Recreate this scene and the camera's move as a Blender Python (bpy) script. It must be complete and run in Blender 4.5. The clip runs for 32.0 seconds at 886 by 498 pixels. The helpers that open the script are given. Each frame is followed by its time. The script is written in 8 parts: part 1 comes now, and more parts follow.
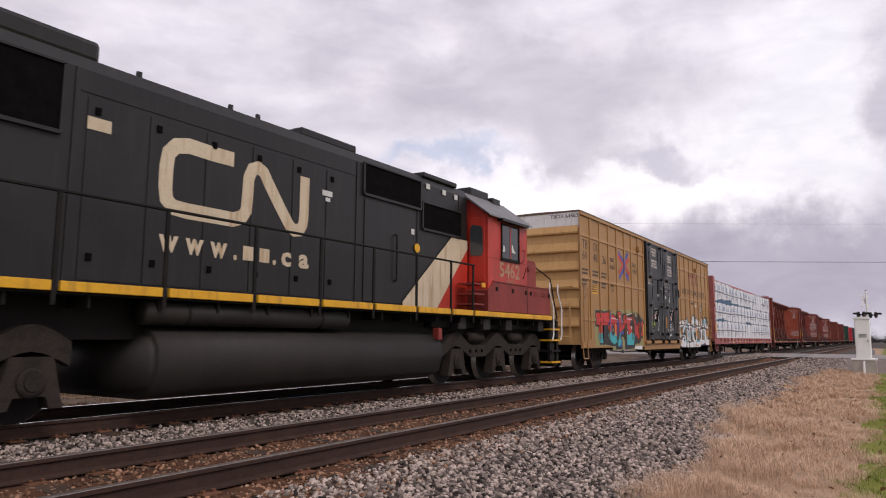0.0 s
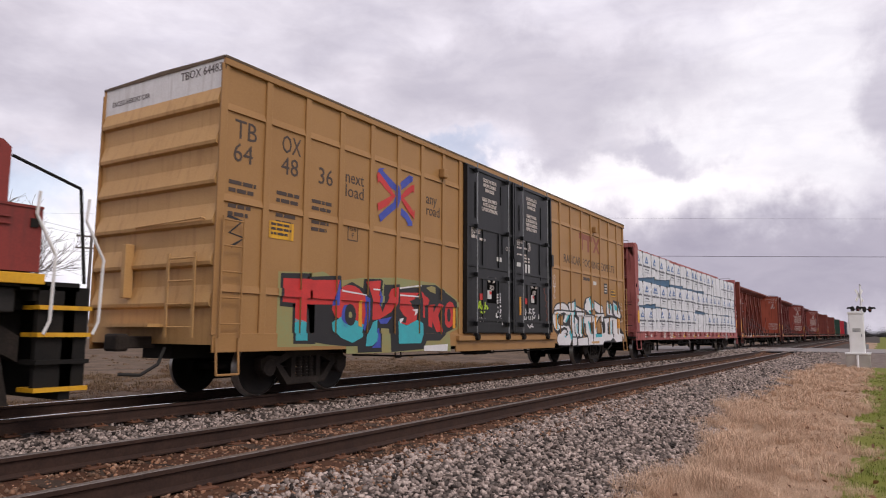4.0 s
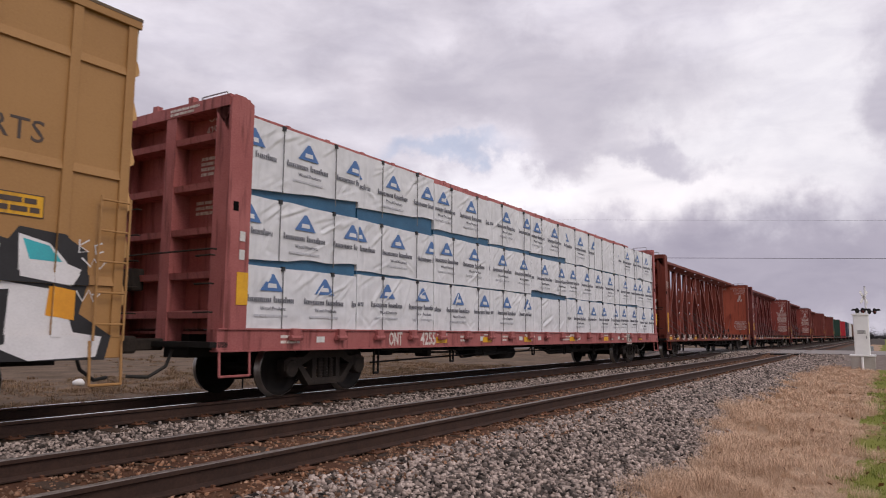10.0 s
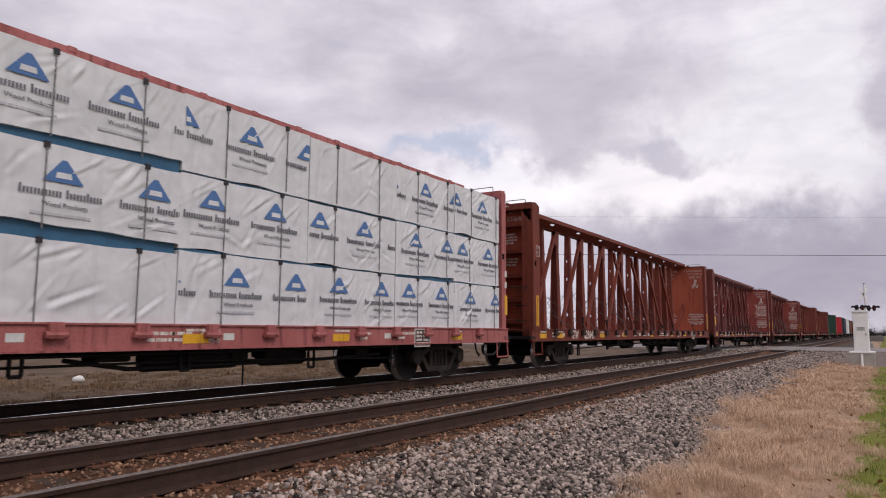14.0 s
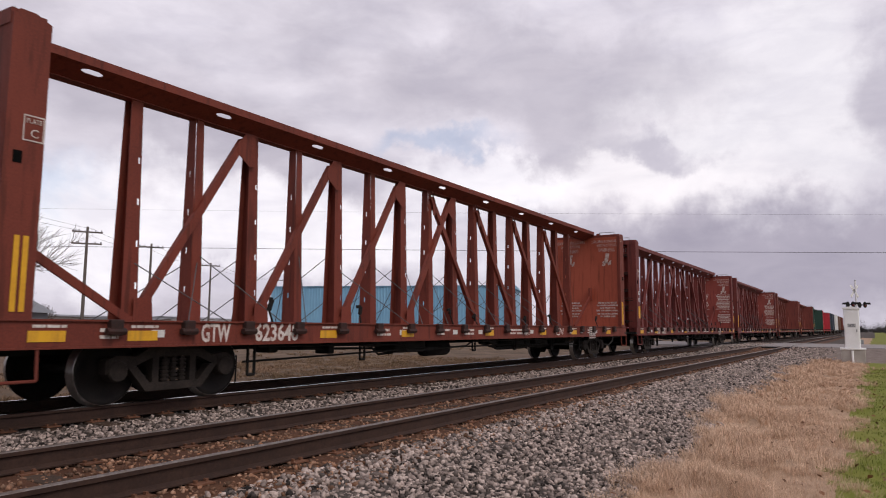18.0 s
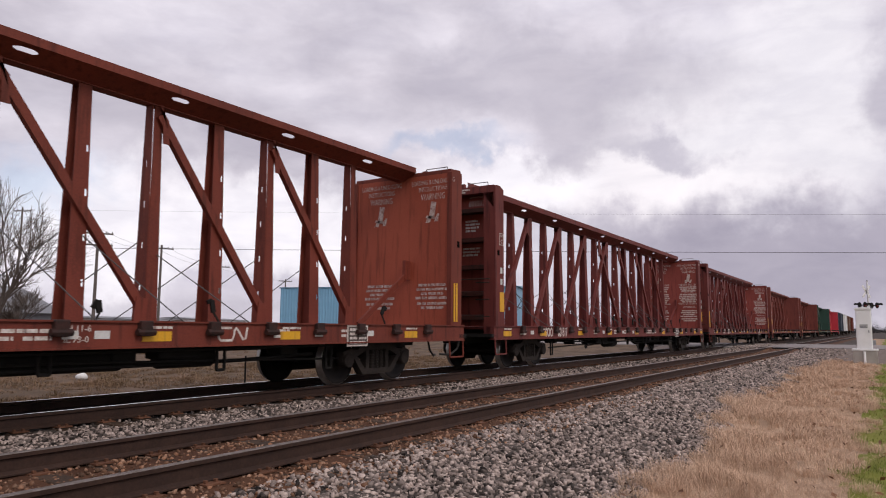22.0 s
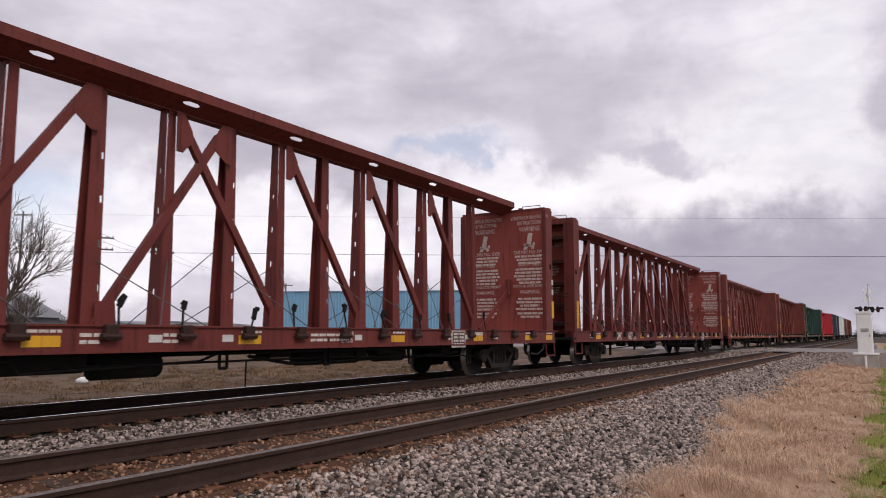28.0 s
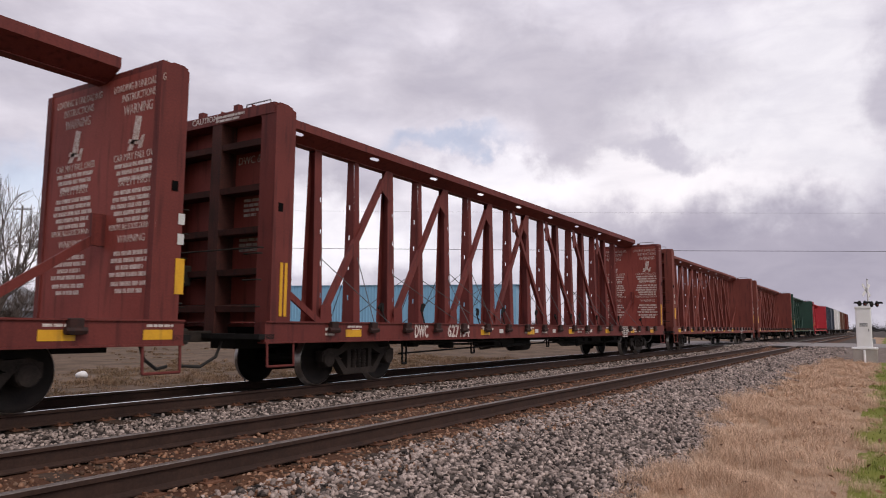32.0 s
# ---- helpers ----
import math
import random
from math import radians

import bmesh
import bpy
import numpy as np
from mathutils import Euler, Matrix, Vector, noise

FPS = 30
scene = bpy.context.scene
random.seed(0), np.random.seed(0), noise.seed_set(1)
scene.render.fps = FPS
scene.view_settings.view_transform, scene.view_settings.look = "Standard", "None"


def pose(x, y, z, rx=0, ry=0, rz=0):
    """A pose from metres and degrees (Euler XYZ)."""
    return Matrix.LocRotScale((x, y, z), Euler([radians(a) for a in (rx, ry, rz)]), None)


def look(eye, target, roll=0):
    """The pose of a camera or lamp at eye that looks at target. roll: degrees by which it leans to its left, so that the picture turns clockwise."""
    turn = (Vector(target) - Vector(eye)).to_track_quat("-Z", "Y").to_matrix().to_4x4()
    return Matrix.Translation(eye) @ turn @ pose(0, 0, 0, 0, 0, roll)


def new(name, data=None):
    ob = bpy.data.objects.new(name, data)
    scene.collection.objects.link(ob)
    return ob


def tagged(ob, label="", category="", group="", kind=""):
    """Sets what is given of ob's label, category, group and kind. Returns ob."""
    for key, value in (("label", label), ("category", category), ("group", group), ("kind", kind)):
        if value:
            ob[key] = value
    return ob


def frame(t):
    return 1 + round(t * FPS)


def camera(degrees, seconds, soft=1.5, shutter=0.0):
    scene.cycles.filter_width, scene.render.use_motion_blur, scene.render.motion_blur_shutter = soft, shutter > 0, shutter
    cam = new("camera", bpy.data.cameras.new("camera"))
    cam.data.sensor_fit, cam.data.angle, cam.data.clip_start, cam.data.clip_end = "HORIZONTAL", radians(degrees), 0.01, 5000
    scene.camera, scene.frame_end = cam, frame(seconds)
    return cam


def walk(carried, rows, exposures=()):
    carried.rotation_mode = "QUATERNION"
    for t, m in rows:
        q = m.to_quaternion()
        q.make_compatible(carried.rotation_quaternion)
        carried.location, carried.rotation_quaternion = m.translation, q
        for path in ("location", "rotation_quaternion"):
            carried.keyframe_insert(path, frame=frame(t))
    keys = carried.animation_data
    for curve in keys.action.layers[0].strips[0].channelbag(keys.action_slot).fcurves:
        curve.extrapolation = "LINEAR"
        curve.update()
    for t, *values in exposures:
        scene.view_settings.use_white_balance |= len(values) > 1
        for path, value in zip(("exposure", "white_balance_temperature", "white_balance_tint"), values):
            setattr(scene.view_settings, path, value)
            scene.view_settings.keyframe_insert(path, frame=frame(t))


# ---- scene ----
from mathutils import geometry

cam = camera(64.78, 32.0, soft=1.05, shutter=0.2)
EYE = Vector((0.0, 0.0, 1.062))
# seconds, heading from the track's direction, tilt upwards, lean (degrees)
HEADINGS = [
    (0, 32.21, 7.19, 0.41), (0.5, 32.16, 7.11, 0.41), (1, 32.05, 7.08, 0.4), (1.5, 31.98, 7.07, 0.4), (2, 31.94, 7, 0.4),
    (2.5, 31.9, 6.92, 0.41), (3, 31.86, 6.97, 0.41), (3.5, 31.85, 6.86, 0.4), (5.5, 31.9, 6.63, 0.37), (6, 31.91, 6.65, 0.37),
    (6.5, 31.93, 6.72, 0.37), (7, 31.93, 6.72, 0.37), (7.5, 31.93, 6.73, 0.36), (8, 31.95, 6.77, 0.37), (8.5, 31.99, 6.84, 0.37),
    (9, 32.02, 6.95, 0.36), (9.5, 32.12, 6.92, 0.37), (10, 32.14, 6.91, 0.37), (10.5, 32.19, 6.84, 0.37), (11, 32.2, 6.78, 0.37),
    (11.5, 32.22, 6.78, 0.37), (12, 32.27, 6.79, 0.37), (12.5, 32.28, 6.83, 0.37), (13, 32.28, 6.78, 0.37), (13.5, 32.28, 6.72, 0.37),
    (14, 32.12, 6.65, 0.38), (14.5, 31.98, 6.59, 0.38), (16.5, 31.68, 6.44, 0.38), (17, 31.63, 6.39, 0.38), (17.5, 31.62, 6.38, 0.38),
    (18, 31.58, 6.38, 0.38), (18.5, 31.57, 6.38, 0.38), (19, 31.57, 6.38, 0.38), (19.5, 31.82, 6.44, 0.38), (20, 32.15, 6.51, 0.37),
    (20.5, 32.3, 6.44, 0.37), (21, 32.3, 6.44, 0.37), (21.5, 32.3, 6.46, 0.36), (22, 32.3, 6.44, 0.37), (22.5, 32.3, 6.44, 0.37),
    (23, 32.3, 6.48, 0.36), (23.5, 32.3, 6.44, 0.37), (24, 32.3, 6.4, 0.36), (24.5, 32.3, 6.44, 0.37), (25, 32.35, 6.68, 0.36),
    (25.5, 32.32, 6.8, 0.4), (27.5, 32.27, 6.91, 0.41), (28, 32.34, 6.77, 0.37), (28.5, 32.34, 6.72, 0.37), (29, 32.3, 6.54, 0.35),
    (29.5, 32.31, 6.51, 0.36), (30, 32.35, 6.45, 0.36), (30.5, 32.29, 6.54, 0.39), (31, 32.29, 6.41, 0.39), (31.5, 32.29, 6.35, 0.39),
    (32, 32.3, 6.31, 0.4),
]


def aim(heading, tilt, lean):
    a, b = radians(heading), radians(tilt)
    return look(EYE, EYE + Vector((math.cos(a) * math.cos(b), math.sin(a) * math.cos(b), math.sin(b))), lean)


walk(cam, [(t, aim(a, b, c)) for t, a, b, c in HEADINGS], exposures=[(0, 0.27, 6700, 16), (7.5, 0.25, 6700, 16), (9, 0.15, 6700, 16), (12, 0.12, 6700, 16), (32, 0.14, 6700, 16)])

# ---- world and sun ----
YN, YF = 5.497, 9.576          # centre lines of the empty and of the occupied track; rail tops at z = 0
SUN_AZ, SUN_EL = -108.0, 46.0   # a veiled sun behind the camera


def sky_dir(az, el):
    a, b = radians(az), radians(el)
    return (math.cos(a) * math.cos(b), math.sin(a) * math.cos(b), math.sin(b))


def make_world():
    w = bpy.data.worlds.new("overcast_sky")
    scene.world = w
    w.use_nodes = True
    nt = w.node_tree
    nt.nodes.clear()
    N, L = nt.nodes.new, nt.links.new
    out = N("ShaderNodeOutputWorld")
    tc = N("ShaderNodeTexCoord")
    sky = N("ShaderNodeTexSky")
    sky.sky_type, sky.sun_disc = "NISHITA", False
    sky.sun_elevation, sky.sun_rotation = radians(SUN_EL), radians(90 - SUN_AZ)
    blue = N("ShaderNodeBackground")
    blue.inputs[1].default_value = 0.12
    L(sky.outputs[0], blue.inputs[0])
    # warp the direction, so that cloud edges are ragged
    warp = N("ShaderNodeTexNoise")
    warp.inputs["Scale"].default_value, warp.inputs["Detail"].default_value = 7.0, 7.0
    warp.inputs["Roughness"].default_value = 0.58
    L(tc.outputs["Generated"], warp.inputs["Vector"])
    sub = N("ShaderNodeVectorMath"); sub.operation = "SUBTRACT"
    sub.inputs[1].default_value = (0.5, 0.5, 0.5)
    L(warp.outputs["Color"], sub.inputs[0])
    sc = N("ShaderNodeVectorMath"); sc.operation = "SCALE"; sc.inputs["Scale"].default_value = 0.26
    L(sub.outputs[0], sc.inputs[0])
    add = N("ShaderNodeVectorMath"); add.operation = "ADD"
    L(tc.outputs["Generated"], add.inputs[0]); L(sc.outputs[0], add.inputs[1])
    direction = add.outputs[0]
    # soft billows
    n1 = N("ShaderNodeTexNoise")
    n1.inputs["Scale"].default_value, n1.inputs["Detail"].default_value, n1.inputs["Roughness"].default_value = 4.0, 8.0, 0.55
    stretch = N("ShaderNodeVectorMath"); stretch.operation = "MULTIPLY"; stretch.inputs[1].default_value = (1.0, 1.0, 2.2)
    L(tc.outputs["Generated"], stretch.inputs[0]); L(stretch.outputs[0], n1.inputs["Vector"])
    ramp = N("ShaderNodeValToRGB")
    ramp.color_ramp.elements[0].position, ramp.color_ramp.elements[0].color = 0.36, (0.49, 0.47, 0.53, 1)
    ramp.color_ramp.elements[1].position, ramp.color_ramp.elements[1].color = 0.66, (0.72, 0.70, 0.76, 1)
    L(n1.outputs["Fac"], ramp.inputs[0])
    col = ramp.outputs[0]
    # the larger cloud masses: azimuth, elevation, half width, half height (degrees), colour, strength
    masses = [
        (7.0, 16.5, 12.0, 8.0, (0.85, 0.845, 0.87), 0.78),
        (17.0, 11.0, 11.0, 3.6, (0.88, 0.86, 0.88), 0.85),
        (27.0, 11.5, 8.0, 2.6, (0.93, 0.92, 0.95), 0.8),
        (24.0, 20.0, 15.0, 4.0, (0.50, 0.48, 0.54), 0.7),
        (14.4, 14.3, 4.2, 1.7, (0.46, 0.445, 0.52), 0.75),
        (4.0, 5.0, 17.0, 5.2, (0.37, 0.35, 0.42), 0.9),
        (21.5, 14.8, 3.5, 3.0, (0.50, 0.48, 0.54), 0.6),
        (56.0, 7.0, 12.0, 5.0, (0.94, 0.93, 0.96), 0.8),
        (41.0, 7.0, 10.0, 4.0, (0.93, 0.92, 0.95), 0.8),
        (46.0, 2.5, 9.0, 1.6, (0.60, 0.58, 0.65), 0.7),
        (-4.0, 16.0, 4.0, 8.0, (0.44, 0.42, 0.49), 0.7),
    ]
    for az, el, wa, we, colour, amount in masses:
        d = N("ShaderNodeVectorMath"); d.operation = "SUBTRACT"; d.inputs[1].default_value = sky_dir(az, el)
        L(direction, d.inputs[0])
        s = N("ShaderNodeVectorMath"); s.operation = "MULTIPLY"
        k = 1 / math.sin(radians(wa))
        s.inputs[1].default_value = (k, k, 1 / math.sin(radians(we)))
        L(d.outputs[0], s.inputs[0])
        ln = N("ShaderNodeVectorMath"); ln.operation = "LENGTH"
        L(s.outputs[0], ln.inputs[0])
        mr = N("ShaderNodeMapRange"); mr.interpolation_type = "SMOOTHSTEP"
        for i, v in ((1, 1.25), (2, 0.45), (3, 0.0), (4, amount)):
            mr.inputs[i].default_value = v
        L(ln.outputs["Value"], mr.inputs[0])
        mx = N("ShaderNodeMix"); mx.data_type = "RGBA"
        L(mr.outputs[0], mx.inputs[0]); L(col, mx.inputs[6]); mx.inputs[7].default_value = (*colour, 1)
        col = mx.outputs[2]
    # puffs: crisp lit tops over soft grey bases
    pn = N("ShaderNodeTexNoise")
    pn.inputs["Scale"].default_value, pn.inputs["Detail"].default_value, pn.inputs["Roughness"].default_value = 9.0, 10.0, 0.56
    pn.inputs["Distortion"].default_value = 0.35
    flat = N("ShaderNodeVectorMath"); flat.operation = "MULTIPLY"; flat.inputs[1].default_value = (1.0, 1.0, 2.6)
    L(tc.outputs["Generated"], flat.inputs[0]); L(flat.outputs[0], pn.inputs["Vector"])
    pr = N("ShaderNodeValToRGB")
    e0, e1 = pr.color_ramp.elements
    e0.position, e0.color = 0.34, (0.86, 0.86, 0.89, 1)
    e1.position, e1.color = 0.70, (1.16, 1.15, 1.13, 1)
    mid = pr.color_ramp.elements.new(0.50)
    mid.color = (1.01, 1.01, 1.01, 1)
    L(pn.outputs["Fac"], pr.inputs[0])
    puff = N("ShaderNodeMix"); puff.data_type = "RGBA"; puff.blend_type = "MULTIPLY"
    puff.inputs[0].default_value = 0.6
    L(col, puff.inputs[6]); L(pr.outputs[0], puff.inputs[7])
    col = puff.outputs[2]
    cool = N("ShaderNodeMix"); cool.data_type = "RGBA"; cool.blend_type = "MULTIPLY"
    cool.inputs[0].default_value, cool.inputs[7].default_value = 1.0, (0.972, 1.0, 1.022, 1)
    L(col, cool.inputs[6])
    col = cool.outputs[2]
    cloud = N("ShaderNodeBackground")
    cloud.inputs[1].default_value = 1.0
    L(col, cloud.inputs[0])
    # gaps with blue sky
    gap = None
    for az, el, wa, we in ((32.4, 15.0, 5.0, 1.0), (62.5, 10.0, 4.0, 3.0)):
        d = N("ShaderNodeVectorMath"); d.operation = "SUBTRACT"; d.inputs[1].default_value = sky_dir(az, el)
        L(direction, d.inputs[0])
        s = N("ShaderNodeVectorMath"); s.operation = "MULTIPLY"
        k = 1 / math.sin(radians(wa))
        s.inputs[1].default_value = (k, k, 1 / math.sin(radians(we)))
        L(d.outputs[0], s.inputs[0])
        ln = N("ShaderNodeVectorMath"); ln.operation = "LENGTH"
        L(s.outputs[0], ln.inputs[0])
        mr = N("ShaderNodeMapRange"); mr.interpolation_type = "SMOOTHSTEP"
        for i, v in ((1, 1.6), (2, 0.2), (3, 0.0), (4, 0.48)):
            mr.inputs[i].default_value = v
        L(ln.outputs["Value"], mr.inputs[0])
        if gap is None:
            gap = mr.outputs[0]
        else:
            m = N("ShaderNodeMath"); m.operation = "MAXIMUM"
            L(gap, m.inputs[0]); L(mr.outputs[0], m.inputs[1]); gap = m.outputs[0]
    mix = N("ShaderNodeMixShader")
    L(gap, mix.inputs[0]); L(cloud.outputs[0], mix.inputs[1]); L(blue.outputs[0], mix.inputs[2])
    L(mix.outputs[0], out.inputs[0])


make_world()
sun = new("sun", bpy.data.lights.new("sun", "SUN"))
sun.data.energy, sun.data.angle, sun.data.color = 1.25, radians(25), (1.0, 0.95, 0.88)
sun.matrix_world = look(Vector(sky_dir(SUN_AZ, SUN_EL)) * 200, (0, 0, 0))


# ---- materials ----
def material(name, base, second=None, scale=3.0, rough=0.6, metal=0.0, bump=0.15, streak=None, amount=0.5,
             fine=40.0, vary=0.0, island=0.0, spec=0.5):
    """Two scales of mottling between base and second, runs of streak down the sides, and a fine relief."""
    m = bpy.data.materials.new(name)
    m.use_nodes = True
    nt = m.node_tree
    N, L = nt.nodes.new, nt.links.new
    bsdf = nt.nodes["Principled BSDF"]
    bsdf.inputs["Metallic"].default_value = metal
    bsdf.inputs["Specular IOR Level"].default_value = spec
    tc = N("ShaderNodeTexCoord")
    co = tc.outputs["Object"]
    second = second or tuple(c * 0.7 for c in base)
    big = N("ShaderNodeTexNoise")
    big.inputs["Scale"].default_value, big.inputs["Detail"].default_value, big.inputs["Roughness"].default_value = scale, 6, 0.6
    L(co, big.inputs["Vector"])
    small = N("ShaderNodeTexNoise")
    small.inputs["Scale"].default_value, small.inputs["Detail"].default_value = fine, 4
    L(co, small.inputs["Vector"])
    avg = N("ShaderNodeMix"); avg.data_type = "FLOAT"; avg.inputs[0].default_value = 0.4
    L(big.outputs["Fac"], avg.inputs[2]); L(small.outputs["Fac"], avg.inputs[3])
    mr = N("ShaderNodeMapRange"); mr.interpolation_type = "SMOOTHSTEP"
    mr.inputs[1].default_value, mr.inputs[2].default_value = 0.36, 0.66
    L(avg.outputs[0], mr.inputs[0])
    mx = N("ShaderNodeMix"); mx.data_type = "RGBA"
    L(mr.outputs[0], mx.inputs[0]); mx.inputs[6].default_value, mx.inputs[7].default_value = (*base, 1), (*second, 1)
    col = mx.outputs[2]
    if streak:
        st = N("ShaderNodeVectorMath"); st.operation = "MULTIPLY"; st.inputs[1].default_value = (6.0, 6.0, 0.55)
        L(co, st.inputs[0])
        ns = N("ShaderNodeTexNoise"); ns.inputs["Scale"].default_value, ns.inputs["Detail"].default_value = 1.6, 5
        L(st.outputs[0], ns.inputs["Vector"])
        ms = N("ShaderNodeMapRange"); ms.interpolation_type = "SMOOTHSTEP"
        for i, v in ((1, 0.5), (2, 0.72), (3, 0.0), (4, amount)):
            ms.inputs[i].default_value = v
        L(ns.outputs["Fac"], ms.inputs[0])
        m2 = N("ShaderNodeMix"); m2.data_type = "RGBA"
        L(ms.outputs[0], m2.inputs[0]); L(col, m2.inputs[6]); m2.inputs[7].default_value = (*streak, 1)
        col = m2.outputs[2]
    if vary or island:
        if vary:
            src = N("ShaderNodeObjectInfo").outputs["Random"]
        else:
            src = N("ShaderNodeNewGeometry").outputs["Random Per Island"]
        v = N("ShaderNodeMapRange")
        k = vary or island
        v.inputs[3].default_value, v.inputs[4].default_value = 1 - k, 1 + k
        L(src, v.inputs[0])
        hsv = N("ShaderNodeHueSaturation")
        L(v.outputs[0], hsv.inputs["Value"]); L(col, hsv.inputs["Color"])
        col = hsv.outputs[0]
    L(col, bsdf.inputs["Base Color"])
    rr = N("ShaderNodeMapRange"); rr.inputs[3].default_value, rr.inputs[4].default_value = max(rough - 0.12, 0.02), min(rough + 0.14, 1)
    L(avg.outputs[0], rr.inputs[0]); L(rr.outputs[0], bsdf.inputs["Roughness"])
    if bump:
        bp = N("ShaderNodeBump"); bp.inputs["Strength"].default_value, bp.inputs["Distance"].default_value = bump, 0.02
        L(avg.outputs[0], bp.inputs["Height"]); L(bp.outputs[0], bsdf.inputs["Normal"])
    return m


RUST, GRIME = (0.10, 0.035, 0.018), (0.035, 0.030, 0.027)
M_black = material("black_paint", (0.0122, 0.0119, 0.0121), (0.0185, 0.0180, 0.0180), 1.2, 0.42, bump=0.05, streak=(0.030, 0.028, 0.026), amount=0.4, spec=0.35)
M_cream = material("cream_paint", (0.62, 0.52, 0.38), (0.50, 0.40, 0.27), 1.5, 0.5, bump=0.05, streak=(0.34, 0.20, 0.09), amount=0.6)
M_red = material("loco_red", (0.50, 0.034, 0.018), (0.36, 0.026, 0.016), 1.5, 0.45, bump=0.05, streak=(0.20, 0.03, 0.02), amount=0.5)
M_redfade = material("faded_red", (0.25, 0.030, 0.022), (0.185, 0.024, 0.018), 1.6, 0.6, bump=0.08, streak=(0.12, 0.025, 0.02), amount=0.6)
M_yellow = material("safety_yellow", (0.72, 0.38, 0.012), (0.62, 0.31, 0.012), 3, 0.5, bump=0.05, streak=(0.2, 0.1, 0.03), amount=0.5)
M_frameblack = material("underframe_black", (0.007, 0.0065, 0.006), (0.014, 0.012, 0.010), 3, 0.8, bump=0.3, spec=0.25)
M_tank = material("sooty_tank", (0.016, 0.0145, 0.0135), (0.030, 0.026, 0.023), 1.1, 0.6, bump=0.1, streak=(0.04, 0.033, 0.028), amount=0.35, spec=0.3)
M_bogie = material("dusty_bogie", (0.017, 0.0135, 0.0115), (0.038, 0.029, 0.024), 4, 0.85, bump=0.35, spec=0.25)
M_wheel = material("wheel_steel", (0.008, 0.0066, 0.006), (0.017, 0.0125, 0.0105), 5, 0.7, 0.2, bump=0.2, spec=0.3)
M_tread = material("wheel_tread", (0.45, 0.43, 0.41), (0.3, 0.28, 0.26), 8, 0.3, 0.9, bump=0.05)
M_roof = material("cab_roof_grey", (0.16, 0.16, 0.165), (0.11, 0.11, 0.115), 2, 0.55, bump=0.1)
M_grille = material("grille_black", (0.0035, 0.0033, 0.0033), (0.007, 0.0065, 0.0065), 6, 0.95, bump=0.2, spec=0.04)
M_white = material("white_paint", (0.78, 0.78, 0.77), (0.66, 0.65, 0.63), 2, 0.55, bump=0.05, streak=(0.45, 0.42, 0.38), amount=0.4)
M_cabinet = material("cabinet_white", (0.88, 0.88, 0.88), (0.80, 0.80, 0.79), 2, 0.5, bump=0.03)
M_box = material("buff_yellow_paint", (0.37, 0.200, 0.074), (0.32, 0.168, 0.060), 0.6, 0.5, bump=0.04, streak=(0.34, 0.18, 0.07), amount=0.25, spec=0.35)
M_roofedge = material("dull_roof_edge", (0.16, 0.115, 0.075), (0.10, 0.075, 0.055), 2, 0.75, bump=0.1, spec=0.2)
M_fademark = material("faded_maroon_mark", (0.22, 0.055, 0.042), (0.28, 0.10, 0.055), 5, 0.6, bump=0.0)
# the side's buff made lighter: the ends' stronger daylight sits in the colour
M_box_lit = material("lit_buff_paint", (0.56, 0.335, 0.135), (0.49, 0.285, 0.11), 1.0, 0.55, bump=0.05, streak=(0.36, 0.19, 0.07), amount=0.45, spec=0.35)
M_door = material("black_door", (0.0065, 0.007, 0.008), (0.012, 0.0125, 0.0135), 1.5, 0.42, bump=0.08, streak=(0.028, 0.027, 0.026), amount=0.35, spec=0.35)
M_rod = material("galvanised_rod", (0.33, 0.34, 0.35), (0.2, 0.2, 0.2), 8, 0.45, 0.6, bump=0.1)
M_letter = material("dark_lettering", (0.05, 0.035, 0.03), (0.075, 0.05, 0.04), 6, 0.6, bump=0.0)
M_wlet = material("white_lettering", (0.70, 0.66, 0.62), (0.42, 0.34, 0.30), 9, 0.65, bump=0.0)
M_wlet2 = material("chipped_lettering", (0.68, 0.62, 0.57), (0.36, 0.20, 0.15), 15, 0.65, bump=0.0, fine=60)
M_wornlet = material("worn_lettering", (0.60, 0.52, 0.47), (0.19, 0.045, 0.028), 13, 0.7, bump=0.0, fine=55)
# end ribs and spine of the maroon cars, darker than their paint
M_darkend = material("dark_end_steel", (0.085, 0.026, 0.020), (0.040, 0.018, 0.015), 1.2, 0.75, bump=0.2, streak=(0.02, 0.014, 0.012), amount=0.6, spec=0.25)
M_winch = material("greasy_winch", (0.045, 0.016, 0.012), (0.022, 0.014, 0.012), 8, 0.7, bump=0.2, spec=0.3)
M_cable = material("steel_cable", (0.085, 0.083, 0.085), (0.05, 0.048, 0.048), 8, 0.6, bump=0.0)
M_pink = material("faded_pink_red", (0.40, 0.135, 0.128), (0.29, 0.085, 0.080), 0.9, 0.65, bump=0.12, streak=(0.11, 0.028, 0.024), amount=0.75, spec=0.3)
M_oxide = material("red_oxide_paint", (0.190, 0.041, 0.025), (0.128, 0.030, 0.020), 0.7, 0.65, bump=0.12, streak=(0.065, 0.017, 0.011), amount=0.65, spec=0.25)
# the oxide paint scaled up: sunlight on the bulkhead panel put into its colour
M_oxide_lit = material("sunlit_oxide_panel", (0.36, 0.084, 0.046), (0.28, 0.062, 0.035), 0.7, 0.65, bump=0.10, streak=(0.14, 0.032, 0.018), amount=0.6, spec=0.25)
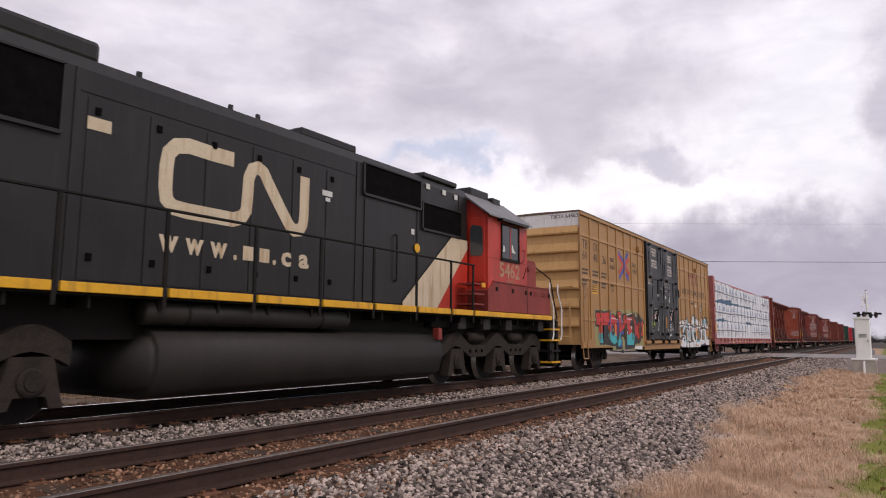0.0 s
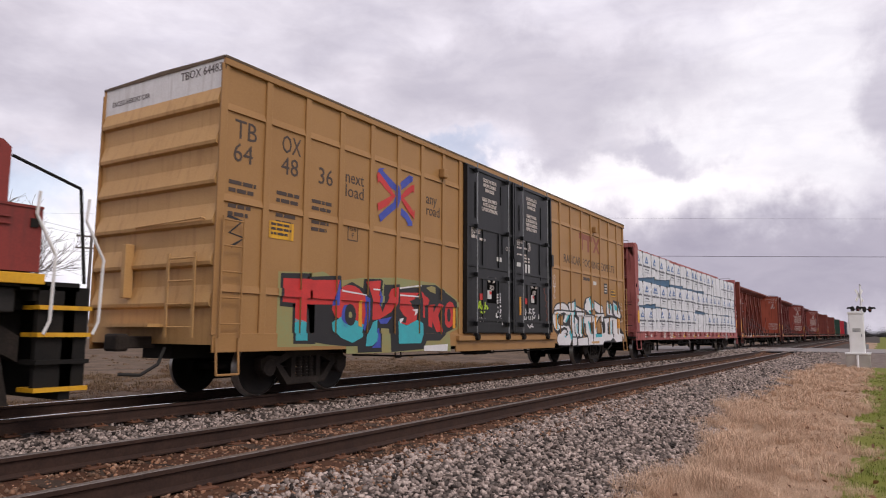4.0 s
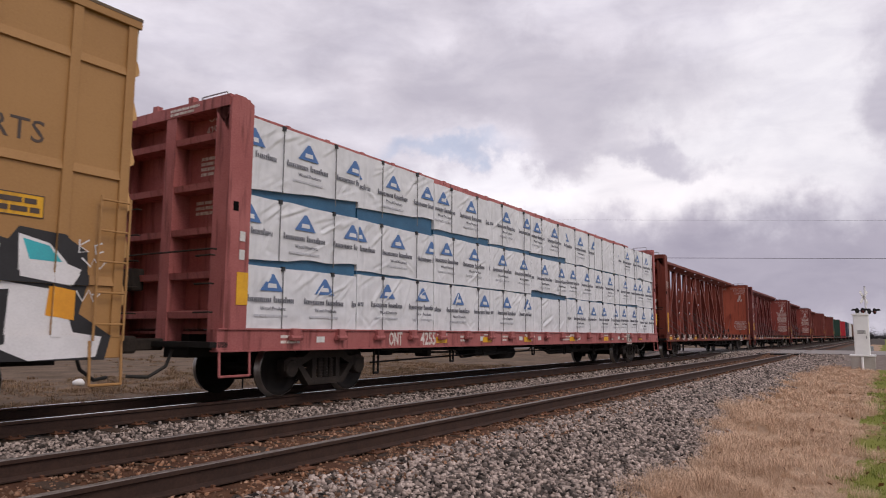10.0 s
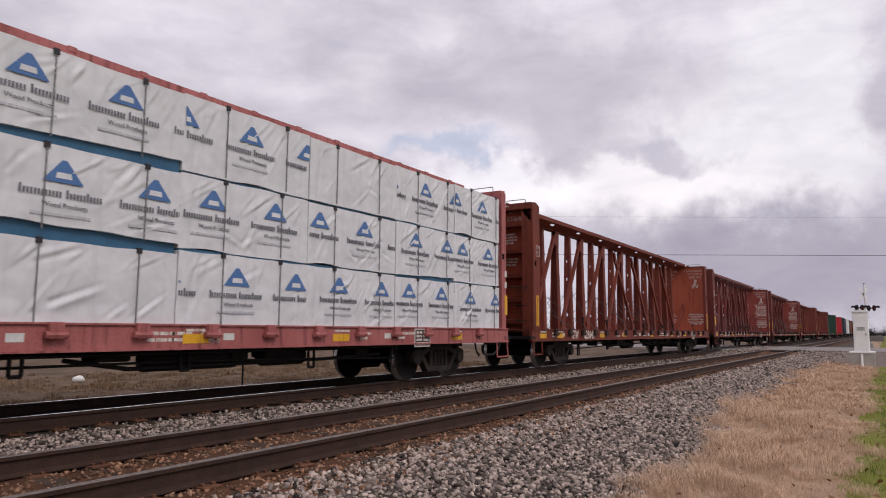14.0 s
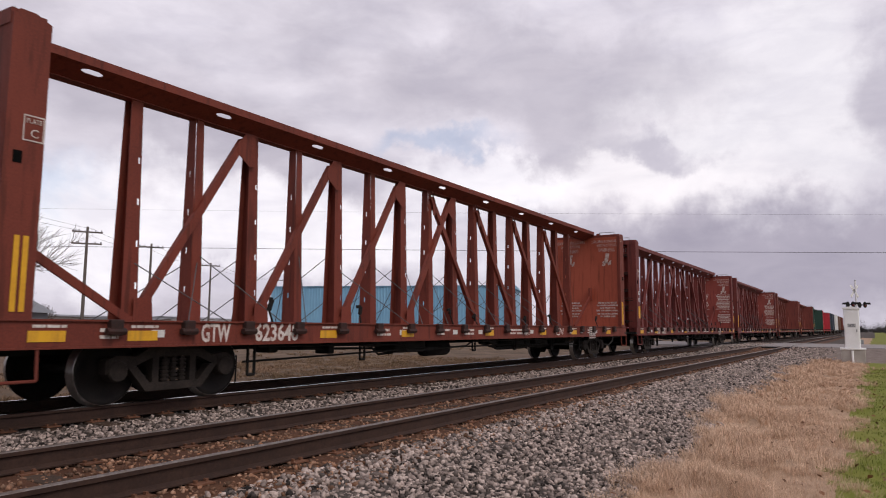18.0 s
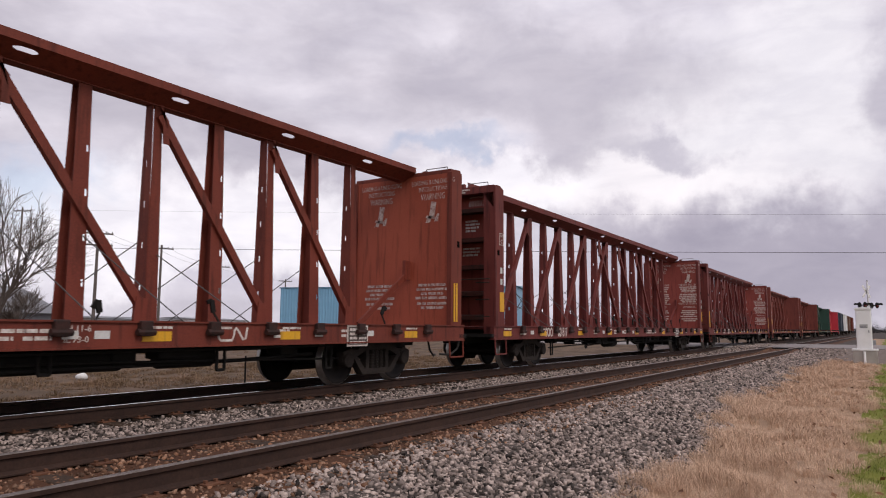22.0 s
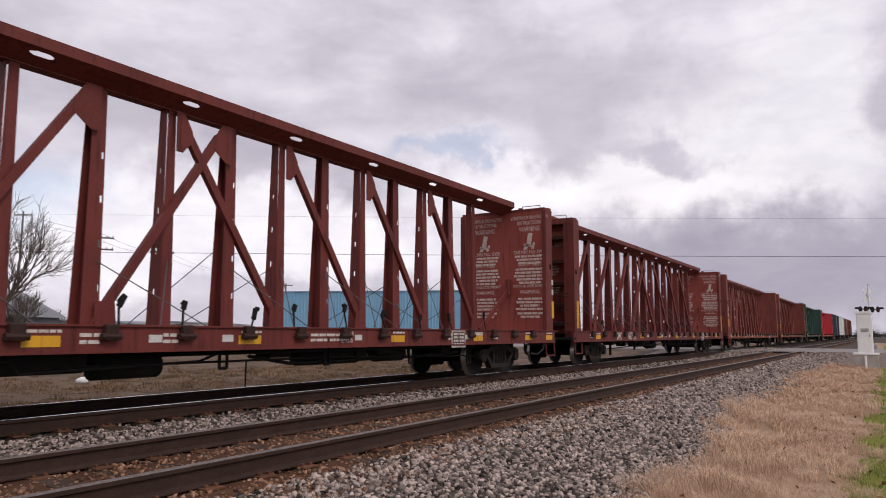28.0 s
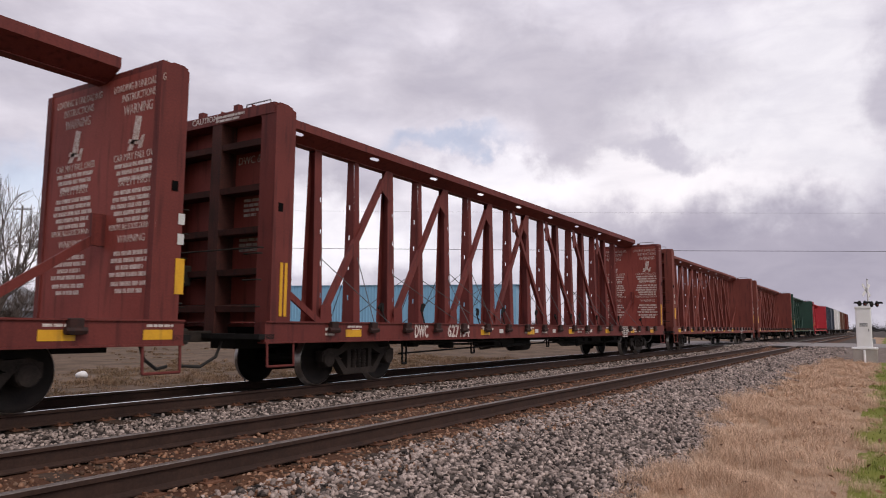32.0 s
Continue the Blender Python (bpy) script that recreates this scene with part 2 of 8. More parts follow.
M_rustcar = material("brown_rust_paint", (0.215, 0.055, 0.040), (0.155, 0.041, 0.031), 0.7, 0.65, bump=0.12, streak=(0.07, 0.024, 0.018), amount=0.65, spec=0.25)
M_maroon = material("dark_maroon_paint", (0.17, 0.037, 0.030), (0.12, 0.027, 0.023), 0.8, 0.62, bump=0.12, streak=(0.045, 0.012, 0.011), amount=0.6, spec=0.25)
# likewise the maroon paint, with the panel's sunlight in the colour
M_maroon_lit = material("sunlit_maroon_panel", (0.29, 0.064, 0.049), (0.22, 0.049, 0.038), 0.8, 0.62, bump=0.10, streak=(0.09, 0.021, 0.017), amount=0.6, spec=0.25)
M_green = material("dark_green_paint", (0.020, 0.065, 0.042), (0.015, 0.05, 0.034), 0.8, 0.6, bump=0.1, streak=(0.02, 0.04, 0.03), amount=0.5)
M_brightred = material("bright_red_paint", (0.50, 0.03, 0.045), (0.40, 0.025, 0.035), 0.8, 0.55, bump=0.1)
M_navy = material("dull_navy_paint", (0.045, 0.06, 0.085), (0.03, 0.045, 0.065), 0.8, 0.6, bump=0.1)
M_brown = material("brown_car_paint", (0.20, 0.10, 0.06), (0.14, 0.07, 0.045), 0.8, 0.6, bump=0.1)
M_wrap = material("lumber_wrap", (0.68, 0.69, 0.71), (0.57, 0.58, 0.60), 1.6, 0.36, bump=0.5, fine=6.0, streak=(0.48, 0.49, 0.51), amount=0.3)
M_wrapblue = material("blue_print", (0.055, 0.14, 0.34), (0.07, 0.17, 0.38), 8, 0.5, bump=0.0)
M_printgrey = material("grey_print", (0.10, 0.105, 0.125), (0.17, 0.175, 0.20), 8, 0.5, bump=0.0)
M_printpale = material("faint_print", (0.42, 0.43, 0.47), (0.5, 0.51, 0.54), 8, 0.5, bump=0.0)
M_blueside = material("blue_tarp", (0.014, 0.085, 0.17), (0.03, 0.12, 0.22), 3, 0.5, bump=0.3)
M_strap = material("strap", (0.10, 0.10, 0.105), (0.20, 0.20, 0.20), 12, 0.5, bump=0.0)
M_rail = material("rail_web_rust", (0.032, 0.0175, 0.013), (0.056, 0.030, 0.021), 4, 0.8, 0.1, bump=0.25, spec=0.3)
M_railtop = material("rail_head", (0.25, 0.22, 0.20), (0.15, 0.12, 0.10), 12, 0.42, 0.7, bump=0.05)
M_railtop2 = material("bright_rail_head", (0.62, 0.61, 0.60), (0.45, 0.43, 0.42), 12, 0.2, 1.0, bump=0.02)
M_tie = material("weathered_tie", (0.040, 0.027, 0.020), (0.075, 0.048, 0.033), 5, 0.9, bump=0.6, vary=0.25, spec=0.2)
M_plate = material("rusty_tie_plate", (0.15, 0.07, 0.04), (0.10, 0.045, 0.027), 9, 0.85, 0.0, bump=0.3, vary=0.25, spec=0.2)
M_ballast = material("ballast_bed", (0.085, 0.070, 0.060), (0.036, 0.029, 0.025), 9, 0.95, bump=1.0, fine=60, spec=0.2)
M_dirt = material("rusty_ballast_dirt", (0.062, 0.027, 0.015), (0.112, 0.052, 0.027), 3, 0.95, bump=1.0, fine=45, spec=0.2)
M_stone = material("crushed_stone", (0.335, 0.274, 0.240), (0.135, 0.103, 0.088), 9, 0.9, bump=0.5, island=0.95, spec=0.25)
M_stonebrown = material("stained_stone", (0.17, 0.080, 0.043), (0.27, 0.17, 0.115), 9, 0.9, bump=0.4, island=0.7, spec=0.25)
M_soil = material("dry_verge_soil", (0.40, 0.28, 0.19), (0.27, 0.18, 0.12), 1.3, 0.95, bump=0.6, spec=0.15)
M_dry = material("dry_grass", (0.66, 0.478, 0.345), (0.49, 0.335, 0.228), 1.6, 0.9, bump=0.0, island=0.30, spec=0.2)
M_greengrass = material("green_grass", (0.14, 0.18, 0.022), (0.20, 0.205, 0.045), 2, 0.85, bump=0.0, island=0.35)
M_lawn = material("mown_lawn", (0.13, 0.158, 0.022), (0.19, 0.18, 0.048), 1.2, 0.95, bump=0.7, fine=70, spec=0.15)
M_fieldgrass = material("thin_field_grass", (0.26, 0.168, 0.110), (0.13, 0.092, 0.050), 0.8, 0.9, bump=0.0, island=0.5, spec=0.15)
M_field = material("rough_field", (0.074, 0.050, 0.030), (0.170, 0.118, 0.084), 0.9, 0.95, bump=0.9, fine=14, spec=0.15)
M_asphalt = material("worn_asphalt", (0.27, 0.245, 0.235), (0.20, 0.18, 0.172), 0.7, 0.85, bump=0.3, fine=60, spec=0.3)
M_gravel = material("packed_gravel", (0.20, 0.160, 0.138), (0.125, 0.098, 0.083), 2.5, 0.95, bump=0.9, fine=40, spec=0.2)
M_concrete = material("concrete", (0.42, 0.39, 0.35), (0.32, 0.29, 0.26), 2, 0.9, bump=0.3)
M_pole = material("pole_wood", (0.10, 0.085, 0.075), (0.15, 0.125, 0.11), 4, 0.9, bump=0.5)
M_wire = material("wire", (0.03, 0.03, 0.032), (0.04, 0.04, 0.04), 4, 0.6, bump=0.0)
M_bark = material("bare_bark", (0.085, 0.068, 0.058), (0.13, 0.105, 0.09), 6, 0.95, bump=0.5)
M_bluewall = material("blue_ribbed_siding", (0.20, 0.42, 0.58), (0.17, 0.37, 0.53), 0.4, 0.5, bump=0.05, streak=(0.13, 0.30, 0.43), amount=0.3)
M_greyroof = material("grey_shed", (0.16, 0.17, 0.185), (0.21, 0.215, 0.225), 0.6, 0.7, bump=0.1)
M_farwood = material("far_woods", (0.050, 0.046, 0.048), (0.075, 0.068, 0.066), 0.08, 0.95, bump=0.5, fine=1.2)
M_glass = material("cab_glass", (0.05, 0.06, 0.065), (0.04, 0.045, 0.05), 2, 0.06, bump=0.0, spec=0.8)
M_cabglass = material("cab_side_glass", (0.012, 0.014, 0.015), (0.02, 0.022, 0.024), 2, 0.05, bump=0.0, spec=0.6)
M_numcream = material("worn_number_paint", (0.42, 0.26, 0.17), (0.34, 0.15, 0.09), 7, 0.6, bump=0.0)
M_rubber = material("air_hose", (0.015, 0.014, 0.013), (0.03, 0.028, 0.025), 6, 0.8, bump=0.2)
M_lens = material("signal_lens", (0.14, 0.012, 0.012), (0.1, 0.01, 0.01), 6, 0.2, bump=0.0)
M_cyan = material("graffiti_cyan", (0.03, 0.42, 0.47), (0.04, 0.34, 0.40), 3, 0.5, bump=0.0)
M_gred = material("graffiti_red", (0.60, 0.035, 0.03), (0.48, 0.03, 0.03), 3, 0.5, bump=0.0)
M_gblack = material("graffiti_black", (0.012, 0.011, 0.013), (0.02, 0.02, 0.022), 3, 0.5, bump=0.0)
M_gpale = material("graffiti_pale_green", (0.25, 0.27, 0.115), (0.30, 0.24, 0.09), 3, 0.5, bump=0.0)
M_gwhite = material("graffiti_white", (0.72, 0.71, 0.72), (0.62, 0.61, 0.62), 3, 0.5, bump=0.0)
M_gblue = material("graffiti_blue", (0.05, 0.08, 0.42), (0.04, 0.06, 0.34), 3, 0.5, bump=0.0)
M_gorange = material("graffiti_orange", (0.75, 0.33, 0.02), (0.65, 0.27, 0.02), 3, 0.5, bump=0.0)
M_glime = material("graffiti_lime", (0.42, 0.62, 0.03), (0.36, 0.55, 0.03), 3, 0.5, bump=0.0)
M_sticker = material("sticker_white", (0.62, 0.62, 0.60), (0.5, 0.5, 0.48), 9, 0.6, bump=0.0)


# ---- mesh helpers ----
def to_mesh(name, bm, mat, smooth=False):
    bmesh.ops.recalc_face_normals(bm, faces=bm.faces)
    me = bpy.data.meshes.new(name)
    bm.to_mesh(me)
    bm.free()
    for m in (mat if isinstance(mat, (list, tuple)) else [mat]):
        me.materials.append(m)
    if smooth:
        me.polygons.foreach_set("use_smooth", [True] * len(me.polygons))
    return me


def part(name, bm, mat, parent, label="", smooth=False):
    ob = new(name, to_mesh(name, bm, mat, smooth))
    ob.parent = parent
    if label:
        ob["label"] = label
    return ob


def piece(name, me, parent, m):
    ob = new(name, me)
    ob.parent = parent
    ob.matrix_basis = m
    return ob


def thing(name, x, y, z, label, category, group="", kind="", rz=0):
    ob = new(name)
    ob.empty_display_size = 0.2
    ob.matrix_basis = pose(x, y, z, 0, 0, rz)
    return tagged(ob, label, category, group, kind)


def solo(name, bm, mat, label, category="", group="", kind="", smooth=False):
    return tagged(new(name, to_mesh(name, bm, mat, smooth)), label, category, group, kind)


def BM():
    return bmesh.new()


def block(bm, x0, x1, y0, y1, z0, z1, bev=0.0):
    vs = [bm.verts.new(p) for p in ((x0, y0, z0), (x1, y0, z0), (x1, y1, z0), (x0, y1, z0),
                                    (x0, y0, z1), (x1, y0, z1), (x1, y1, z1), (x0, y1, z1))]
    fs = [bm.faces.new([vs[i] for i in f]) for f in ((3, 2, 1, 0), (4, 5, 6, 7), (0, 1, 5, 4), (1, 2, 6, 5), (2, 3, 7, 6), (3, 0, 4, 7))]
    if bev:
        es = list({e for f in fs for e in f.edges})
        bmesh.ops.bevel(bm, geom=es, offset=bev, segments=2, profile=0.5, affect="EDGES")
    return bm


def prism(bm, pts, a, b, axis="y"):
    """A closed outline, extruded from a to b along the axis. pts: (x, z) for y, (y, z) for x, (x, y) for z."""
    def at(p, v):
        return {"y": (p[0], v, p[1]), "x": (v, p[0], p[1]), "z": (p[0], p[1], v)}[axis]
    lo = [bm.verts.new(at(p, a)) for p in pts]
    hi = [bm.verts.new(at(p, b)) for p in pts]
    n = len(pts)
    bm.faces.new(lo)
    bm.faces.new(hi[::-1])
    for i in range(n):
        bm.faces.new((lo[i], lo[(i + 1) % n], hi[(i + 1) % n], hi[i]))
    return bm


def tube(bm, p, q, r, seg=8, r2=None):
    p, q = Vector(p), Vector(q)
    d = q - p
    m = Matrix.Translation((p + q) / 2) @ d.to_track_quat("Z", "Y").to_matrix().to_4x4()
    bmesh.ops.create_cone(bm, cap_ends=True, segments=seg, radius1=r, radius2=r if r2 is None else r2, depth=d.length, matrix=m)
    return bm


def bar(bm, p, q, wx, wy):
    """A square bar between two points; wx across the train's length, wy across its width."""
    p, q = Vector(p), Vector(q)
    d = (q - p).normalized()
    s = Vector((0, 1, 0))
    u = d.cross(s).normalized() * wx / 2
    s = s * wy / 2
    vs = [bm.verts.new(c + a * u + b * s) for c in (p, q) for a, b in ((-1, -1), (1, -1), (1, 1), (-1, 1))]
    for f in ((3, 2, 1, 0), (4, 5, 6, 7), (0, 1, 5, 4), (1, 2, 6, 5), (2, 3, 7, 6), (3, 0, 4, 7)):
        bm.faces.new([vs[i] for i in f])
    return bm


def lathe(bm, profile, seg=28, centre=(0, 0, 0)):
    """Turns (radius, y) pairs round the y axis."""
    cx, cy, cz = centre
    rings = [[bm.verts.new((cx + r * math.cos(2 * math.pi * k / seg), cy + y, cz + r * math.sin(2 * math.pi * k / seg))) for k in range(seg)] for r, y in profile]
    for a, b in zip(rings, rings[1:]):
        for k in range(seg):
            bm.faces.new((a[k], a[(k + 1) % seg], b[(k + 1) % seg], b[k]))
    bm.faces.new(rings[0][::-1])
    bm.faces.new(rings[-1])
    return bm


FACES = {  # how flat writing stands: origin, reading direction, up
    "side": Matrix(((1, 0, 0, 0), (0, 0, -1, 0), (0, 1, 0, 0), (0, 0, 0, 1))),
    "end": Matrix(((0, 0, -1, 0), (-1, 0, 0, 0), (0, 1, 0, 0), (0, 0, 0, 1))),
}


def lettering(words, size, x, y, z, mat, parent, face="side", align="LEFT", stretch=1.0, label="", name="lettering", width=0, bold=0.0):
    cu = bpy.data.curves.new("words", "FONT")
    cu.body, cu.size, cu.align_x, cu.resolution_u, cu.extrude, cu.offset = words, size, align, 2, 0.002, bold
    tmp = bpy.data.objects.new("words", cu)
    me = bpy.data.meshes.new_from_object(tmp)
    bpy.data.objects.remove(tmp)
    bpy.data.curves.remove(cu)
    if width:
        stretch = width / max(v.co.x for v in me.vertices)
    me.transform(Matrix.Translation((x, y, z)) @ FACES[face] @ Matrix.Diagonal((stretch, 1, 1, 1)))
    me.materials.clear()
    me.materials.append(mat)
    ob = new(name, me)
    ob.parent = parent
    if label:
        ob["label"] = label
    return ob


def bars(parent, mat, x, y, z, widths, height, step, face="side", name="small_print", cut=0.06):
    """Lines of writing too small to read, as plain bars broken into words."""
    rnd = random.Random(int(abs(x * 31 + z * 77) * 100))
    bm = BM()
    for i, w in enumerate(widths):
        p = 0.0
        while p < w - 0.01:
            q = min(w, p + rnd.uniform(1.2, 4.5) * height)
            a = z - i * step
            if face == "side":
                block(bm, x + p, x + q, y - 0.003, y + 0.001, a - height, a)
            else:
                block(bm, x - 0.003, x + 0.001, y - q, y - p, a - height, a)
            p = q + height * 0.45
    ob = part(name, bm, mat, parent)
    ob["kind"] = "stuff"
    return ob


def patch(parent, name, mat, pts, y, label="", depth=0.004):
    """A flat painted shape on a side that faces the camera's side of the track."""
    return part(name, prism(BM(), pts, y - depth, y), mat, parent, label)


def band(parent, name, mat, line, w, y, label="", depth=0.004):
    """A painted stroke of even width along a line of (x, z)."""
    n = len(line)
    L, R = [], []
    for i in range(n):
        a, b = Vector(line[max(i - 1, 0)]), Vector(line[min(i + 1, n - 1)])
        d = (b - a).normalized()
        nrm = Vector((-d.y, d.x)) * w / 2
        L.append(Vector(line[i]) + nrm)
        R.append(Vector(line[i]) - nrm)
    bm = BM()
    v = [[bm.verts.new((p.x, yy, p.y)) for p in side] for yy in (y - depth, y) for side in (L, R)]
    for i in range(n - 1):
        bm.faces.new((v[0][i], v[0][i + 1], v[1][i + 1], v[1][i]))
        bm.faces.new((v[2][i], v[2][i + 1], v[0][i + 1], v[0][i]))
        bm.faces.new((v[1][i], v[1][i + 1], v[3][i + 1], v[3][i]))
    return part(name, bm, mat, parent, label)


# ---- ground and tracks ----
PROFILE = [(-2500, -0.60), (-10, -0.58), (0.4, -0.56), (1.6, -0.52), (2.4, -0.46), (3.3, -0.34), (4.0, -0.24), (4.3, -0.205), (6.75, -0.205),
           (7.2, -0.27), (7.9, -0.26), (8.2, -0.225), (11.0, -0.225), (11.6, -0.29), (13.0, -0.42), (17.0, -0.44), (40, -0.40), (200, -0.3), (2500, -0.2)]
PY, PZ = zip(*PROFILE)


def ground_z(y):
    return float(np.interp(y, PY, PZ))


def verge(x):
    """Where the dry grass gives way to ballast."""
    return float(np.interp(x, (4, 6, 9, 15, 30, 45), (1.95, 1.98, 2.08, 2.62, 2.7, 2.2)))


def mound(x, y):
    """Soft hummocks in the grass verge."""
    k = float(np.interp(y - verge(x), (-0.5, 0.0), (1, 0))) * float(np.interp(x, (36, 42), (1, 0)))
    return k * (0.09 * noise.noise((x * 0.8, y * 1.1, 6)) + 0.05 * noise.noise((x * 2.4, y * 2.4, 8)))


def ramp(x):
    """How far the ground has risen to the level of the road."""
    return float(np.interp(x, (42.5, 48.3, 61.2, 67), (0, 1, 1, 0)))


def make_ground():
    xs = [-2000, -400, -80, -20, -6] + [i * 0.125 for i in range(0, 96)] + [12 + i * 0.25 for i in range(0, 232)] + [70 + 5 * i for i in range(0, 14)] + [160, 220, 350, 700, 1500, 4000]
    ys = [-2500, -500, -120, -30, -10] + [-4 + i * 0.25 for i in range(0, 12)] + [-1 + i * 0.1 for i in range(0, 45)] + [3.5 + i * 0.25 for i in range(0, 50)] + [17, 20, 25, 32, 45, 70, 120, 300, 800, 2500]
    verts, faces, mats = [], [], []
    for x in xs:
        for y in ys:
            wob = noise.noise((x * 1.3, y * 1.3, 0)) * 0.025 + noise.noise((x * 0.3, y * 0.3, 5)) * 0.03 if abs(x) < 80 and -5 < y < 18 else 0
            if 4.2 < y < 11.1:
                wob = noise.noise((x * 2, y * 2, 0)) * 0.022
            z = ground_z(y) + (mound(x, y) if 0 < x < 42 and -4 < y < 3.2 else wob)
            k = ramp(x)
            verts.append((x, y, z * (1 - k) - 0.035 * k))
    ny = len(ys)
    for i in range(len(xs) - 1):
        for j in range(ny - 1):
            faces.append((i * ny + j, (i + 1) * ny + j, (i + 1) * ny + j + 1, i * ny + j + 1))
            x, y = (xs[i] + xs[i + 1]) / 2, (ys[j] + ys[j + 1]) / 2
            e = 0.35 * noise.noise((x * 0.5, y * 0.5, 3)) + 0.2 * noise.noise((x * 2, y * 2, 9))
            if y + e * 1.3 < 0.45:
                k = 0
            elif y + e < verge(x) - 0.05:
                k = 1
            elif 4.55 < y < 6.45 or (3.95 + e * 0.8 < y <= 4.55):
                k = 3
            elif y + e * 2 < 13.6:
                k = 2
            else:
                k = 4
            if 40.5 < x < 68 and -3 < y < 13 and k not in (3,):
                k = 5
            if x > 160 or x < -20:
                k = 0 if y < 0 else (2 if y < 13 else 4)
            mats.append(k)
    me = bpy.data.meshes.new("ground")
    me.from_pydata(verts, [], faces)
    for m in (M_lawn, M_soil, M_ballast, M_dirt, M_field, M_gravel):
        me.materials.append(m)
    me.polygons.foreach_set("material_index", mats)
    me.polygons.foreach_set("use_smooth", [True] * len(faces))
    return tagged(new("ground", me), "level ground of ballast, dry verge, lawn and rough field", "ground", kind="structure")


make_ground()


def make_track(name, yc, label, x_ties, head):
    t = thing(name, 0, yc, 0, label, "railway track", kind="structure")
    prof = [(-0.07, -0.18), (0.07, -0.18), (0.07, -0.168), (0.012, -0.145), (0.010, -0.05), (0.036, -0.038), (0.036, -0.006), (0.030, 0.0),
            (-0.030, 0.0), (-0.036, -0.006), (-0.036, -0.038), (-0.010, -0.05), (-0.012, -0.145), (-0.07, -0.168)]
    for s in (-1, 1):
        bm = prism(BM(), [(s * 0.7525 + a, b) for a, b in prof], -120, 420, "x")
        bm.normal_update()
        ob = part("rail", bm, [M_rail, head], t, "rusty steel rail with a worn bright head")
        for p in ob.data.polygons:
            if abs(p.normal.x) < 0.5 and min(ob.data.vertices[i].co.z for i in p.vertices) > -0.007:
                p.material_index = 1
    tie = BM()
    block(tie, -0.115, 0.115, -1.3, 1.3, -0.36, -0.195, 0.012)
    tie = to_mesh("tie", tie, M_tie)
    plate = BM()
    block(plate, -0.09, 0.09, -0.17, 0.17, -0.196, -0.181)
    for a, b in ((-0.05, -0.1), (0.05, 0.1), (-0.05, 0.1), (0.05, -0.1)):
        block(plate, a - 0.012, a + 0.012, b - 0.016, b + 0.016, -0.181, -0.158)
    plate = to_mesh("tie_plate", plate, M_plate)
    rnd = random.Random(4)
    for i in range(x_ties):
        x = -7 + 0.545 * i + rnd.uniform(-0.02, 0.02)
        piece("tie", tie, t, pose(x, rnd.uniform(-0.05, 0.05), rnd.uniform(-0.012, 0.004), 0, 0, rnd.uniform(-0.8, 0.8)))
        for s in (-1, 1):
            piece("tie_plate", plate, t, pose(x, s * 0.7525, 0, 0, 0, rnd.uniform(-2, 2)))
    return t


make_track("near_track", YN, "empty railway track with rusty rails on worn wooden ties", 101, M_railtop)
make_track("far_track", YF, "railway track that carries the freight train", 91, M_railtop2)


def scatter_mesh(name, base_shapes, places, sizes, mat, label, category, flat=0.92):
    """Many small stones in one mesh."""
    rng = np.random.default_rng(3)
    n = len(places)
    pick = rng.integers(0, len(base_shapes), n)
    nv, nf = len(base_shapes[0][0]), len(base_shapes[0][1])
    V = np.array([b[0] for b in base_shapes])[pick]
    ang = rng.uniform(0, 2 * np.pi, n)
    tilt = rng.uniform(-1.3, 1.3, n)
    sc = np.stack([rng.uniform(0.75, 1.35, n), rng.uniform(0.7, 1.2, n), rng.uniform(0.55, 0.95, n) * flat], 1) * np.array(sizes)[:, None]
    V = V * sc[:, None, :]
    c, s = np.cos(tilt)[:, None], np.sin(tilt)[:, None]
    V = np.stack([V[..., 0] * c - V[..., 2] * s, V[..., 1], V[..., 0] * s + V[..., 2] * c], -1)
    c, s = np.cos(ang)[:, None], np.sin(ang)[:, None]
    V = np.stack([V[..., 0] * c - V[..., 1] * s, V[..., 0] * s + V[..., 1] * c, V[..., 2]], -1)
    V = V + np.array(places)[:, None, :]
    F = np.array(base_shapes[0][1])[None] + (np.arange(n) * nv)[:, None, None]
    me = bpy.data.meshes.new(name)
    me.vertices.add(n * nv)
    me.vertices.foreach_set("co", V.ravel())
    me.loops.add(n * nf * 3)
    me.loops.foreach_set("vertex_index", F.ravel())
    me.polygons.add(n * nf)
    me.polygons.foreach_set("loop_start", np.arange(n * nf) * 3)
    me.polygons.foreach_set("loop_total", np.full(n * nf, 3))
    me.materials.append(mat)
    me.update(calc_edges=True)
    me.validate()
    return tagged(new(name, me), label, category, kind="stuff")


def stone_shapes(k):
    out = []
    rnd = random.Random(8)
    for _ in range(k):
        bm = BM()
        bmesh.ops.create_icosphere(bm, subdivisions=1, radius=1)
        bm.verts.ensure_lookup_table()
        vs = [tuple(v.co * rnd.uniform(0.55, 1.2)) for v in bm.verts]
        out.append((vs, [[v.index for v in f.verts] for f in bm.faces]))
        bm.free()
    return out


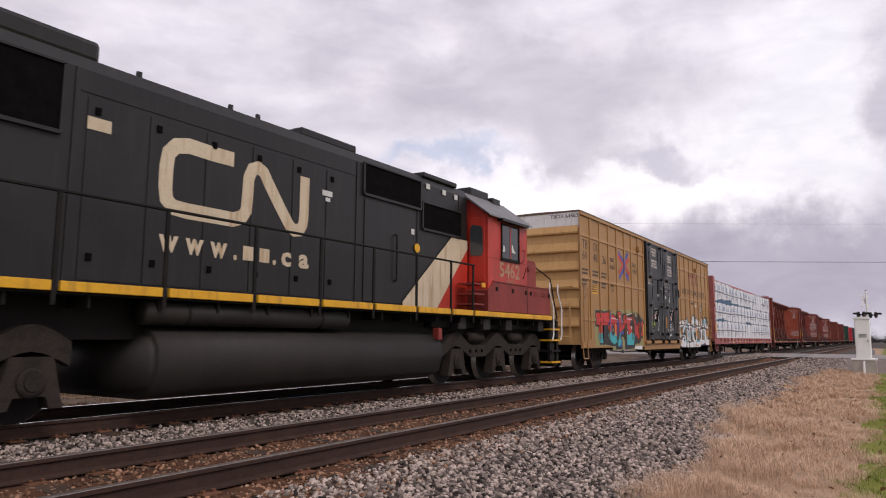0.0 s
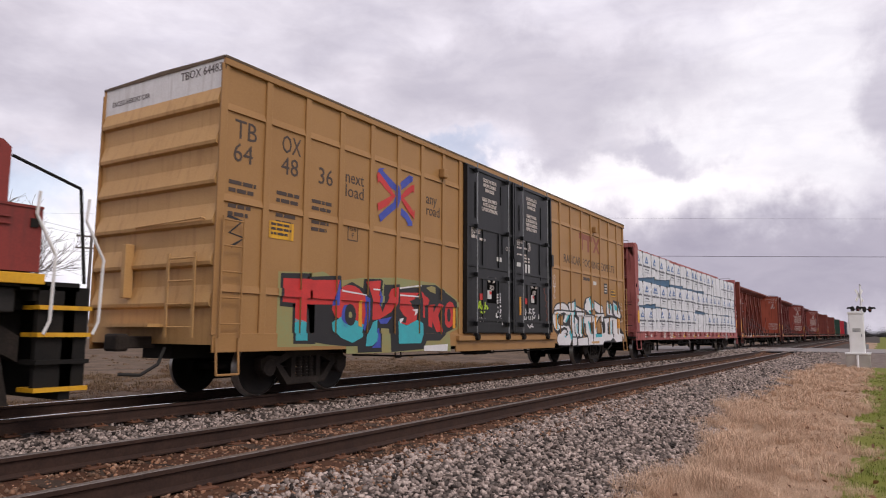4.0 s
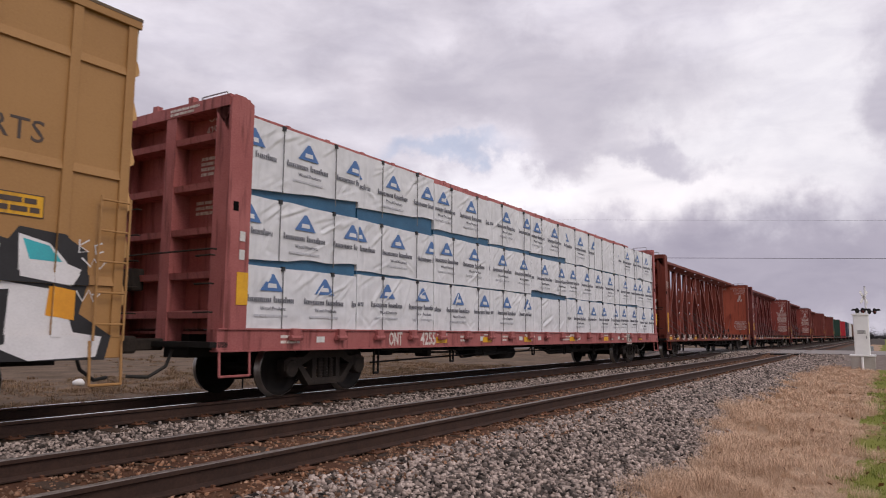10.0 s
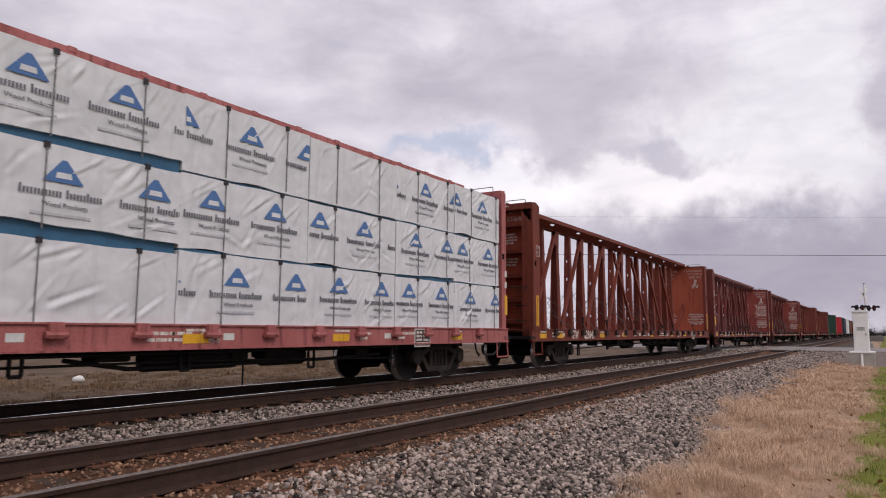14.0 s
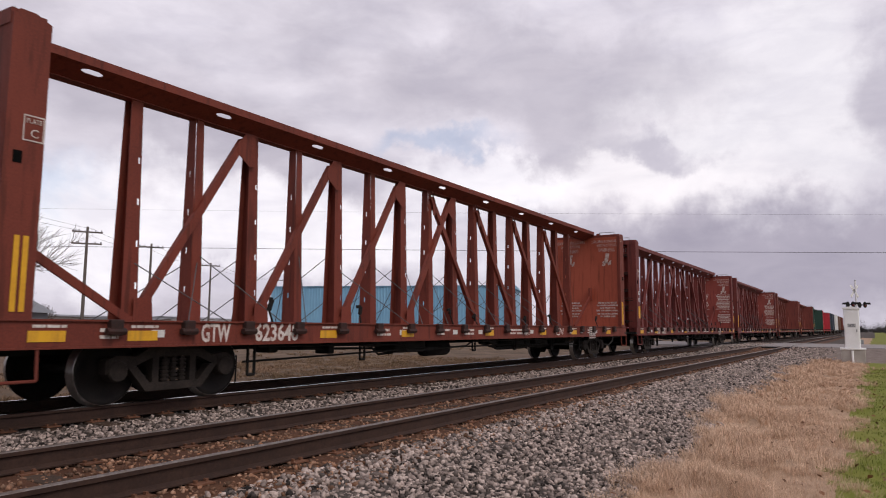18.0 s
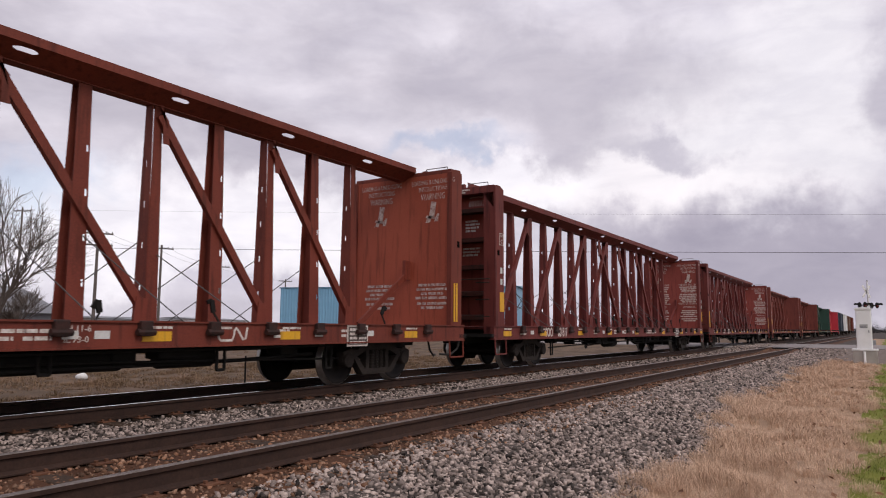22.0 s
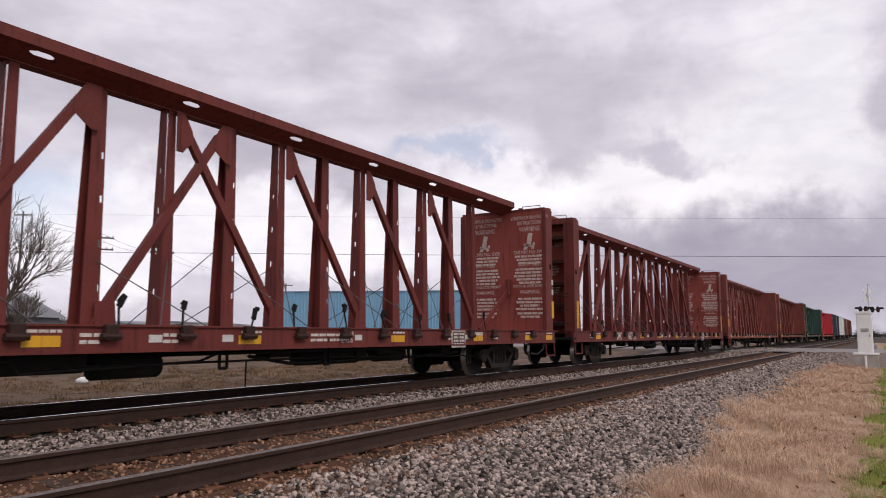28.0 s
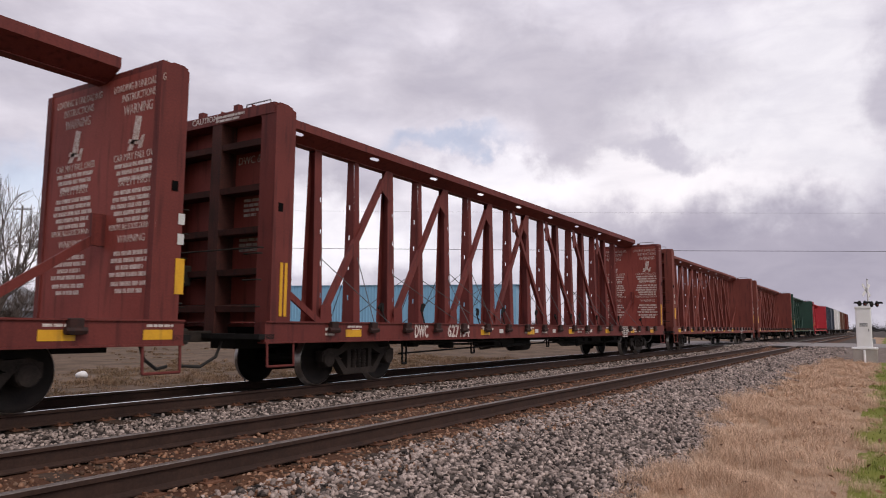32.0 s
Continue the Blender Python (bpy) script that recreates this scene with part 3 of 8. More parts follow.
def stone_places(zones, seed):
    rng = np.random.default_rng(seed)
    P, S = [], []
    for x0, x1, y0, y1, dens, lo, hi in zones:
        n = int((x1 - x0) * (y1 - y0) * dens)
        xs, ys, r = rng.uniform(x0, x1, n), rng.uniform(y0, y1, n), rng.uniform(lo, hi, n) * rng.uniform(0.7, 1.25, n)
        for x, y, a in zip(xs, ys, r):
            if y < 3.0 and y + 0.35 * noise.noise((x * 0.5, y * 0.5, 3)) + 0.25 * noise.noise((x * 2, y * 2, 9)) < verge(x) - 0.12:
                continue
            P.append((x, y, (ground_z(y)) * (1 - ramp(x)) - 0.035 * ramp(x) + a * 0.25))
            S.append(a)
    return P, S


SHAPES = stone_shapes(10)
P, S = stone_places([(-8, 1.2, 2.0, 4.3, 150, 0.02, 0.045), (-8, 2, 6.55, 8.55, 120, 0.02, 0.045), (-8, 4, 10.9, 13.6, 60, 0.02, 0.045), (1.2, 9, 2.0, 4.3, 680, 0.016, 0.038), (9, 16, 2.0, 4.3, 420, 0.020, 0.040), (16, 28, 2.2, 4.4, 220, 0.026, 0.046),
                     (28, 45, 2.5, 4.4, 80, 0.035, 0.06), (38, 48.4, -0.5, 4.4, 45, 0.035, 0.06), (2, 12, 6.55, 8.55, 430, 0.020, 0.038), (12, 24, 6.55, 8.55, 260, 0.026, 0.042),
                     (24, 60, 6.6, 8.5, 70, 0.035, 0.06), (2, 14, 8.5, 10.8, 70, 0.02, 0.04), (4, 16, 10.9, 14.2, 170, 0.015, 0.04), (16, 40, 11.0, 13.8, 70, 0.022, 0.05)], 5)
scatter_mesh("ballast_stones", SHAPES, P, S, M_stone, "loose grey crushed stone ballast beside the rails", "gravel")
P, S = stone_places([(1.5, 10, 4.15, 6.75, 210, 0.010, 0.030), (10, 25, 4.15, 6.75, 60, 0.016, 0.036), (25, 50, 4.2, 6.7, 20, 0.02, 0.04),
                     (1.5, 14, 3.7, 4.4, 130, 0.014, 0.034)], 6)
scatter_mesh("stained_ballast", SHAPES, P, S, M_stonebrown, "rust-stained stones lying between the wooden ties", "gravel")


def grass_mesh(name, rows, mat, label, seed, clump=0.0):
    """Bent blades. rows: x0, x1, y0, y1, blades to the square metre, shortest, longest, width, edge test. clump: the radius of tufts whose blades fan out from one foot."""
    rng = np.random.default_rng(seed)
    V, F = [], []

    def blade(x, y, h, a, lean, wid):
        dx, dy = math.cos(a) * lean, math.sin(a) * lean
        px, py = -math.sin(a) * wid / 2, math.cos(a) * wid / 2
        z = ground_z(y) - 0.01 + (mound(x, y) if y < 3.3 else 0.0)
        i = len(V)
        V.extend([(x - px, y - py, z), (x + px, y + py, z), (x + dx * 0.35 + px * 0.8, y + dy * 0.35 + py * 0.8, z + h * 0.65),
                  (x + dx * 0.35 - px * 0.8, y + dy * 0.35 - py * 0.8, z + h * 0.65), (x + dx, y + dy, z + h * 0.95)])
        F.extend([(i, i + 1, i + 2, i + 3), (i + 3, i + 2, i + 4)])

    for x0, x1, y0, y1, dens, lo, hi, wid, test in rows:
        n = int((x1 - x0) * (y1 - y0) * dens)
        if not clump:
            for x, y in zip(rng.uniform(x0, x1, n), rng.uniform(y0, y1, n)):
                if test(x, y):
                    k = 0.75 + 1.1 * noise.noise((x * 1.7, y * 1.7, 2)) + 0.5 * noise.noise((x * 5, y * 5, 4))
                    h = rng.uniform(lo, hi) * max(0.3, min(1.9, k))
                    blade(x, y, h, rng.uniform(0, 6.283), rng.uniform(0.1, 0.8) * h, wid)
            continue
        per = 26
        for x, y in zip(rng.uniform(x0, x1, n // per), rng.uniform(y0, y1, n // per)):
            if not test(x, y):
                continue
            k = 0.85 + 1.0 * noise.noise((x * 0.9, y * 0.9, 2)) + 0.55 * noise.noise((x * 3.1, y * 3.1, 4))
            k = max(0.35, min(1.8, k))
            tilt, tuft = rng.uniform(0, 6.283), rng.uniform(lo, hi) * k
            for _ in range(per):
                r, a = clump * math.sqrt(rng.random()), rng.uniform(0, 6.283)
                h = tuft * rng.uniform(0.55, 1.15)
                out = a if rng.random() < 0.75 else tilt
                blade(x + math.cos(a) * r, y + math.sin(a) * r, h, out + rng.uniform(-0.6, 0.6), h * (0.25 + 0.9 * rng.random() * (0.4 + r / clump)), wid)
    me = bpy.data.meshes.new(name)
    me.from_pydata(V, [], F)
    me.materials.append(mat)
    return tagged(new(name, me), label, "grass", kind="stuff")


def edge(x, y):
    return 0.35 * noise.noise((x * 0.5, y * 0.5, 3)) + 0.25 * noise.noise((x * 2, y * 2, 9))


def is_dry(x, y):
    e = edge(x, y)
    soft_edge = 0.35 * math.sin(x * 91.7 + y * 57.3)
    return y + e + soft_edge * 0.4 < verge(x) + 0.05 and y + e * 1.3 + soft_edge > 0.48


grass_mesh("dry_grass", [(-8, 3.5, 0.0, 2.6, 260, 0.05, 0.15, 0.006, is_dry), (3.5, 9, 0.0, 2.6, 6200, 0.07, 0.19, 0.0022, is_dry), (9, 17, 0.0, 3.1, 2600, 0.07, 0.20, 0.0040, is_dry),
                         (17, 40, -0.2, 3.3, 800, 0.07, 0.20, 0.008, is_dry), (40, 60, -1, 3, 60, 0.08, 0.25, 0.02, is_dry)],
           M_dry, "pale dry straw grass along the edge of the ballast", 11, 0.075)
grass_mesh("lawn_grass", [(-6, 4, -4, 0.7, 120, 0.03, 0.07, 0.01, lambda x, y: y + edge(x, y) * 1.3 < 0.5),
                          (4, 12, -0.8, 0.7, 900, 0.03, 0.07, 0.006, lambda x, y: y + edge(x, y) * 1.3 < 0.5),
                          (12, 34, -1.5, 0.6, 250, 0.03, 0.08, 0.012, lambda x, y: y + edge(x, y) * 1.3 < 0.5)],
           M_greengrass, "short green lawn grass beside the dry verge", 12)
grass_mesh("field_grass", [(4, 30, 12.6, 22, 480, 0.03, 0.15, 0.009, lambda x, y: noise.noise((x * 0.8, y * 0.8, 1)) > -0.25),
                           (10, 60, 22, 40, 20, 0.05, 0.16, 0.02, lambda x, y: noise.noise((x * 0.3, y * 0.3, 1)) > -0.1)],
           M_fieldgrass, "thin brown grass on the far side of the tracks", 13, 0.16)

# fallen leaves and small clutter
rng = random.Random(21)
bm = BM()
for _ in range(260):
    x = rng.uniform(5, 26)
    y = rng.uniform(-0.7, 1.3) if rng.random() < 0.7 else rng.uniform(1.0, 2.4)
    m = pose(x, y, ground_z(y) + mound(x, y) + rng.uniform(0.03, 0.10), rng.uniform(-50, 50), rng.uniform(-50, 50), rng.uniform(0, 360))
    s = rng.uniform(0.02, 0.05)
    q = [m @ Vector(p) for p in ((-s, 0, 0), (0, -s * 0.6, 0.006), (s, 0, 0), (0, s * 0.6, 0.006))]
    bm.faces.new([bm.verts.new(p) for p in q])
M_leaf = material("brown_leaf", (0.13, 0.055, 0.025), (0.2, 0.09, 0.04), 9, 0.8, bump=0.0, island=0.4)
solo("fallen_leaves", bm, M_leaf, "brown fallen leaves caught in the grass", "leaves", kind="stuff")


# ---- road crossing ----
def make_road():
    bm = BM()
    for y0, y1 in ((-200, YN - 0.86), (YN - 0.66, YN + 0.66), (YN + 0.86, YF - 0.86), (YF - 0.66, YF + 0.66), (YF + 0.86, 160)):
        block(bm, 48.5, 61, y0, y1, -0.65, -0.004)
    road = solo("road", bm, M_asphalt, "worn asphalt road that crosses both tracks", "road", kind="structure")
    for k, (yc, x) in enumerate(((YN, 47.6), (YF, 47.6))):
        for y in (yc - 1.05, yc, yc + 1.05):
            part("crossing_panel", block(BM(), x - 0.9, x + 0.9, y - 0.42 if y == yc else y - 0.18, y + 0.42 if y == yc else y + 0.18, -0.22, -0.01, 0.01), M_frameblack if k == 0 else M_concrete, road)


make_road()


# ---- train ----
# distance that the train has rolled since the start, second by second
ROLLED = [0.0, 3.55, 7.1, 10.67, 14.24, 17.76, 21.25, 24.7, 28.12, 31.52, 34.94, 38.38, 41.88, 45.44, 48.92, 52.23, 55.58, 59.16, 62.71, 65.98,
          69.13, 72.37, 75.65, 78.91, 82.13, 85.33, 88.56, 91.84, 95.09, 98.25, 101.38, 104.56, 107.77]
ROLLING = []      # (thing, place at the start)


def vehicle(name, x0, label, category, group="freight cars of the train"):
    ob = thing(name, x0, YF, 0, label, category, group)
    ROLLING.append((ob, x0))
    return ob


def wheel_mesh(r):
    bm = BM()
    lathe(bm, [(0.09, -0.085), (0.11, -0.08), (0.13, -0.045), (r - 0.13, -0.02), (r - 0.075, -0.062), (r - 0.01, -0.068), (r, -0.06),
               (r + 0.004, 0.035), (r + 0.028, 0.048), (r + 0.028, 0.062), (r - 0.06, 0.07), (r - 0.13, 0.03), (0.12, 0.03), (0.10, 0.08)], 40)
    me = to_mesh("wheel", bm, [M_wheel, M_tread], True)
    for p in me.polygons:
        c = p.center
        if math.hypot(c.x, c.z) > r - 0.02 and c.y < 0.045:
            p.material_index = 1
    return me


def axle_mesh():
    return to_mesh("wheelset", tube(BM(), (0, -0.98, 0), (0, 0.98, 0), 0.075, 14), M_wheel, True)


WHEEL = {r: wheel_mesh(r) for r in (0.457, 0.508)}
AXLE = axle_mesh()


def wheelset(car, x, r=0.457):
    ax = new("wheelset", AXLE)
    ax.parent = car
    ax.matrix_basis = pose(x, 0, r)
    for s in (-1, 1):
        piece("wheel", WHEEL[r], ax, pose(0, s * 0.775, 0, 0, 0, 0 if s < 0 else 180))
    return ax


def side_frame_mesh():
    bm = BM()
    # upper member, lower member and the two columns leave an opening for the springs
    prism(bm, [(-1.06, 0.42), (-1.06, 0.60), (-0.90, 0.66), (-0.62, 0.64), (-0.38, 0.78), (0.38, 0.78), (0.62, 0.64), (0.90, 0.66), (1.06, 0.60), (1.06, 0.42),
               (0.9, 0.47), (0.66, 0.50), (0.36, 0.63), (-0.36, 0.63), (-0.66, 0.50), (-0.9, 0.47)], -0.08, 0.08)
    prism(bm, [(-0.74, 0.50), (-0.60, 0.50), (-0.40, 0.28), (0.40, 0.28), (0.60, 0.50), (0.74, 0.50), (0.46, 0.17), (-0.46, 0.17)], -0.08, 0.08)
    block(bm, -0.36, -0.26, -0.07, 0.07, 0.25, 0.66)
    block(bm, 0.26, 0.36, -0.07, 0.07, 0.25, 0.66)
    for s in (-1, 1):
        lathe(bm, [(0.13, -0.11), (0.145, -0.09), (0.145, 0.08), (0.10, 0.08)], 14, (s * 0.89, 0, 0.457))
        block(bm, s * 0.89 - 0.14, s * 0.89 + 0.14, -0.09, 0.09, 0.52, 0.60)
    return to_mesh("side_frame", bm, M_bogie)


def spring_mesh():
    bm = BM()
    for x in (-0.14, 0.0, 0.14):
        for k in range(6):
            z = 0.30 + k * 0.052
            tube(bm, (x, -0.03, z), (x, -0.03, z + 0.03), 0.062, 12)
        tube(bm, (x, -0.03, 0.28), (x, -0.03, 0.62), 0.04, 8)
    return to_mesh("spring", bm, M_bogie)


SIDE_FRAME, SPRING = side_frame_mesh(), spring_mesh()
BOLSTER = to_mesh("bolster", block(BM(), -0.2, 0.2, -1.0, 1.0, 0.45, 0.74, 0.02), M_bogie)
BRAKE = to_mesh("brake_beam", block(BM(), -0.03, 0.03, -0.7, 0.7, 0.30, 0.40), M_frameblack)


def bogie(car, x):
    for s in (-1, 1):
        f = piece("side_frame", SIDE_FRAME, car, pose(x, s * 1.02, 0))
        piece("spring", SPRING, f, pose(0, 0, 0))
    piece("bolster", BOLSTER, car, pose(x, 0, 0))
    for s in (-1, 1):
        piece("brake_beam", BRAKE, car, pose(x + s * 0.39, 0, 0))
        wheelset(car, x + s * 0.89)


def coupler(car, x, s):
    """Knuckle coupler, hose and brake pipe at an end; s: which way it points."""
    bm = BM()
    block(bm, min(x, x + s * 0.55), max(x, x + s * 0.55), -0.09, 0.09, 0.78, 0.96, 0.02)
    block(bm, min(x + s * 0.5, x + s * 0.72), max(x + s * 0.5, x + s * 0.72), -0.16, 0.16, 0.74, 1.0, 0.04)
    part("coupler", bm, M_bogie, car)
    bm = BM()
    pts = [(x + s * 0.1, -0.45, 0.80), (x + s * 0.2, -0.44, 0.55), (x + s * 0.45, -0.38, 0.40), (x + s * 0.72, -0.25, 0.42)]
    for p, q in zip(pts, pts[1:]):
        tube(bm, p, q, 0.025, 8)
    part("air_hose", bm, M_rubber, car)


def grab(car, pts, mat, r=0.013, name="grab_iron"):
    bm = BM()
    for p, q in zip(pts, pts[1:]):
        tube(bm, p, q, r, 6)
    return part(name, bm, mat, car)


# -- locomotive --
def make_locomotive():
    car = vehicle("locomotive", 0.0, "black diesel locomotive with red cab, cream stripe and yellow sill", "locomotive", "")
    hy = 0.95
    bm = BM()
    prism(bm, [(-hy, 1.62), (hy, 1.62), (hy, 4.50), (hy - 0.08, 4.68), (hy - 0.28, 4.76), (-hy + 0.28, 4.76), (-hy + 0.08, 4.68), (-hy, 4.50)], -1.2, 15.15, "x")
    part("long_hood", bm, M_black, car, "black painted long hood")
    bm = BM()
    block(bm, -1.2, 5.3, -hy + 0.10, hy - 0.10, 4.65, 4.98, 0.08)
    part("dynamic_brake_blister", bm, M_black, car)
    bm = BM()
    block(bm, 9.3, 10.9, -hy + 0.15, hy - 0.15, 4.70, 4.86, 0.03)
    part("roof_hatch", bm, M_black, car)
    bm = BM()
    block(bm, 13.2, 14.7, -hy + 0.02, hy - 0.02, 4.68, 4.79, 0.02)
    part("roof_hatch", bm, M_black, car)
    for x in (5.9, 7.6, 8.2):
        part("lifting_eye", block(BM(), x, x + 0.07, -0.8, -0.75, 4.68, 4.79), M_black, car)
    bm = BM()
    block(bm, -1.6, 19.1, -1.50, 1.50, 1.53, 1.60)
    block(bm, -1.6, 19.1, -0.98, 0.98, 1.0, 1.53)
    for x in range(0, 20):
        block(bm, x - 0.02, x + 0.02, -1.45, 1.45, 1.38, 1.53)
    block(bm, 13.2, 19.1, -1.18, 1.18, 1.28, 1.53)
    part("underframe", bm, M_frameblack, car)
    # walkway edge, painted in lengths between the handrail posts
    posts = [-1.0, 0.4, 1.8, 3.1, 4.5, 6.0, 7.6, 9.1, 10.6, 12.06, 13.44, 14.45]
    ends = posts + [19.08]
    for a, b in zip(ends, ends[1:]):
        part("sill_stripe", block(BM(), a + 0.07, b - 0.04, -1.56, -1.50, 1.56, 1.68, 0.006), M_yellow, car, "yellow sill stripe")
    for x in posts:
        part("handrail_post", bar(BM(), (x, -1.53, 1.4), (x, -1.53, 2.72), 0.055, 0.03), M_frameblack, car)
    grab(car, [(-1.0, -1.53, 2.73), (14.5, -1.53, 2.73)], M_frameblack, 0.022, "handrail")
    # grilles, doors, seams
    def inset(name, x0, x1, z0, z1, slats=0):
        g = part(name, block(BM(), x0, x1, -hy - 0.02, -hy + 0.02, z0, z1), M_grille, car, "sooty black air intake grille")
        bm = BM()
        for x in (x0, x1):
            block(bm, x - 0.025, x + 0.025, -hy - 0.045, -hy, z0 - 0.02, z1 + 0.02)
        block(bm, x0, x1, -hy - 0.06, -hy, z0 - 0.05, z0)
        block(bm, x0, x1, -hy - 0.045, -hy, z1, z1 + 0.03)
        for k in range(slats):
            z = z0 + (k + 0.5) * (z1 - z0) / slats
            block(bm, x0, x1, -hy - 0.03, -hy - 0.02, z - 0.012, z + 0.012)
        part("grille_surround", bm, M_black, g)
    inset("intake_grille", -0.8, 4.75, 3.60, 4.46, 0)
    inset("radiator_grille", 10.95, 13.02, 3.90, 4.50, 0)
    inset("radiator_grille", 13.1, 14.84, 3.48, 4.06, 0)
    for x in (4.92, 10.75, 12.92, 14.75):
        part("hood_seam", block(BM(), x - 0.014, x + 0.014, -hy - 0.018, -hy, 1.7, 4.50), M_black, car)
    part("hood_seam", block(BM(), 5.0, 10.7, -hy - 0.012, -hy, 4.20, 4.225), M_black, car)
    k = 0
    for x0, x1 in ((5.1, 6.0), (6.05, 7.0), (7.05, 7.95), (8.0, 8.9), (8.95, 9.8), (9.85, 10.6)):
        d = part("hood_door", block(BM(), x0, x1, -hy - 0.014, -hy, 1.75, 4.14, 0.004), M_black, car)
        for z in (2.05, 3.98):
            part("door_latch", block(BM(), x0 + 0.1, x0 + 0.18, -hy - 0.034, -hy - 0.012, z - 0.05, z + 0.05), M_grille, d)
    part("hood_door", block(BM(), 11.0, 12.3, -hy - 0.02, -hy, 1.75, 3.80, 0.005), M_black, car)
    grab(car, [(12.05, -hy - 0.03, 2.2), (12.05, -hy - 0.08, 2.25), (12.05, -hy - 0.08, 3.15), (12.05, -hy - 0.03, 3.2)], M_frameblack, 0.02)
    for x, z, w, h, mat in ((5.10, 3.72, 0.34, 0.17, M_cream), (9.72, 3.64, 0.28, 0.10, M_sticker), (9.82, 3.54, 0.12, 0.07, M_sticker), (12.66, 3.28, 0.12, 0.12, M_sticker),
                            (13.25, 4.40, 0.15, 0.12, M_sticker), (13.95, 4.38, 0.15, 0.12, M_sticker), (14.5, 4.36, 0.15, 0.12, M_sticker)):
        part("notice", block(BM(), x, x + w, -hy - 0.024, -hy - 0.014, z, z + h), mat, car, "small pale notice plate")
    part("notice", lathe(BM(), [(0.10, -0.02), (0.10, -0.0)], 20, (12.90, -hy - 0.012, 3.0)), M_yellow, car, "round orange sticker")
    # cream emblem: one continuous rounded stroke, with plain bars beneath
    emblem = [(7.72, 3.82), (7.3, 3.82), (6.85, 3.84), (6.62, 3.79), (6.50, 3.66), (6.47, 3.45), (6.47, 3.15), (6.50, 2.98), (6.62, 2.88), (6.85, 2.86), (7.3, 2.86), (7.75, 2.86), (7.93, 2.92), (8.02, 3.04),
              (8.04, 3.3), (8.05, 3.58), (8.12, 3.74), (8.25, 3.80), (8.38, 3.74), (8.48, 3.60), (8.75, 3.26), (9.02, 2.94), (9.14, 2.87), (9.28, 2.89), (9.36, 3.0), (9.38, 3.2), (9.38, 3.86)]
    emblem = [(a - 0.13, b + 0.02) for a, b in emblem]
    band(car, "emblem", M_cream, emblem, 0.235, -hy - 0.014, "cream rounded line emblem")
    for words, x, w in (("w", 6.30, 0.31), ("w", 6.76, 0.31), ("w", 7.22, 0.31), (".", 7.66, 0.08), (".", 8.52, 0.08), ("c", 8.72, 0.24), ("a", 9.16, 0.25)):
        lettering(words, 0.46, x, -hy - 0.016, 2.26, M_cream, car, width=w, bold=0.016)
    for x in (7.86, 8.22):
        part("emblem_bar", block(BM(), x, x + 0.22, -hy - 0.019, -hy - 0.014, 2.26, 2.49, 0.002), M_cream, car)
    # diagonal stripe and red corner
    patch(car, "stripe", M_cream, [(12.36, 1.72), (13.75, 1.72), (15.14, 3.22), (15.14, 3.42), (14.38, 3.42), (12.36, 1.80)], -hy - 0.024, "cream diagonal stripe")
    patch(car, "red_corner", M_red, [(13.75, 1.72), (15.14, 1.72), (15.14, 3.22)], -hy - 0.024, "red painted hood corner")
    # cab
    cy = 1.5
    cab = part("cab", prism(BM(), [(-cy, 1.70), (cy, 1.70), (cy, 4.05), (0.75, 4.66), (-0.75, 4.66), (-cy, 4.05)], 15.24, 17.50, "x"), M_red, car, "red painted cab")
    bm = BM()
    prism(bm, [(-cy - 0.12, 4.02), (-cy - 0.10, 4.07), (-0.74, 4.71), (0.74, 4.71), (cy + 0.10, 4.07), (cy + 0.12, 4.02), (0.72, 4.67), (-0.72, 4.67)], 15.12, 17.60, "x")
    part("cab_roof", bm, M_roof, car, "grey sloping cab roof")
    part("roof_unit", block(BM(), 15.7, 16.7, -0.75, 0.4, 4.66, 4.92, 0.04), M_black, car)
    part("roof_unit", block(BM(), 16.75, 17.2, -0.85, 0.0, 4.62, 4.80, 0.03), M_black, car)
    part("cab_side_shade", block(BM(), 15.75, 17.3, -cy - 0.16, -cy, 3.97, 4.03), M_black, car)
    win = part("cab_window", block(BM(), 15.98, 16.94, -cy - 0.010, -cy + 0.0, 3.06, 3.90), M_cabglass, car, "dark cab side window with sliding panes")
    bm = BM()
    for x0, x1, z0, z1 in ((15.94, 15.98, 3.0, 3.94), (16.94, 16.98, 3.0, 3.94), (15.92, 17.0, 2.98, 3.06), (15.94, 16.98, 3.90, 3.94)):
        block(bm, x0, x1, -cy - 0.03, -cy, z0, z1)
    part("window_surround", bm, M_frameblack, win)
    part("window_mullion", block(BM(), 16.44, 16.48, -cy - 0.02, -cy, 3.06, 3.9), M_red, win)
    # pale shapes painted on the panes for daylight showing through the cab
    for pts in ([(16.02, 3.22), (16.14, 3.22), (16.14, 3.36), (16.06, 3.38)], [(16.54, 3.24), (16.78, 3.24), (16.66, 3.32), (16.60, 3.44), (16.54, 3.44)]):
        patch(win, "window_light_patch", M_sticker, pts, -cy - 0.011)
    grab(car, [(17.12, -cy, 3.02), (17.12, -cy - 0.08, 3.06), (17.22, -cy - 0.08, 3.34), (17.22, -cy, 3.38)], M_redfade, 0.014)
    part("cab_seam", block(BM(), 15.26, 17.48, -cy - 0.006, -cy, 3.0, 3.015), M_redfade, cab)
    door = part("cab_door", block(BM(), 15.20, 15.24, -1.42, -0.98, 2.4, 4.0, 0.01), M_red, car, "red rear cab door")
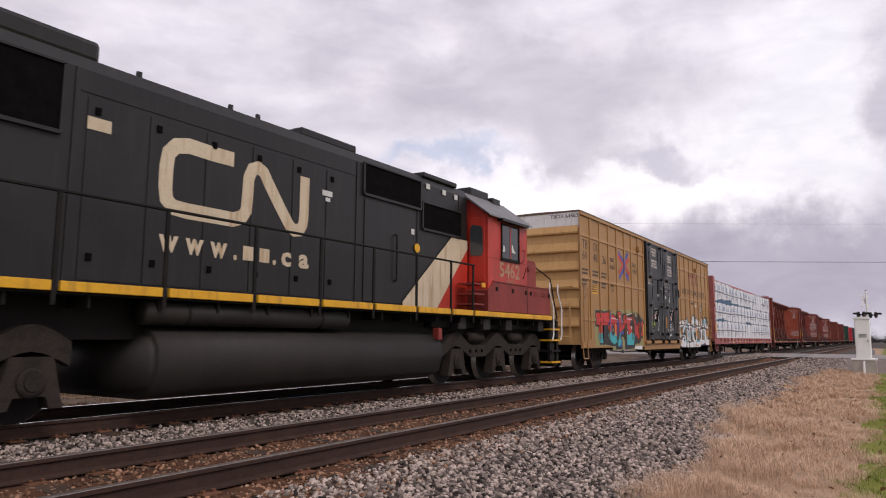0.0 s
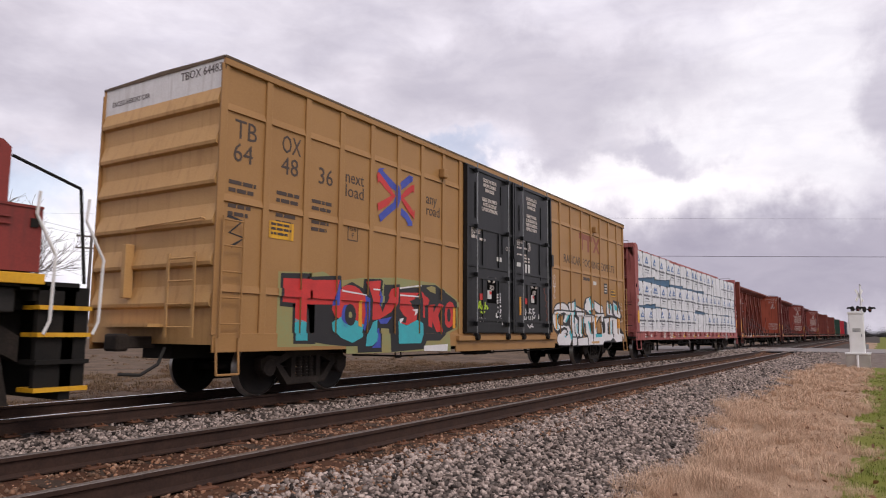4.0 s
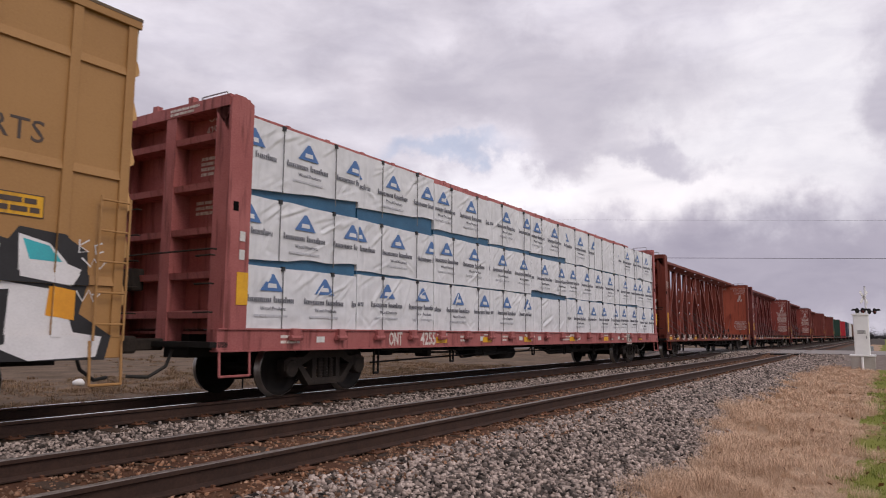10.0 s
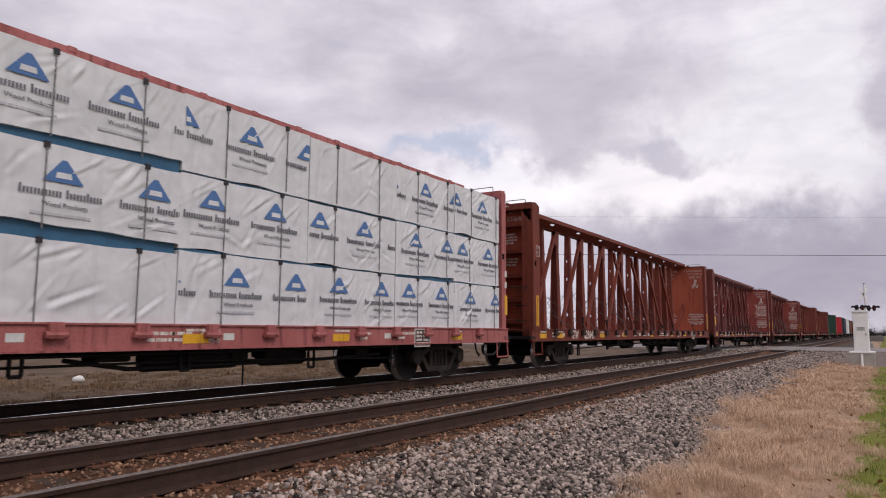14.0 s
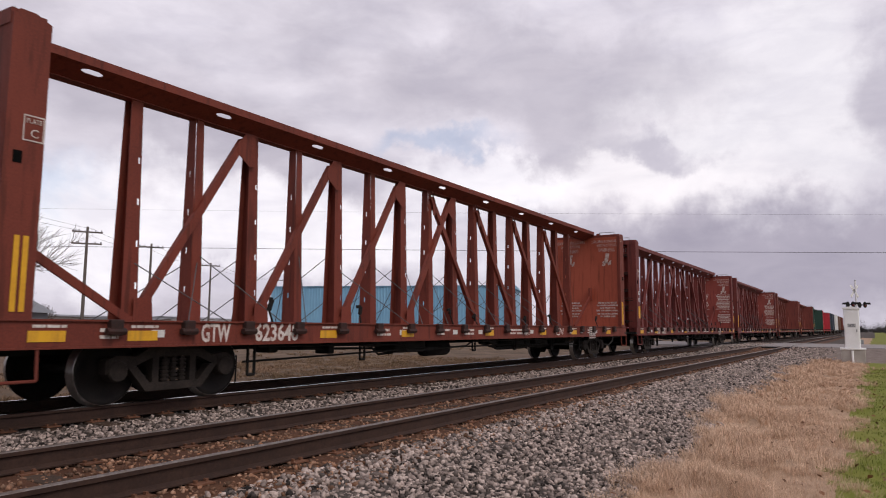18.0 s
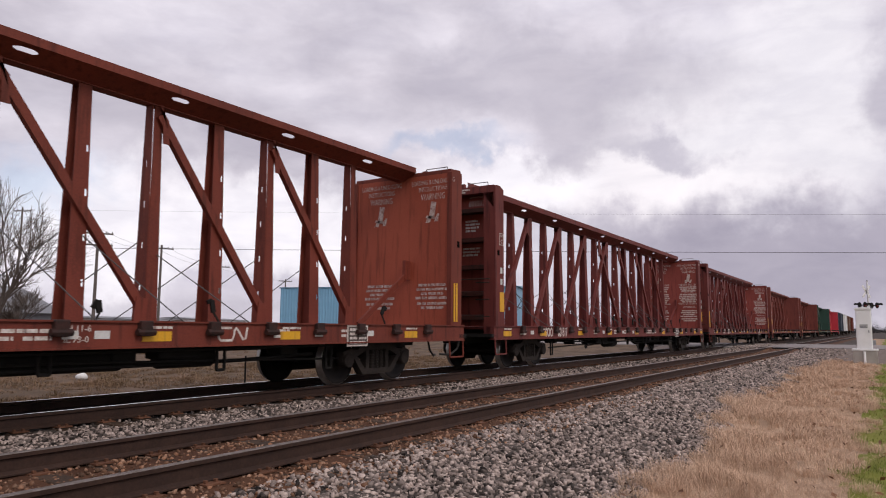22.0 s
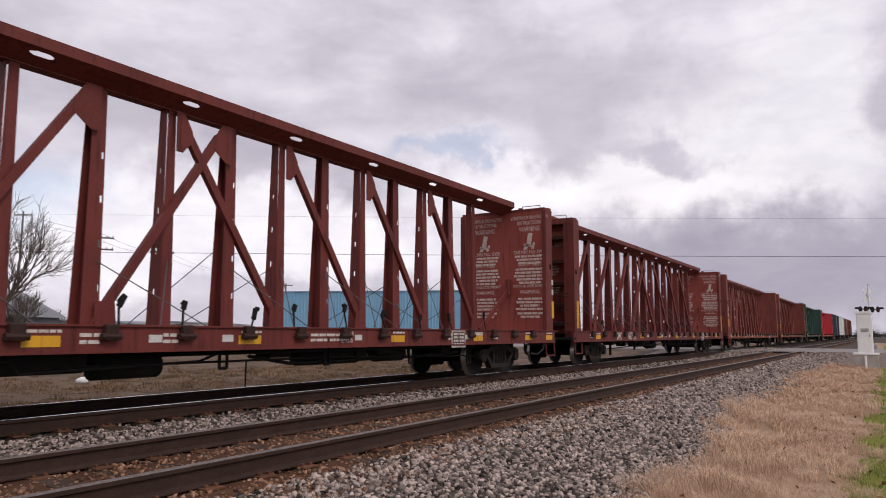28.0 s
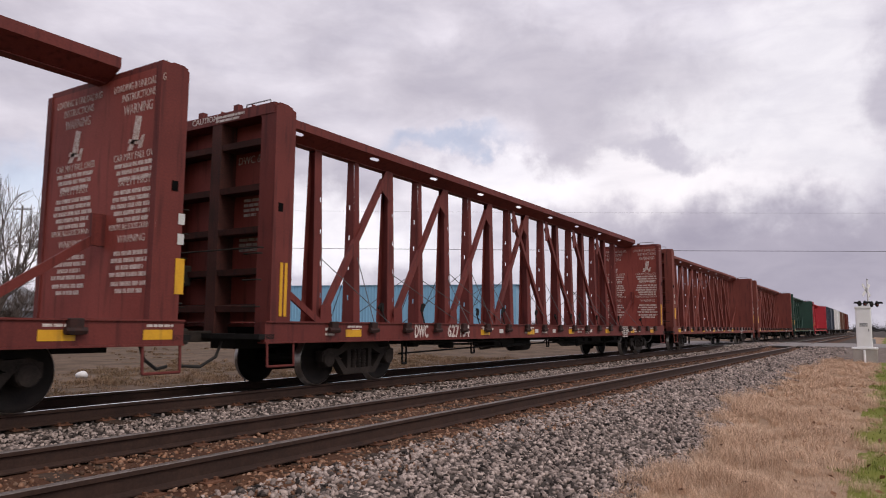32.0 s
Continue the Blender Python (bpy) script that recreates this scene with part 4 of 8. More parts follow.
    bm = prism(BM(), [(-1.36, 3.05), (-1.05, 3.05), (-1.03, 3.15), (-1.03, 3.72), (-1.08, 3.82), (-1.33, 3.78), (-1.38, 3.68), (-1.38, 3.15)], 15.185, 15.205, "x")
    part("door_window", bm, M_glass, door)
    # fleet number
    lettering("5462", 0.52, 15.84, -cy - 0.004, 2.58, M_numcream, car, bold=0.012, width=1.2, label="cream fleet number 5462")
    lettering("GF-638c", 0.13, 16.28, -cy - 0.004, 2.44, M_numcream, car, width=0.46)
    part("nose", prism(BM(), [(17.50, 2.3), (18.74, 2.3), (18.74, 3.14), (18.64, 3.22), (17.50, 3.24)], -1.2, 1.2), M_redfade, car, "faded red short nose")
    part("nose_latch", lathe(BM(), [(0.09, -0.08), (0.09, 0.0)], 14, (18.15, -1.2, 2.98)), M_redfade, car)
    bx = part("battery_box", prism(BM(), [(15.2, 1.70), (18.98, 1.70), (18.98, 2.42), (15.46, 2.40), (15.2, 2.2)], -1.53, 1.53), M_redfade, car, "dull red battery box with latched lids")
    part("box_lid", block(BM(), 15.48, 18.98, -1.545, -1.2, 2.415, 2.445), M_redfade, bx)
    part("box_seam", block(BM(), 17.42, 17.44, -1.534, -1.53, 1.72, 2.40), M_frameblack, bx)
    for x in (15.6, 16.5, 17.3, 17.62, 18.84):
        lt = part("box_latch", block(BM(), x, x + 0.09, -1.55, -1.53, 2.20, 2.30), M_frameblack, bx)
    for x in (17.85, 18.4):
        for z in (2.20, 2.28):
            part("vent_louvre", block(BM(), x, x + 0.22, -1.555, -1.53, z, z + 0.02, 0.004), M_redfade, bx)
    for k in range(3):
        part("cab_step", block(BM(), 14.55, 15.05, -1.5, -1.05, 1.82 + k * 0.24, 1.86 + k * 0.24), M_redfade, car)
    part("marker_plate", block(BM(), 14.9, 15.06, -1.53, -1.5, 2.25, 2.36), M_gorange, car)
    # front platform, steps and white handrails
    part("front_platform", block(BM(), 18.8, 19.5, -1.5, 1.5, 1.50, 1.60), M_frameblack, car)
    part("pilot", prism(BM(), [(-1.5, 0.25), (1.5, 0.25), (1.5, 1.5), (-1.5, 1.5)], 19.32, 19.46, "x"), M_frameblack, car)
    st = part("step_well", block(BM(), 19.02, 19.62, -1.5, -1.42, 0.35, 1.55), M_frameblack, car)
    for z in (0.35, 0.66, 0.97, 1.28):
        part("step", block(BM(), 19.0, 19.64, -1.56, -1.2, z, z + 0.05), M_yellow if z != 0.66 else M_frameblack, st)
    for x in (19.06, 19.66):
        grab(car, [(x, -1.56, 1.0), (x + 0.06, -1.57, 1.15), (x + 0.08, -1.57, 1.9), (x - 0.16, -1.55, 2.35), (x - 0.14, -1.55, 2.62)], M_white, 0.02, "white_handrail")
    grab(car, [(18.75, -1.2, 3.05), (19.55, -1.3, 2.78), (19.55, -1.5, 1.6)], M_frameblack, 0.02, "handrail")
    grab(car, [(17.2, -1.53, 2.62), (17.2, -1.62, 2.9)], M_frameblack, 0.012)
    # fuel tank and air reservoirs
    tk = [(-1.05, 0.20), (-1.38, 0.34), (-1.46, 0.66), (-1.44, 0.92), (-1.30, 1.10), (-1.0, 1.18), (1.0, 1.18), (1.30, 1.10), (1.44, 0.92), (1.46, 0.66), (1.38, 0.34), (1.05, 0.20)]
    bm = prism(BM(), tk, 5.95, 13.3, "x")
    bmesh.ops.bevel(bm, geom=[e for e in bm.edges if abs(e.verts[0].co.x - e.verts[1].co.x) < 0.01], offset=0.10, segments=3, affect="EDGES")
    part("fuel_tank", bm, M_tank, car, "sooty black fuel tank", True)
    part("air_reservoir", tube(BM(), (5.86, -1.26, 1.36), (10.05, -1.26, 1.36), 0.17, 20), M_tank, car, smooth=True)
    for x in (6.5, 9.3):
        part("reservoir_strap", tube(BM(), (x, -1.26, 1.36), (x + 0.05, -1.26, 1.36), 0.178, 20), M_frameblack, car)
    part("filler_cap", block(BM(), 13.05, 13.2, -1.46, -1.3, 1.0, 1.26, 0.02), M_redfade, car)
    for x in (14.0, 15.2, 16.42, 18.45):
        part("frame_bracket", block(BM(), x, x + 0.36, -1.40, -1.1, 1.24, 1.52, 0.02), M_tank, car)
    # three-axle bogies
    AXLES = (-2.0, 0.1, 2.28)
    for c in (16.22, 2.2):
        for s in (-1, 1):
            bm = BM()
            # a cast frame that dips between the axles and arches over each of them
            def arch(x):
                return max(math.cos(min(1.0, abs(x - k) / 0.78) * math.pi / 2) ** 2 for k in AXLES)
            xs_ = [-3.0 + 0.12 * k for k in range(49)]
            up = [(c + x, 0.88 + 0.30 * arch(x)) for x in xs_]
            low = [(c + x, 0.60 + 0.26 * arch(x)) for x in xs_]
            for (p, q), (u, v) in zip(zip(up, up[1:]), zip(low, low[1:])):
                prism(bm, [u, v, q, p], s * 1.12 - 0.09, s * 1.12 + 0.09)
            bmesh.ops.remove_doubles(bm, verts=bm.verts, dist=0.0005)
            f = part("side_frame", bm, M_bogie, car, "dusty cast side frame")
            for k in (-1.06, 1.12):
                for d in (-0.29, 0.0, 0.29):
                    part("frame_hole", lathe(BM(), [(0.04, -0.012), (0.04, 0.012)], 10, (c + k + d, s * 1.22, 0.74)), M_grille, f)
            for k in AXLES:
                bm = BM()
                prism(bm, [(c + k - 0.40, 0.20), (c + k - 0.26, 0.80), (c + k + 0.26, 0.80), (c + k + 0.40, 0.20), (c + k + 0.24, 0.20), (c + k + 0.19, 0.34), (c + k - 0.19, 0.34), (c + k - 0.24, 0.20)],
                      s * 1.13 - 0.11, s * 1.13 + 0.11)
                lathe(bm, [(0.14, -0.16), (0.17, -0.14), (0.17, 0.14), (0.14, 0.16)], 18, (c + k, s * 1.13, 0.508))
                lathe(bm, [(0.10, -0.18), (0.11, -0.15), (0.11, 0.15), (0.10, 0.18)], 16, (c + k, s * 1.13, 0.508))
                part("axle_box", bm, M_bogie, f)
            for k in (-1.05, 1.12):
                part("brake_cylinder", tube(BM(), (c + k - 0.3, s * 1.14, 1.06), (c + k + 0.35, s * 1.14, 1.06), 0.12, 14), M_bogie, f, smooth=True)
        part("bolster", block(BM(), c - 2.6, c + 2.4, -0.95, 0.95, 0.62, 1.0), M_frameblack, car)
        for k in AXLES:
            wheelset(car, c + k, 0.508)
    coupler(car, 19.45, 1)
    return car


def fit_length(car, k):
    """Brings a car to its true length."""
    for ch in car.children_recursive:
        if ch.data.users == 1:
            ch.data.transform(Matrix.Diagonal((k, 1, 1, 1)))
        ch.location.x = ch.location.x * k


fit_length(make_locomotive(), 0.976)


# -- boxcar --
def make_boxcar(x0, L=19.72):
    car = vehicle("boxcar", x0, "tall buff-yellow boxcar with black double doors and graffiti", "boxcar")
    w, z0, z1 = 1.47, 0.95, 5.17
    D0, D1 = 7.30, 12.38
    bm = BM()
    block(bm, 0.06, L - 0.06, -w, w, z0, z1)
    part("body", bm, M_box, car, "buff-yellow steel sides")
    bm = BM()
    prism(bm, [(-w - 0.06, z1 - 0.06), (-w - 0.06, z1 - 0.02), (0.0, z1 + 0.015), (w + 0.06, z1 - 0.02), (w + 0.06, z1 - 0.06)], 0.0, L, "x")
    part("roof", bm, M_roofedge, car, "dull brown roof edge")
    for s in (-1, 1):
        y = s * w
        def sb(name, x0_, x1_, za, zb, d=0.055, mat=M_box):
            return part(name, block(BM(), x0_, x1_, min(y, y + s * d), max(y, y + s * d), za, zb, 0.008), mat, car)
        sb("top_chord", 0, L, z1 - 0.16, z1 - 0.03)
        sb("side_sill", 0.0, D0 - 0.1, 0.74, 1.02, 0.03)
        sb("side_sill", D1 + 0.1, L, 0.74, 1.02, 0.03)
        sb("door_threshold", D0 - 0.35, D1 + 0.35, 0.86, 0.97, 0.12)
        sb("door_sill", D0 - 0.35, D1 + 0.35, 0.62, 0.86, 0.04)
        left = [0.03, 0.95, 1.88, 2.80, 3.72, 4.62, 5.50, 6.38, 7.13]
        right = [12.50, 13.28, 14.18, 15.14, 16.05, 16.97, 17.90, 18.85, L - 0.12]
        for xs in (left, right):
            for i, x in enumerate(xs):
                sb("side_post", x - 0.06, x + 0.07, 0.99, z1 - 0.14, 0.036)
            for a, b in zip(xs, xs[1:]):
                for z in (4.36, 2.98, 1.64):
                    bm = BM()
                    prism(bm, [(y, z - 0.03), (y + s * 0.031, z - 0.02), (y + s * 0.01, z + 0.09), (y, z + 0.09)], a + 0.07, b - 0.06, "x")
                    part("panel_lip", bm, M_box, car)
    # ends with rolled ribs and the white top band
    for x, s in ((0.06, -1), (L - 0.06, 1)):
        e = part("end_wall", block(BM(), min(x, x + s * 0.03), max(x, x + s * 0.03), -w, w, z0 - 0.1, z1), M_box_lit, car, "buff end wall with rolled ribs")
        for k in range(6):
            z = 4.50 - k * 0.60
            bm = BM()
            prism(bm, [(x + s * 0.03, z - 0.12), (x + s * 0.10, z - 0.09), (x + s * 0.11, z - 0.04), (x + s * 0.03, z + 0.22)], -w + 0.03, w - 0.03)
            part("end_rib", bm, M_box_lit, e)
        part("end_band", block(BM(), min(x + s * 0.031, x + s * 0.045), max(x + s * 0.031, x + s * 0.045), -w, w, 4.58, z1), M_white, e, "white band across the top")
    lettering("TBOX 644836", 0.19, 0.012, -0.48, 4.93, M_letter, car, "end", width=1.05)
    lettering("EXCESS HEIGHT CAR", 0.12, 0.012, 1.28, 4.80, M_letter, car, "end", width=1.0)
    # doors
    for a, b in ((D0, 9.83), (9.87, D1)):
        d = part("plug_door", block(BM(), a, b, -w - 0.07, -w + 0.01, 1.02, 5.02, 0.02), M_door, car, "black plug door with locking rods")
        rails_ = [(x - 0.035, x + 0.035, 0.12, 1.06, 4.98) for x in (a + 0.035, b - 0.035)]
        rails_ += [(a + 0.07, b - 0.07, 0.10, z - 0.03, z + 0.03) for z in (1.09, 1.35, 2.35, 2.62, 3.55, 4.95)]
        rails_ += [(x - 0.02, x + 0.02, 0.095, za, zb) for x in (a + 0.85, a + 1.7) for za, zb in ((1.38, 2.32), (2.65, 3.52))]
        for xa, xb, dp, za, zb in rails_:
            part("door_stiffener", block(BM(), xa, xb, -w - dp, -w - 0.06, za, zb), M_door, d)
        for x in (a + 0.42, b - 0.42):
            part("locking_rod", tube(BM(), (x, -w - 0.16, 0.9), (x, -w - 0.16, 5.06), 0.017, 8), M_rod, d)
            for z in (0.98, 1.25, 2.4, 3.55, 4.9):
                part("rod_bracket", block(BM(), x - 0.035, x + 0.035, -w - 0.185, -w - 0.08, z - 0.05, z + 0.05), M_door, d)
        part("door_hinge", block(BM(), b - 0.12, b + 0.02, -w - 0.17, -w - 0.07, 2.95, 3.3, 0.01), M_door, d)
        for x in (a + 0.45, b - 0.45):
            part("door_roller", lathe(BM(), [(0.07, -0.10), (0.07, 0.0)], 12, (x, -w - 0.10, 0.94)), M_frameblack, d)
    yd = -w - 0.074
    for x, lines in ((8.18, ("CLOSE THIS DOOR", "BEFORE CLOSING", "MAIN DOOR", "", "CIERRE ESTA PUERTA", "ANTES DE CERRAR", "LA PUERTA PRINCIPAL")),
                     (10.70, ("CLOSE AND LOCK", "DOORS BEFORE", "MOVING CAR", "", "CIERRE Y PONGA", "EL SEGURO EN LAS", "PUERTAS ANTES DE", "MOVER EL CARRO"))):
        for k, words in enumerate(lines):
            if words:
                lettering(words, 0.12, x + 0.34, yd - 0.002, 4.72 - k * 0.12 - (0.05 if x > 10 else 0.0), M_wlet, car, align="CENTER", stretch=0.70, bold=0.004)
    lettering("OK", 0.17, 9.41, yd - 0.002, 3.13, M_wlet, car)
    lettering("DO NOT LUBE DOORS", 0.10, 7.57, yd - 0.002, 3.48, M_wlet, car, width=0.57)
    lettering("ROLLERS LUBED", 0.10, 7.57, yd - 0.002, 3.40, M_wlet, car, width=0.44)
    lettering("02-22", 0.10, 7.58, yd - 0.002, 3.33, M_wlet, car, width=0.18)
    bars(car, M_wlet, 7.58, yd, 3.34, [0.31], 0.07, 0.1)
    bars(car, M_wlet, 7.98, yd, 3.31, [0.3], 0.06, 0.1)
    lettering("DO NOT LUBE DOORS", 0.10, 10.08, yd - 0.002, 3.49, M_wlet, car, width=0.58)
    lettering("ROLLERS LUBED", 0.10, 10.08, yd - 0.002, 3.42, M_wlet, car, width=0.41)
    lettering("02-22", 0.10, 10.08, yd - 0.002, 3.36, M_wlet, car, width=0.17)
    bars(car, M_wlet, 10.09, yd, 3.32, [0.3], 0.045, 0.085)
    bars(car, M_wlet, 10.10, yd, 3.14, [0.32], 0.045, 0.085)
    bars(car, M_wlet, 10.55, yd, 3.15, [0.14, 0.34, 0.34], 0.045, 0.085)
    bars(car, M_wlet, 10.54, yd, 3.33, [0.2], 0.045, 0.085)
    part("inspection_ring", lathe(BM(), [(0.115, -0.005), (0.115, 0.0)], 22, (10.85, yd, 3.37)), M_wlet, car)
    part("inspection_disc", lathe(BM(), [(0.09, -0.008), (0.09, 0.0)], 22, (10.85, yd, 3.37)), M_door, car)
    part("inspection_mark", block(BM(), 10.83, 10.87, yd - 0.011, yd, 3.31, 3.43), M_wlet, car)
    for x, z, a, b, mat in ((8.90, 2.82, 0.26, 0.11, M_sticker), (9.93, 2.78, 0.10, 0.09, M_sticker), (10.07, 2.79, 0.24, 0.11, M_sticker), (10.60, 2.65, 0.30, 0.24, M_sticker), (8.39, 1.86, 0.21, 0.21, M_sticker), (8.49, 1.97, 0.10, 0.08, M_gred), (10.97, 1.86, 0.20, 0.21, M_sticker), (11.07, 1.98, 0.09, 0.07, M_gred), (10.22, 1.51, 0.11, 0.48, M_gorange), (7.99, 1.82, 0.16, 0.15, M_gred), (10.58, 1.81, 0.13, 0.15, M_gred), (11.45, 1.42, 0.05, 0.13, M_sticker), (8.84, 1.41, 0.06, 0.12, M_sticker)):
        part("sticker", block(BM(), x, x + a, yd - (0.008 if mat is M_gred else 0.005), yd, z, z + b), mat, car)
    band(car, "tape", M_wlet, [(8.46, 2.26), (8.36, 2.38)], 0.025, yd - 0.004)
    band(car, "tape", M_wlet, [(8.49, 2.27), (8.39, 2.39)], 0.025, yd - 0.004)
    band(car, "tape", M_wlet, [(8.53, 2.27), (8.43, 2.39)], 0.025, yd - 0.004)
    band(car, "tape", M_wlet, [(8.67, 2.25), (8.77, 2.38)], 0.025, yd - 0.004)
    band(car, "tape", M_wlet, [(8.71, 2.26), (8.81, 2.38)], 0.025, yd - 0.004)
    band(car, "tape", M_wlet, [(8.75, 2.27), (8.85, 2.39)], 0.025, yd - 0.004)
    band(car, "tape", M_wlet, [(11.01, 2.25), (10.91, 2.37)], 0.025, yd - 0.004)
    band(car, "tape", M_wlet, [(11.07, 2.26), (10.97, 2.38)], 0.025, yd - 0.004)
    band(car, "tape", M_wlet, [(11.12, 2.26), (11.02, 2.38)], 0.025, yd - 0.004)
    band(car, "tape", M_wlet, [(11.23, 2.24), (11.33, 2.36)], 0.025, yd - 0.004)
    band(car, "tape", M_wlet, [(11.28, 2.25), (11.38, 2.37)], 0.025, yd - 0.004)
    band(car, "tape", M_wlet, [(11.34, 2.25), (11.44, 2.37)], 0.025, yd - 0.004)
    part("route_plate", block(BM(), 8.39, 8.86, yd - 0.003, yd, 1.76, 2.39), M_grille, car)
    part("route_plate", block(BM(), 10.95, 11.35, yd - 0.003, yd, 1.82, 2.41), M_grille, car)
    # flat darker strips: the shade inside the doors' upright grooves, laid on as colour
    part("groove_shade", block(BM(), 7.74, 7.79, yd - 0.004, yd, 3.76, 4.63), M_grille, car)
    part("groove_shade", block(BM(), 9.10, 9.14, yd - 0.004, yd, 4.27, 4.75), M_grille, car)
    part("groove_shade", block(BM(), 9.55, 9.60, yd - 0.004, yd, 4.22, 4.84), M_grille, car)
    part("groove_shade", block(BM(), 10.21, 10.26, yd - 0.004, yd, 3.75, 4.44), M_grille, car)
    part("groove_shade", block(BM(), 11.64, 11.68, yd - 0.004, yd, 3.72, 4.59), M_grille, car)
    part("groove_shade", block(BM(), 9.18, 9.22, yd - 0.004, yd, 3.02, 3.59), M_grille, car)
    part("groove_shade", block(BM(), 11.60, 11.64, yd - 0.004, yd, 2.50, 2.90), M_grille, car)
    part("groove_shade", block(BM(), 11.65, 11.69, yd - 0.004, yd, 3.67, 3.94), M_grille, car)
    for x, z, wd in ((8.50, 2.08, 0.23), (11.06, 2.08, 0.22)):
        lettering("ASD", 0.17, x, yd - 0.005, z, M_wlet, car, width=wd)
    # side writing
    ys = -w - 0.004
    for x, words, z, s in ((0.25, "64", 3.60, 0.42), (1.28, "48", 3.60, 0.42), (2.18, "36", 3.60, 0.42)):
        lettering(words, s, x, ys, z, M_letter, car)
    for x, words in ((0.27, "TB"), (1.28, "OX")):
        lettering(words, 0.42, x, ys, 3.96, M_letter, car, width=0.46)
    for a, b, c_, d_ in ((3.04, 3.34, 2.955, 2.97), (3.04, 3.34, 2.70, 2.715), (3.04, 3.055, 2.715, 2.955), (3.325, 3.34, 2.715, 2.955)):
        part("stencil_frame", block(BM(), a, b, ys - 0.004, ys, c_, d_), M_letter, car)
    lettering("PLATE", 0.08, 3.09, ys, 2.88, M_letter, car, width=0.2)
    lettering("F", 0.14, 3.15, ys, 2.75, M_letter, car)
    for x in (0.2, 1.2, 2.05):
        bars(car, M_letter, x, ys, 3.30, [0.55, 0.5, 0, 0.45, 0.4], 0.06, 0.12)
    for words, x, z in (("next", 2.93, 3.76), ("load", 2.93, 3.50), ("any", 5.68, 3.80), ("road", 5.68, 3.55)):
        lettering(words, 0.33, x, ys, z, M_letter, car, width=0.44 if words == "any" else 0.56)
    make_emblem(car)
    # faded maroon emblem and slogan on the other half
    for pts in ([(14.95, 4.28), (16.12, 4.28), (16.12, 4.10), (14.95, 4.10)], [(15.12, 4.11), (15.32, 4.11), (15.32, 3.74), (15.12, 3.74)], [(15.72, 4.11), (15.92, 4.11), (15.92, 3.72), (15.72, 3.72)],
                [(16.24, 4.28), (16.42, 4.28), (16.96, 3.76), (16.78, 3.76)], [(16.80, 4.28), (16.97, 4.28), (16.42, 3.76), (16.25, 3.76)]):
        paint(car, "emblem", M_fademark, pts, 1 if pts[0][0] > 16.5 else 0)
    for words, x, x2 in (("RAILCAR", 13.59, 15.08), ("POOLING", 15.24, 16.90), ("EXPERTS", 17.06, 18.56)):
        side_word(car, words, 0.37, x, 3.21, x2 - x)
    bars(car, M_letter, 15.3, ys, 2.86, [0.6], 0.1, 0.2)
    part("notice", block(BM(), 17.35, 17.72, ys - 0.004, ys, 2.42, 2.78), M_door, car)
    bars(car, M_wlet, 17.40, ys - 0.005, 2.72, [0.28, 0.28, 0.22], 0.05, 0.10)
    part("notice", block(BM(), 16.25, 16.55, ys - 0.004, ys, 2.66, 2.78), M_sticker, car)
    nt_ = part("notice", block(BM(), 18.05, 18.62, ys - 0.004, ys, 2.34, 2.60), M_yellow, car, "yellow stencilled notice")
    for a, b, c_, d_ in ((18.05, 18.62, 2.59, 2.60), (18.05, 18.62, 2.34, 2.35), (18.05, 18.06, 2.35, 2.59), (18.61, 18.62, 2.35, 2.59)):
        part("notice_border", block(BM(), a, b, ys - 0.007, ys - 0.004, c_, d_), M_letter, nt_)
    bars(nt_, M_letter, 18.11, ys - 0.005, 2.55, [0.42, 0.46], 0.06, 0.10)
    for x, z in ((16.2, 4.42), (6.2, 4.45)):
        part("door_stop", block(BM(), x, x + 0.18, -w - 0.14, -w, z, z + 0.2, 0.02), M_box, car)
    make_graffiti(car, -w)
    # ladders, steps, underframe
    for x in (0.05, L - 0.45):
        bm = BM()
        for k in range(5):
            tube(bm, (x, -w - 0.10, 1.15 + k * 0.38), (x + 0.40, -w - 0.10, 1.15 + k * 0.38), 0.013, 6)
        for a in (x, x + 0.40):
            tube(bm, (a, -w - 0.10, 0.95), (a, -w - 0.10, 2.72), 0.016, 6)
        part("ladder", bm, M_box, car)
        grab(car, [(x, -w - 0.04, 0.95), (x, -w - 0.08, 0.42), (x + 0.42, -w - 0.08, 0.42), (x + 0.42, -w - 0.04, 0.95)], M_box, 0.018, "stirrup_step")
    bm = BM()
    for k in range(4):
        tube(bm, (-0.09, -0.55, 1.10 + k * 0.34), (-0.09, -1.15, 1.10 + k * 0.34), 0.014, 6)
    for a in (-0.55, -1.15):
        block(bm, -0.10, -0.085, a - 0.03, a + 0.03, 0.95, 2.2)
    part("end_ladder", bm, M_box_lit, car)
    grab(car, [(0.0, 0.35, 2.62), (-0.08, 0.32, 2.66), (-0.08, -1.25, 2.70), (0.0, -1.3, 2.66)], M_box_lit, 0.014)
    part("end_platform", block(BM(), -0.32, 0.03, -0.45, 1.05, 1.10, 1.15), M_box_lit, car)
    part("brake_bracket", block(BM(), -0.16, 0.0, 0.42, 0.52, 1.55, 2.4, 0.01), M_box_lit, car)
    patch(car, "notice", M_yellow, [(1.06, 2.52), (1.62, 2.52), (1.62, 2.80), (1.06, 2.80)], ys, "yellow stencilled panel")
    bars(car, M_letter, 1.10, ys - 0.005, 2.77, [0.42, 0.46, 0.4], 0.04, 0.075)
    bm = BM()
    block(bm, 0.2, L - 0.2, -0.35, 0.35, 0.62, 0.96)
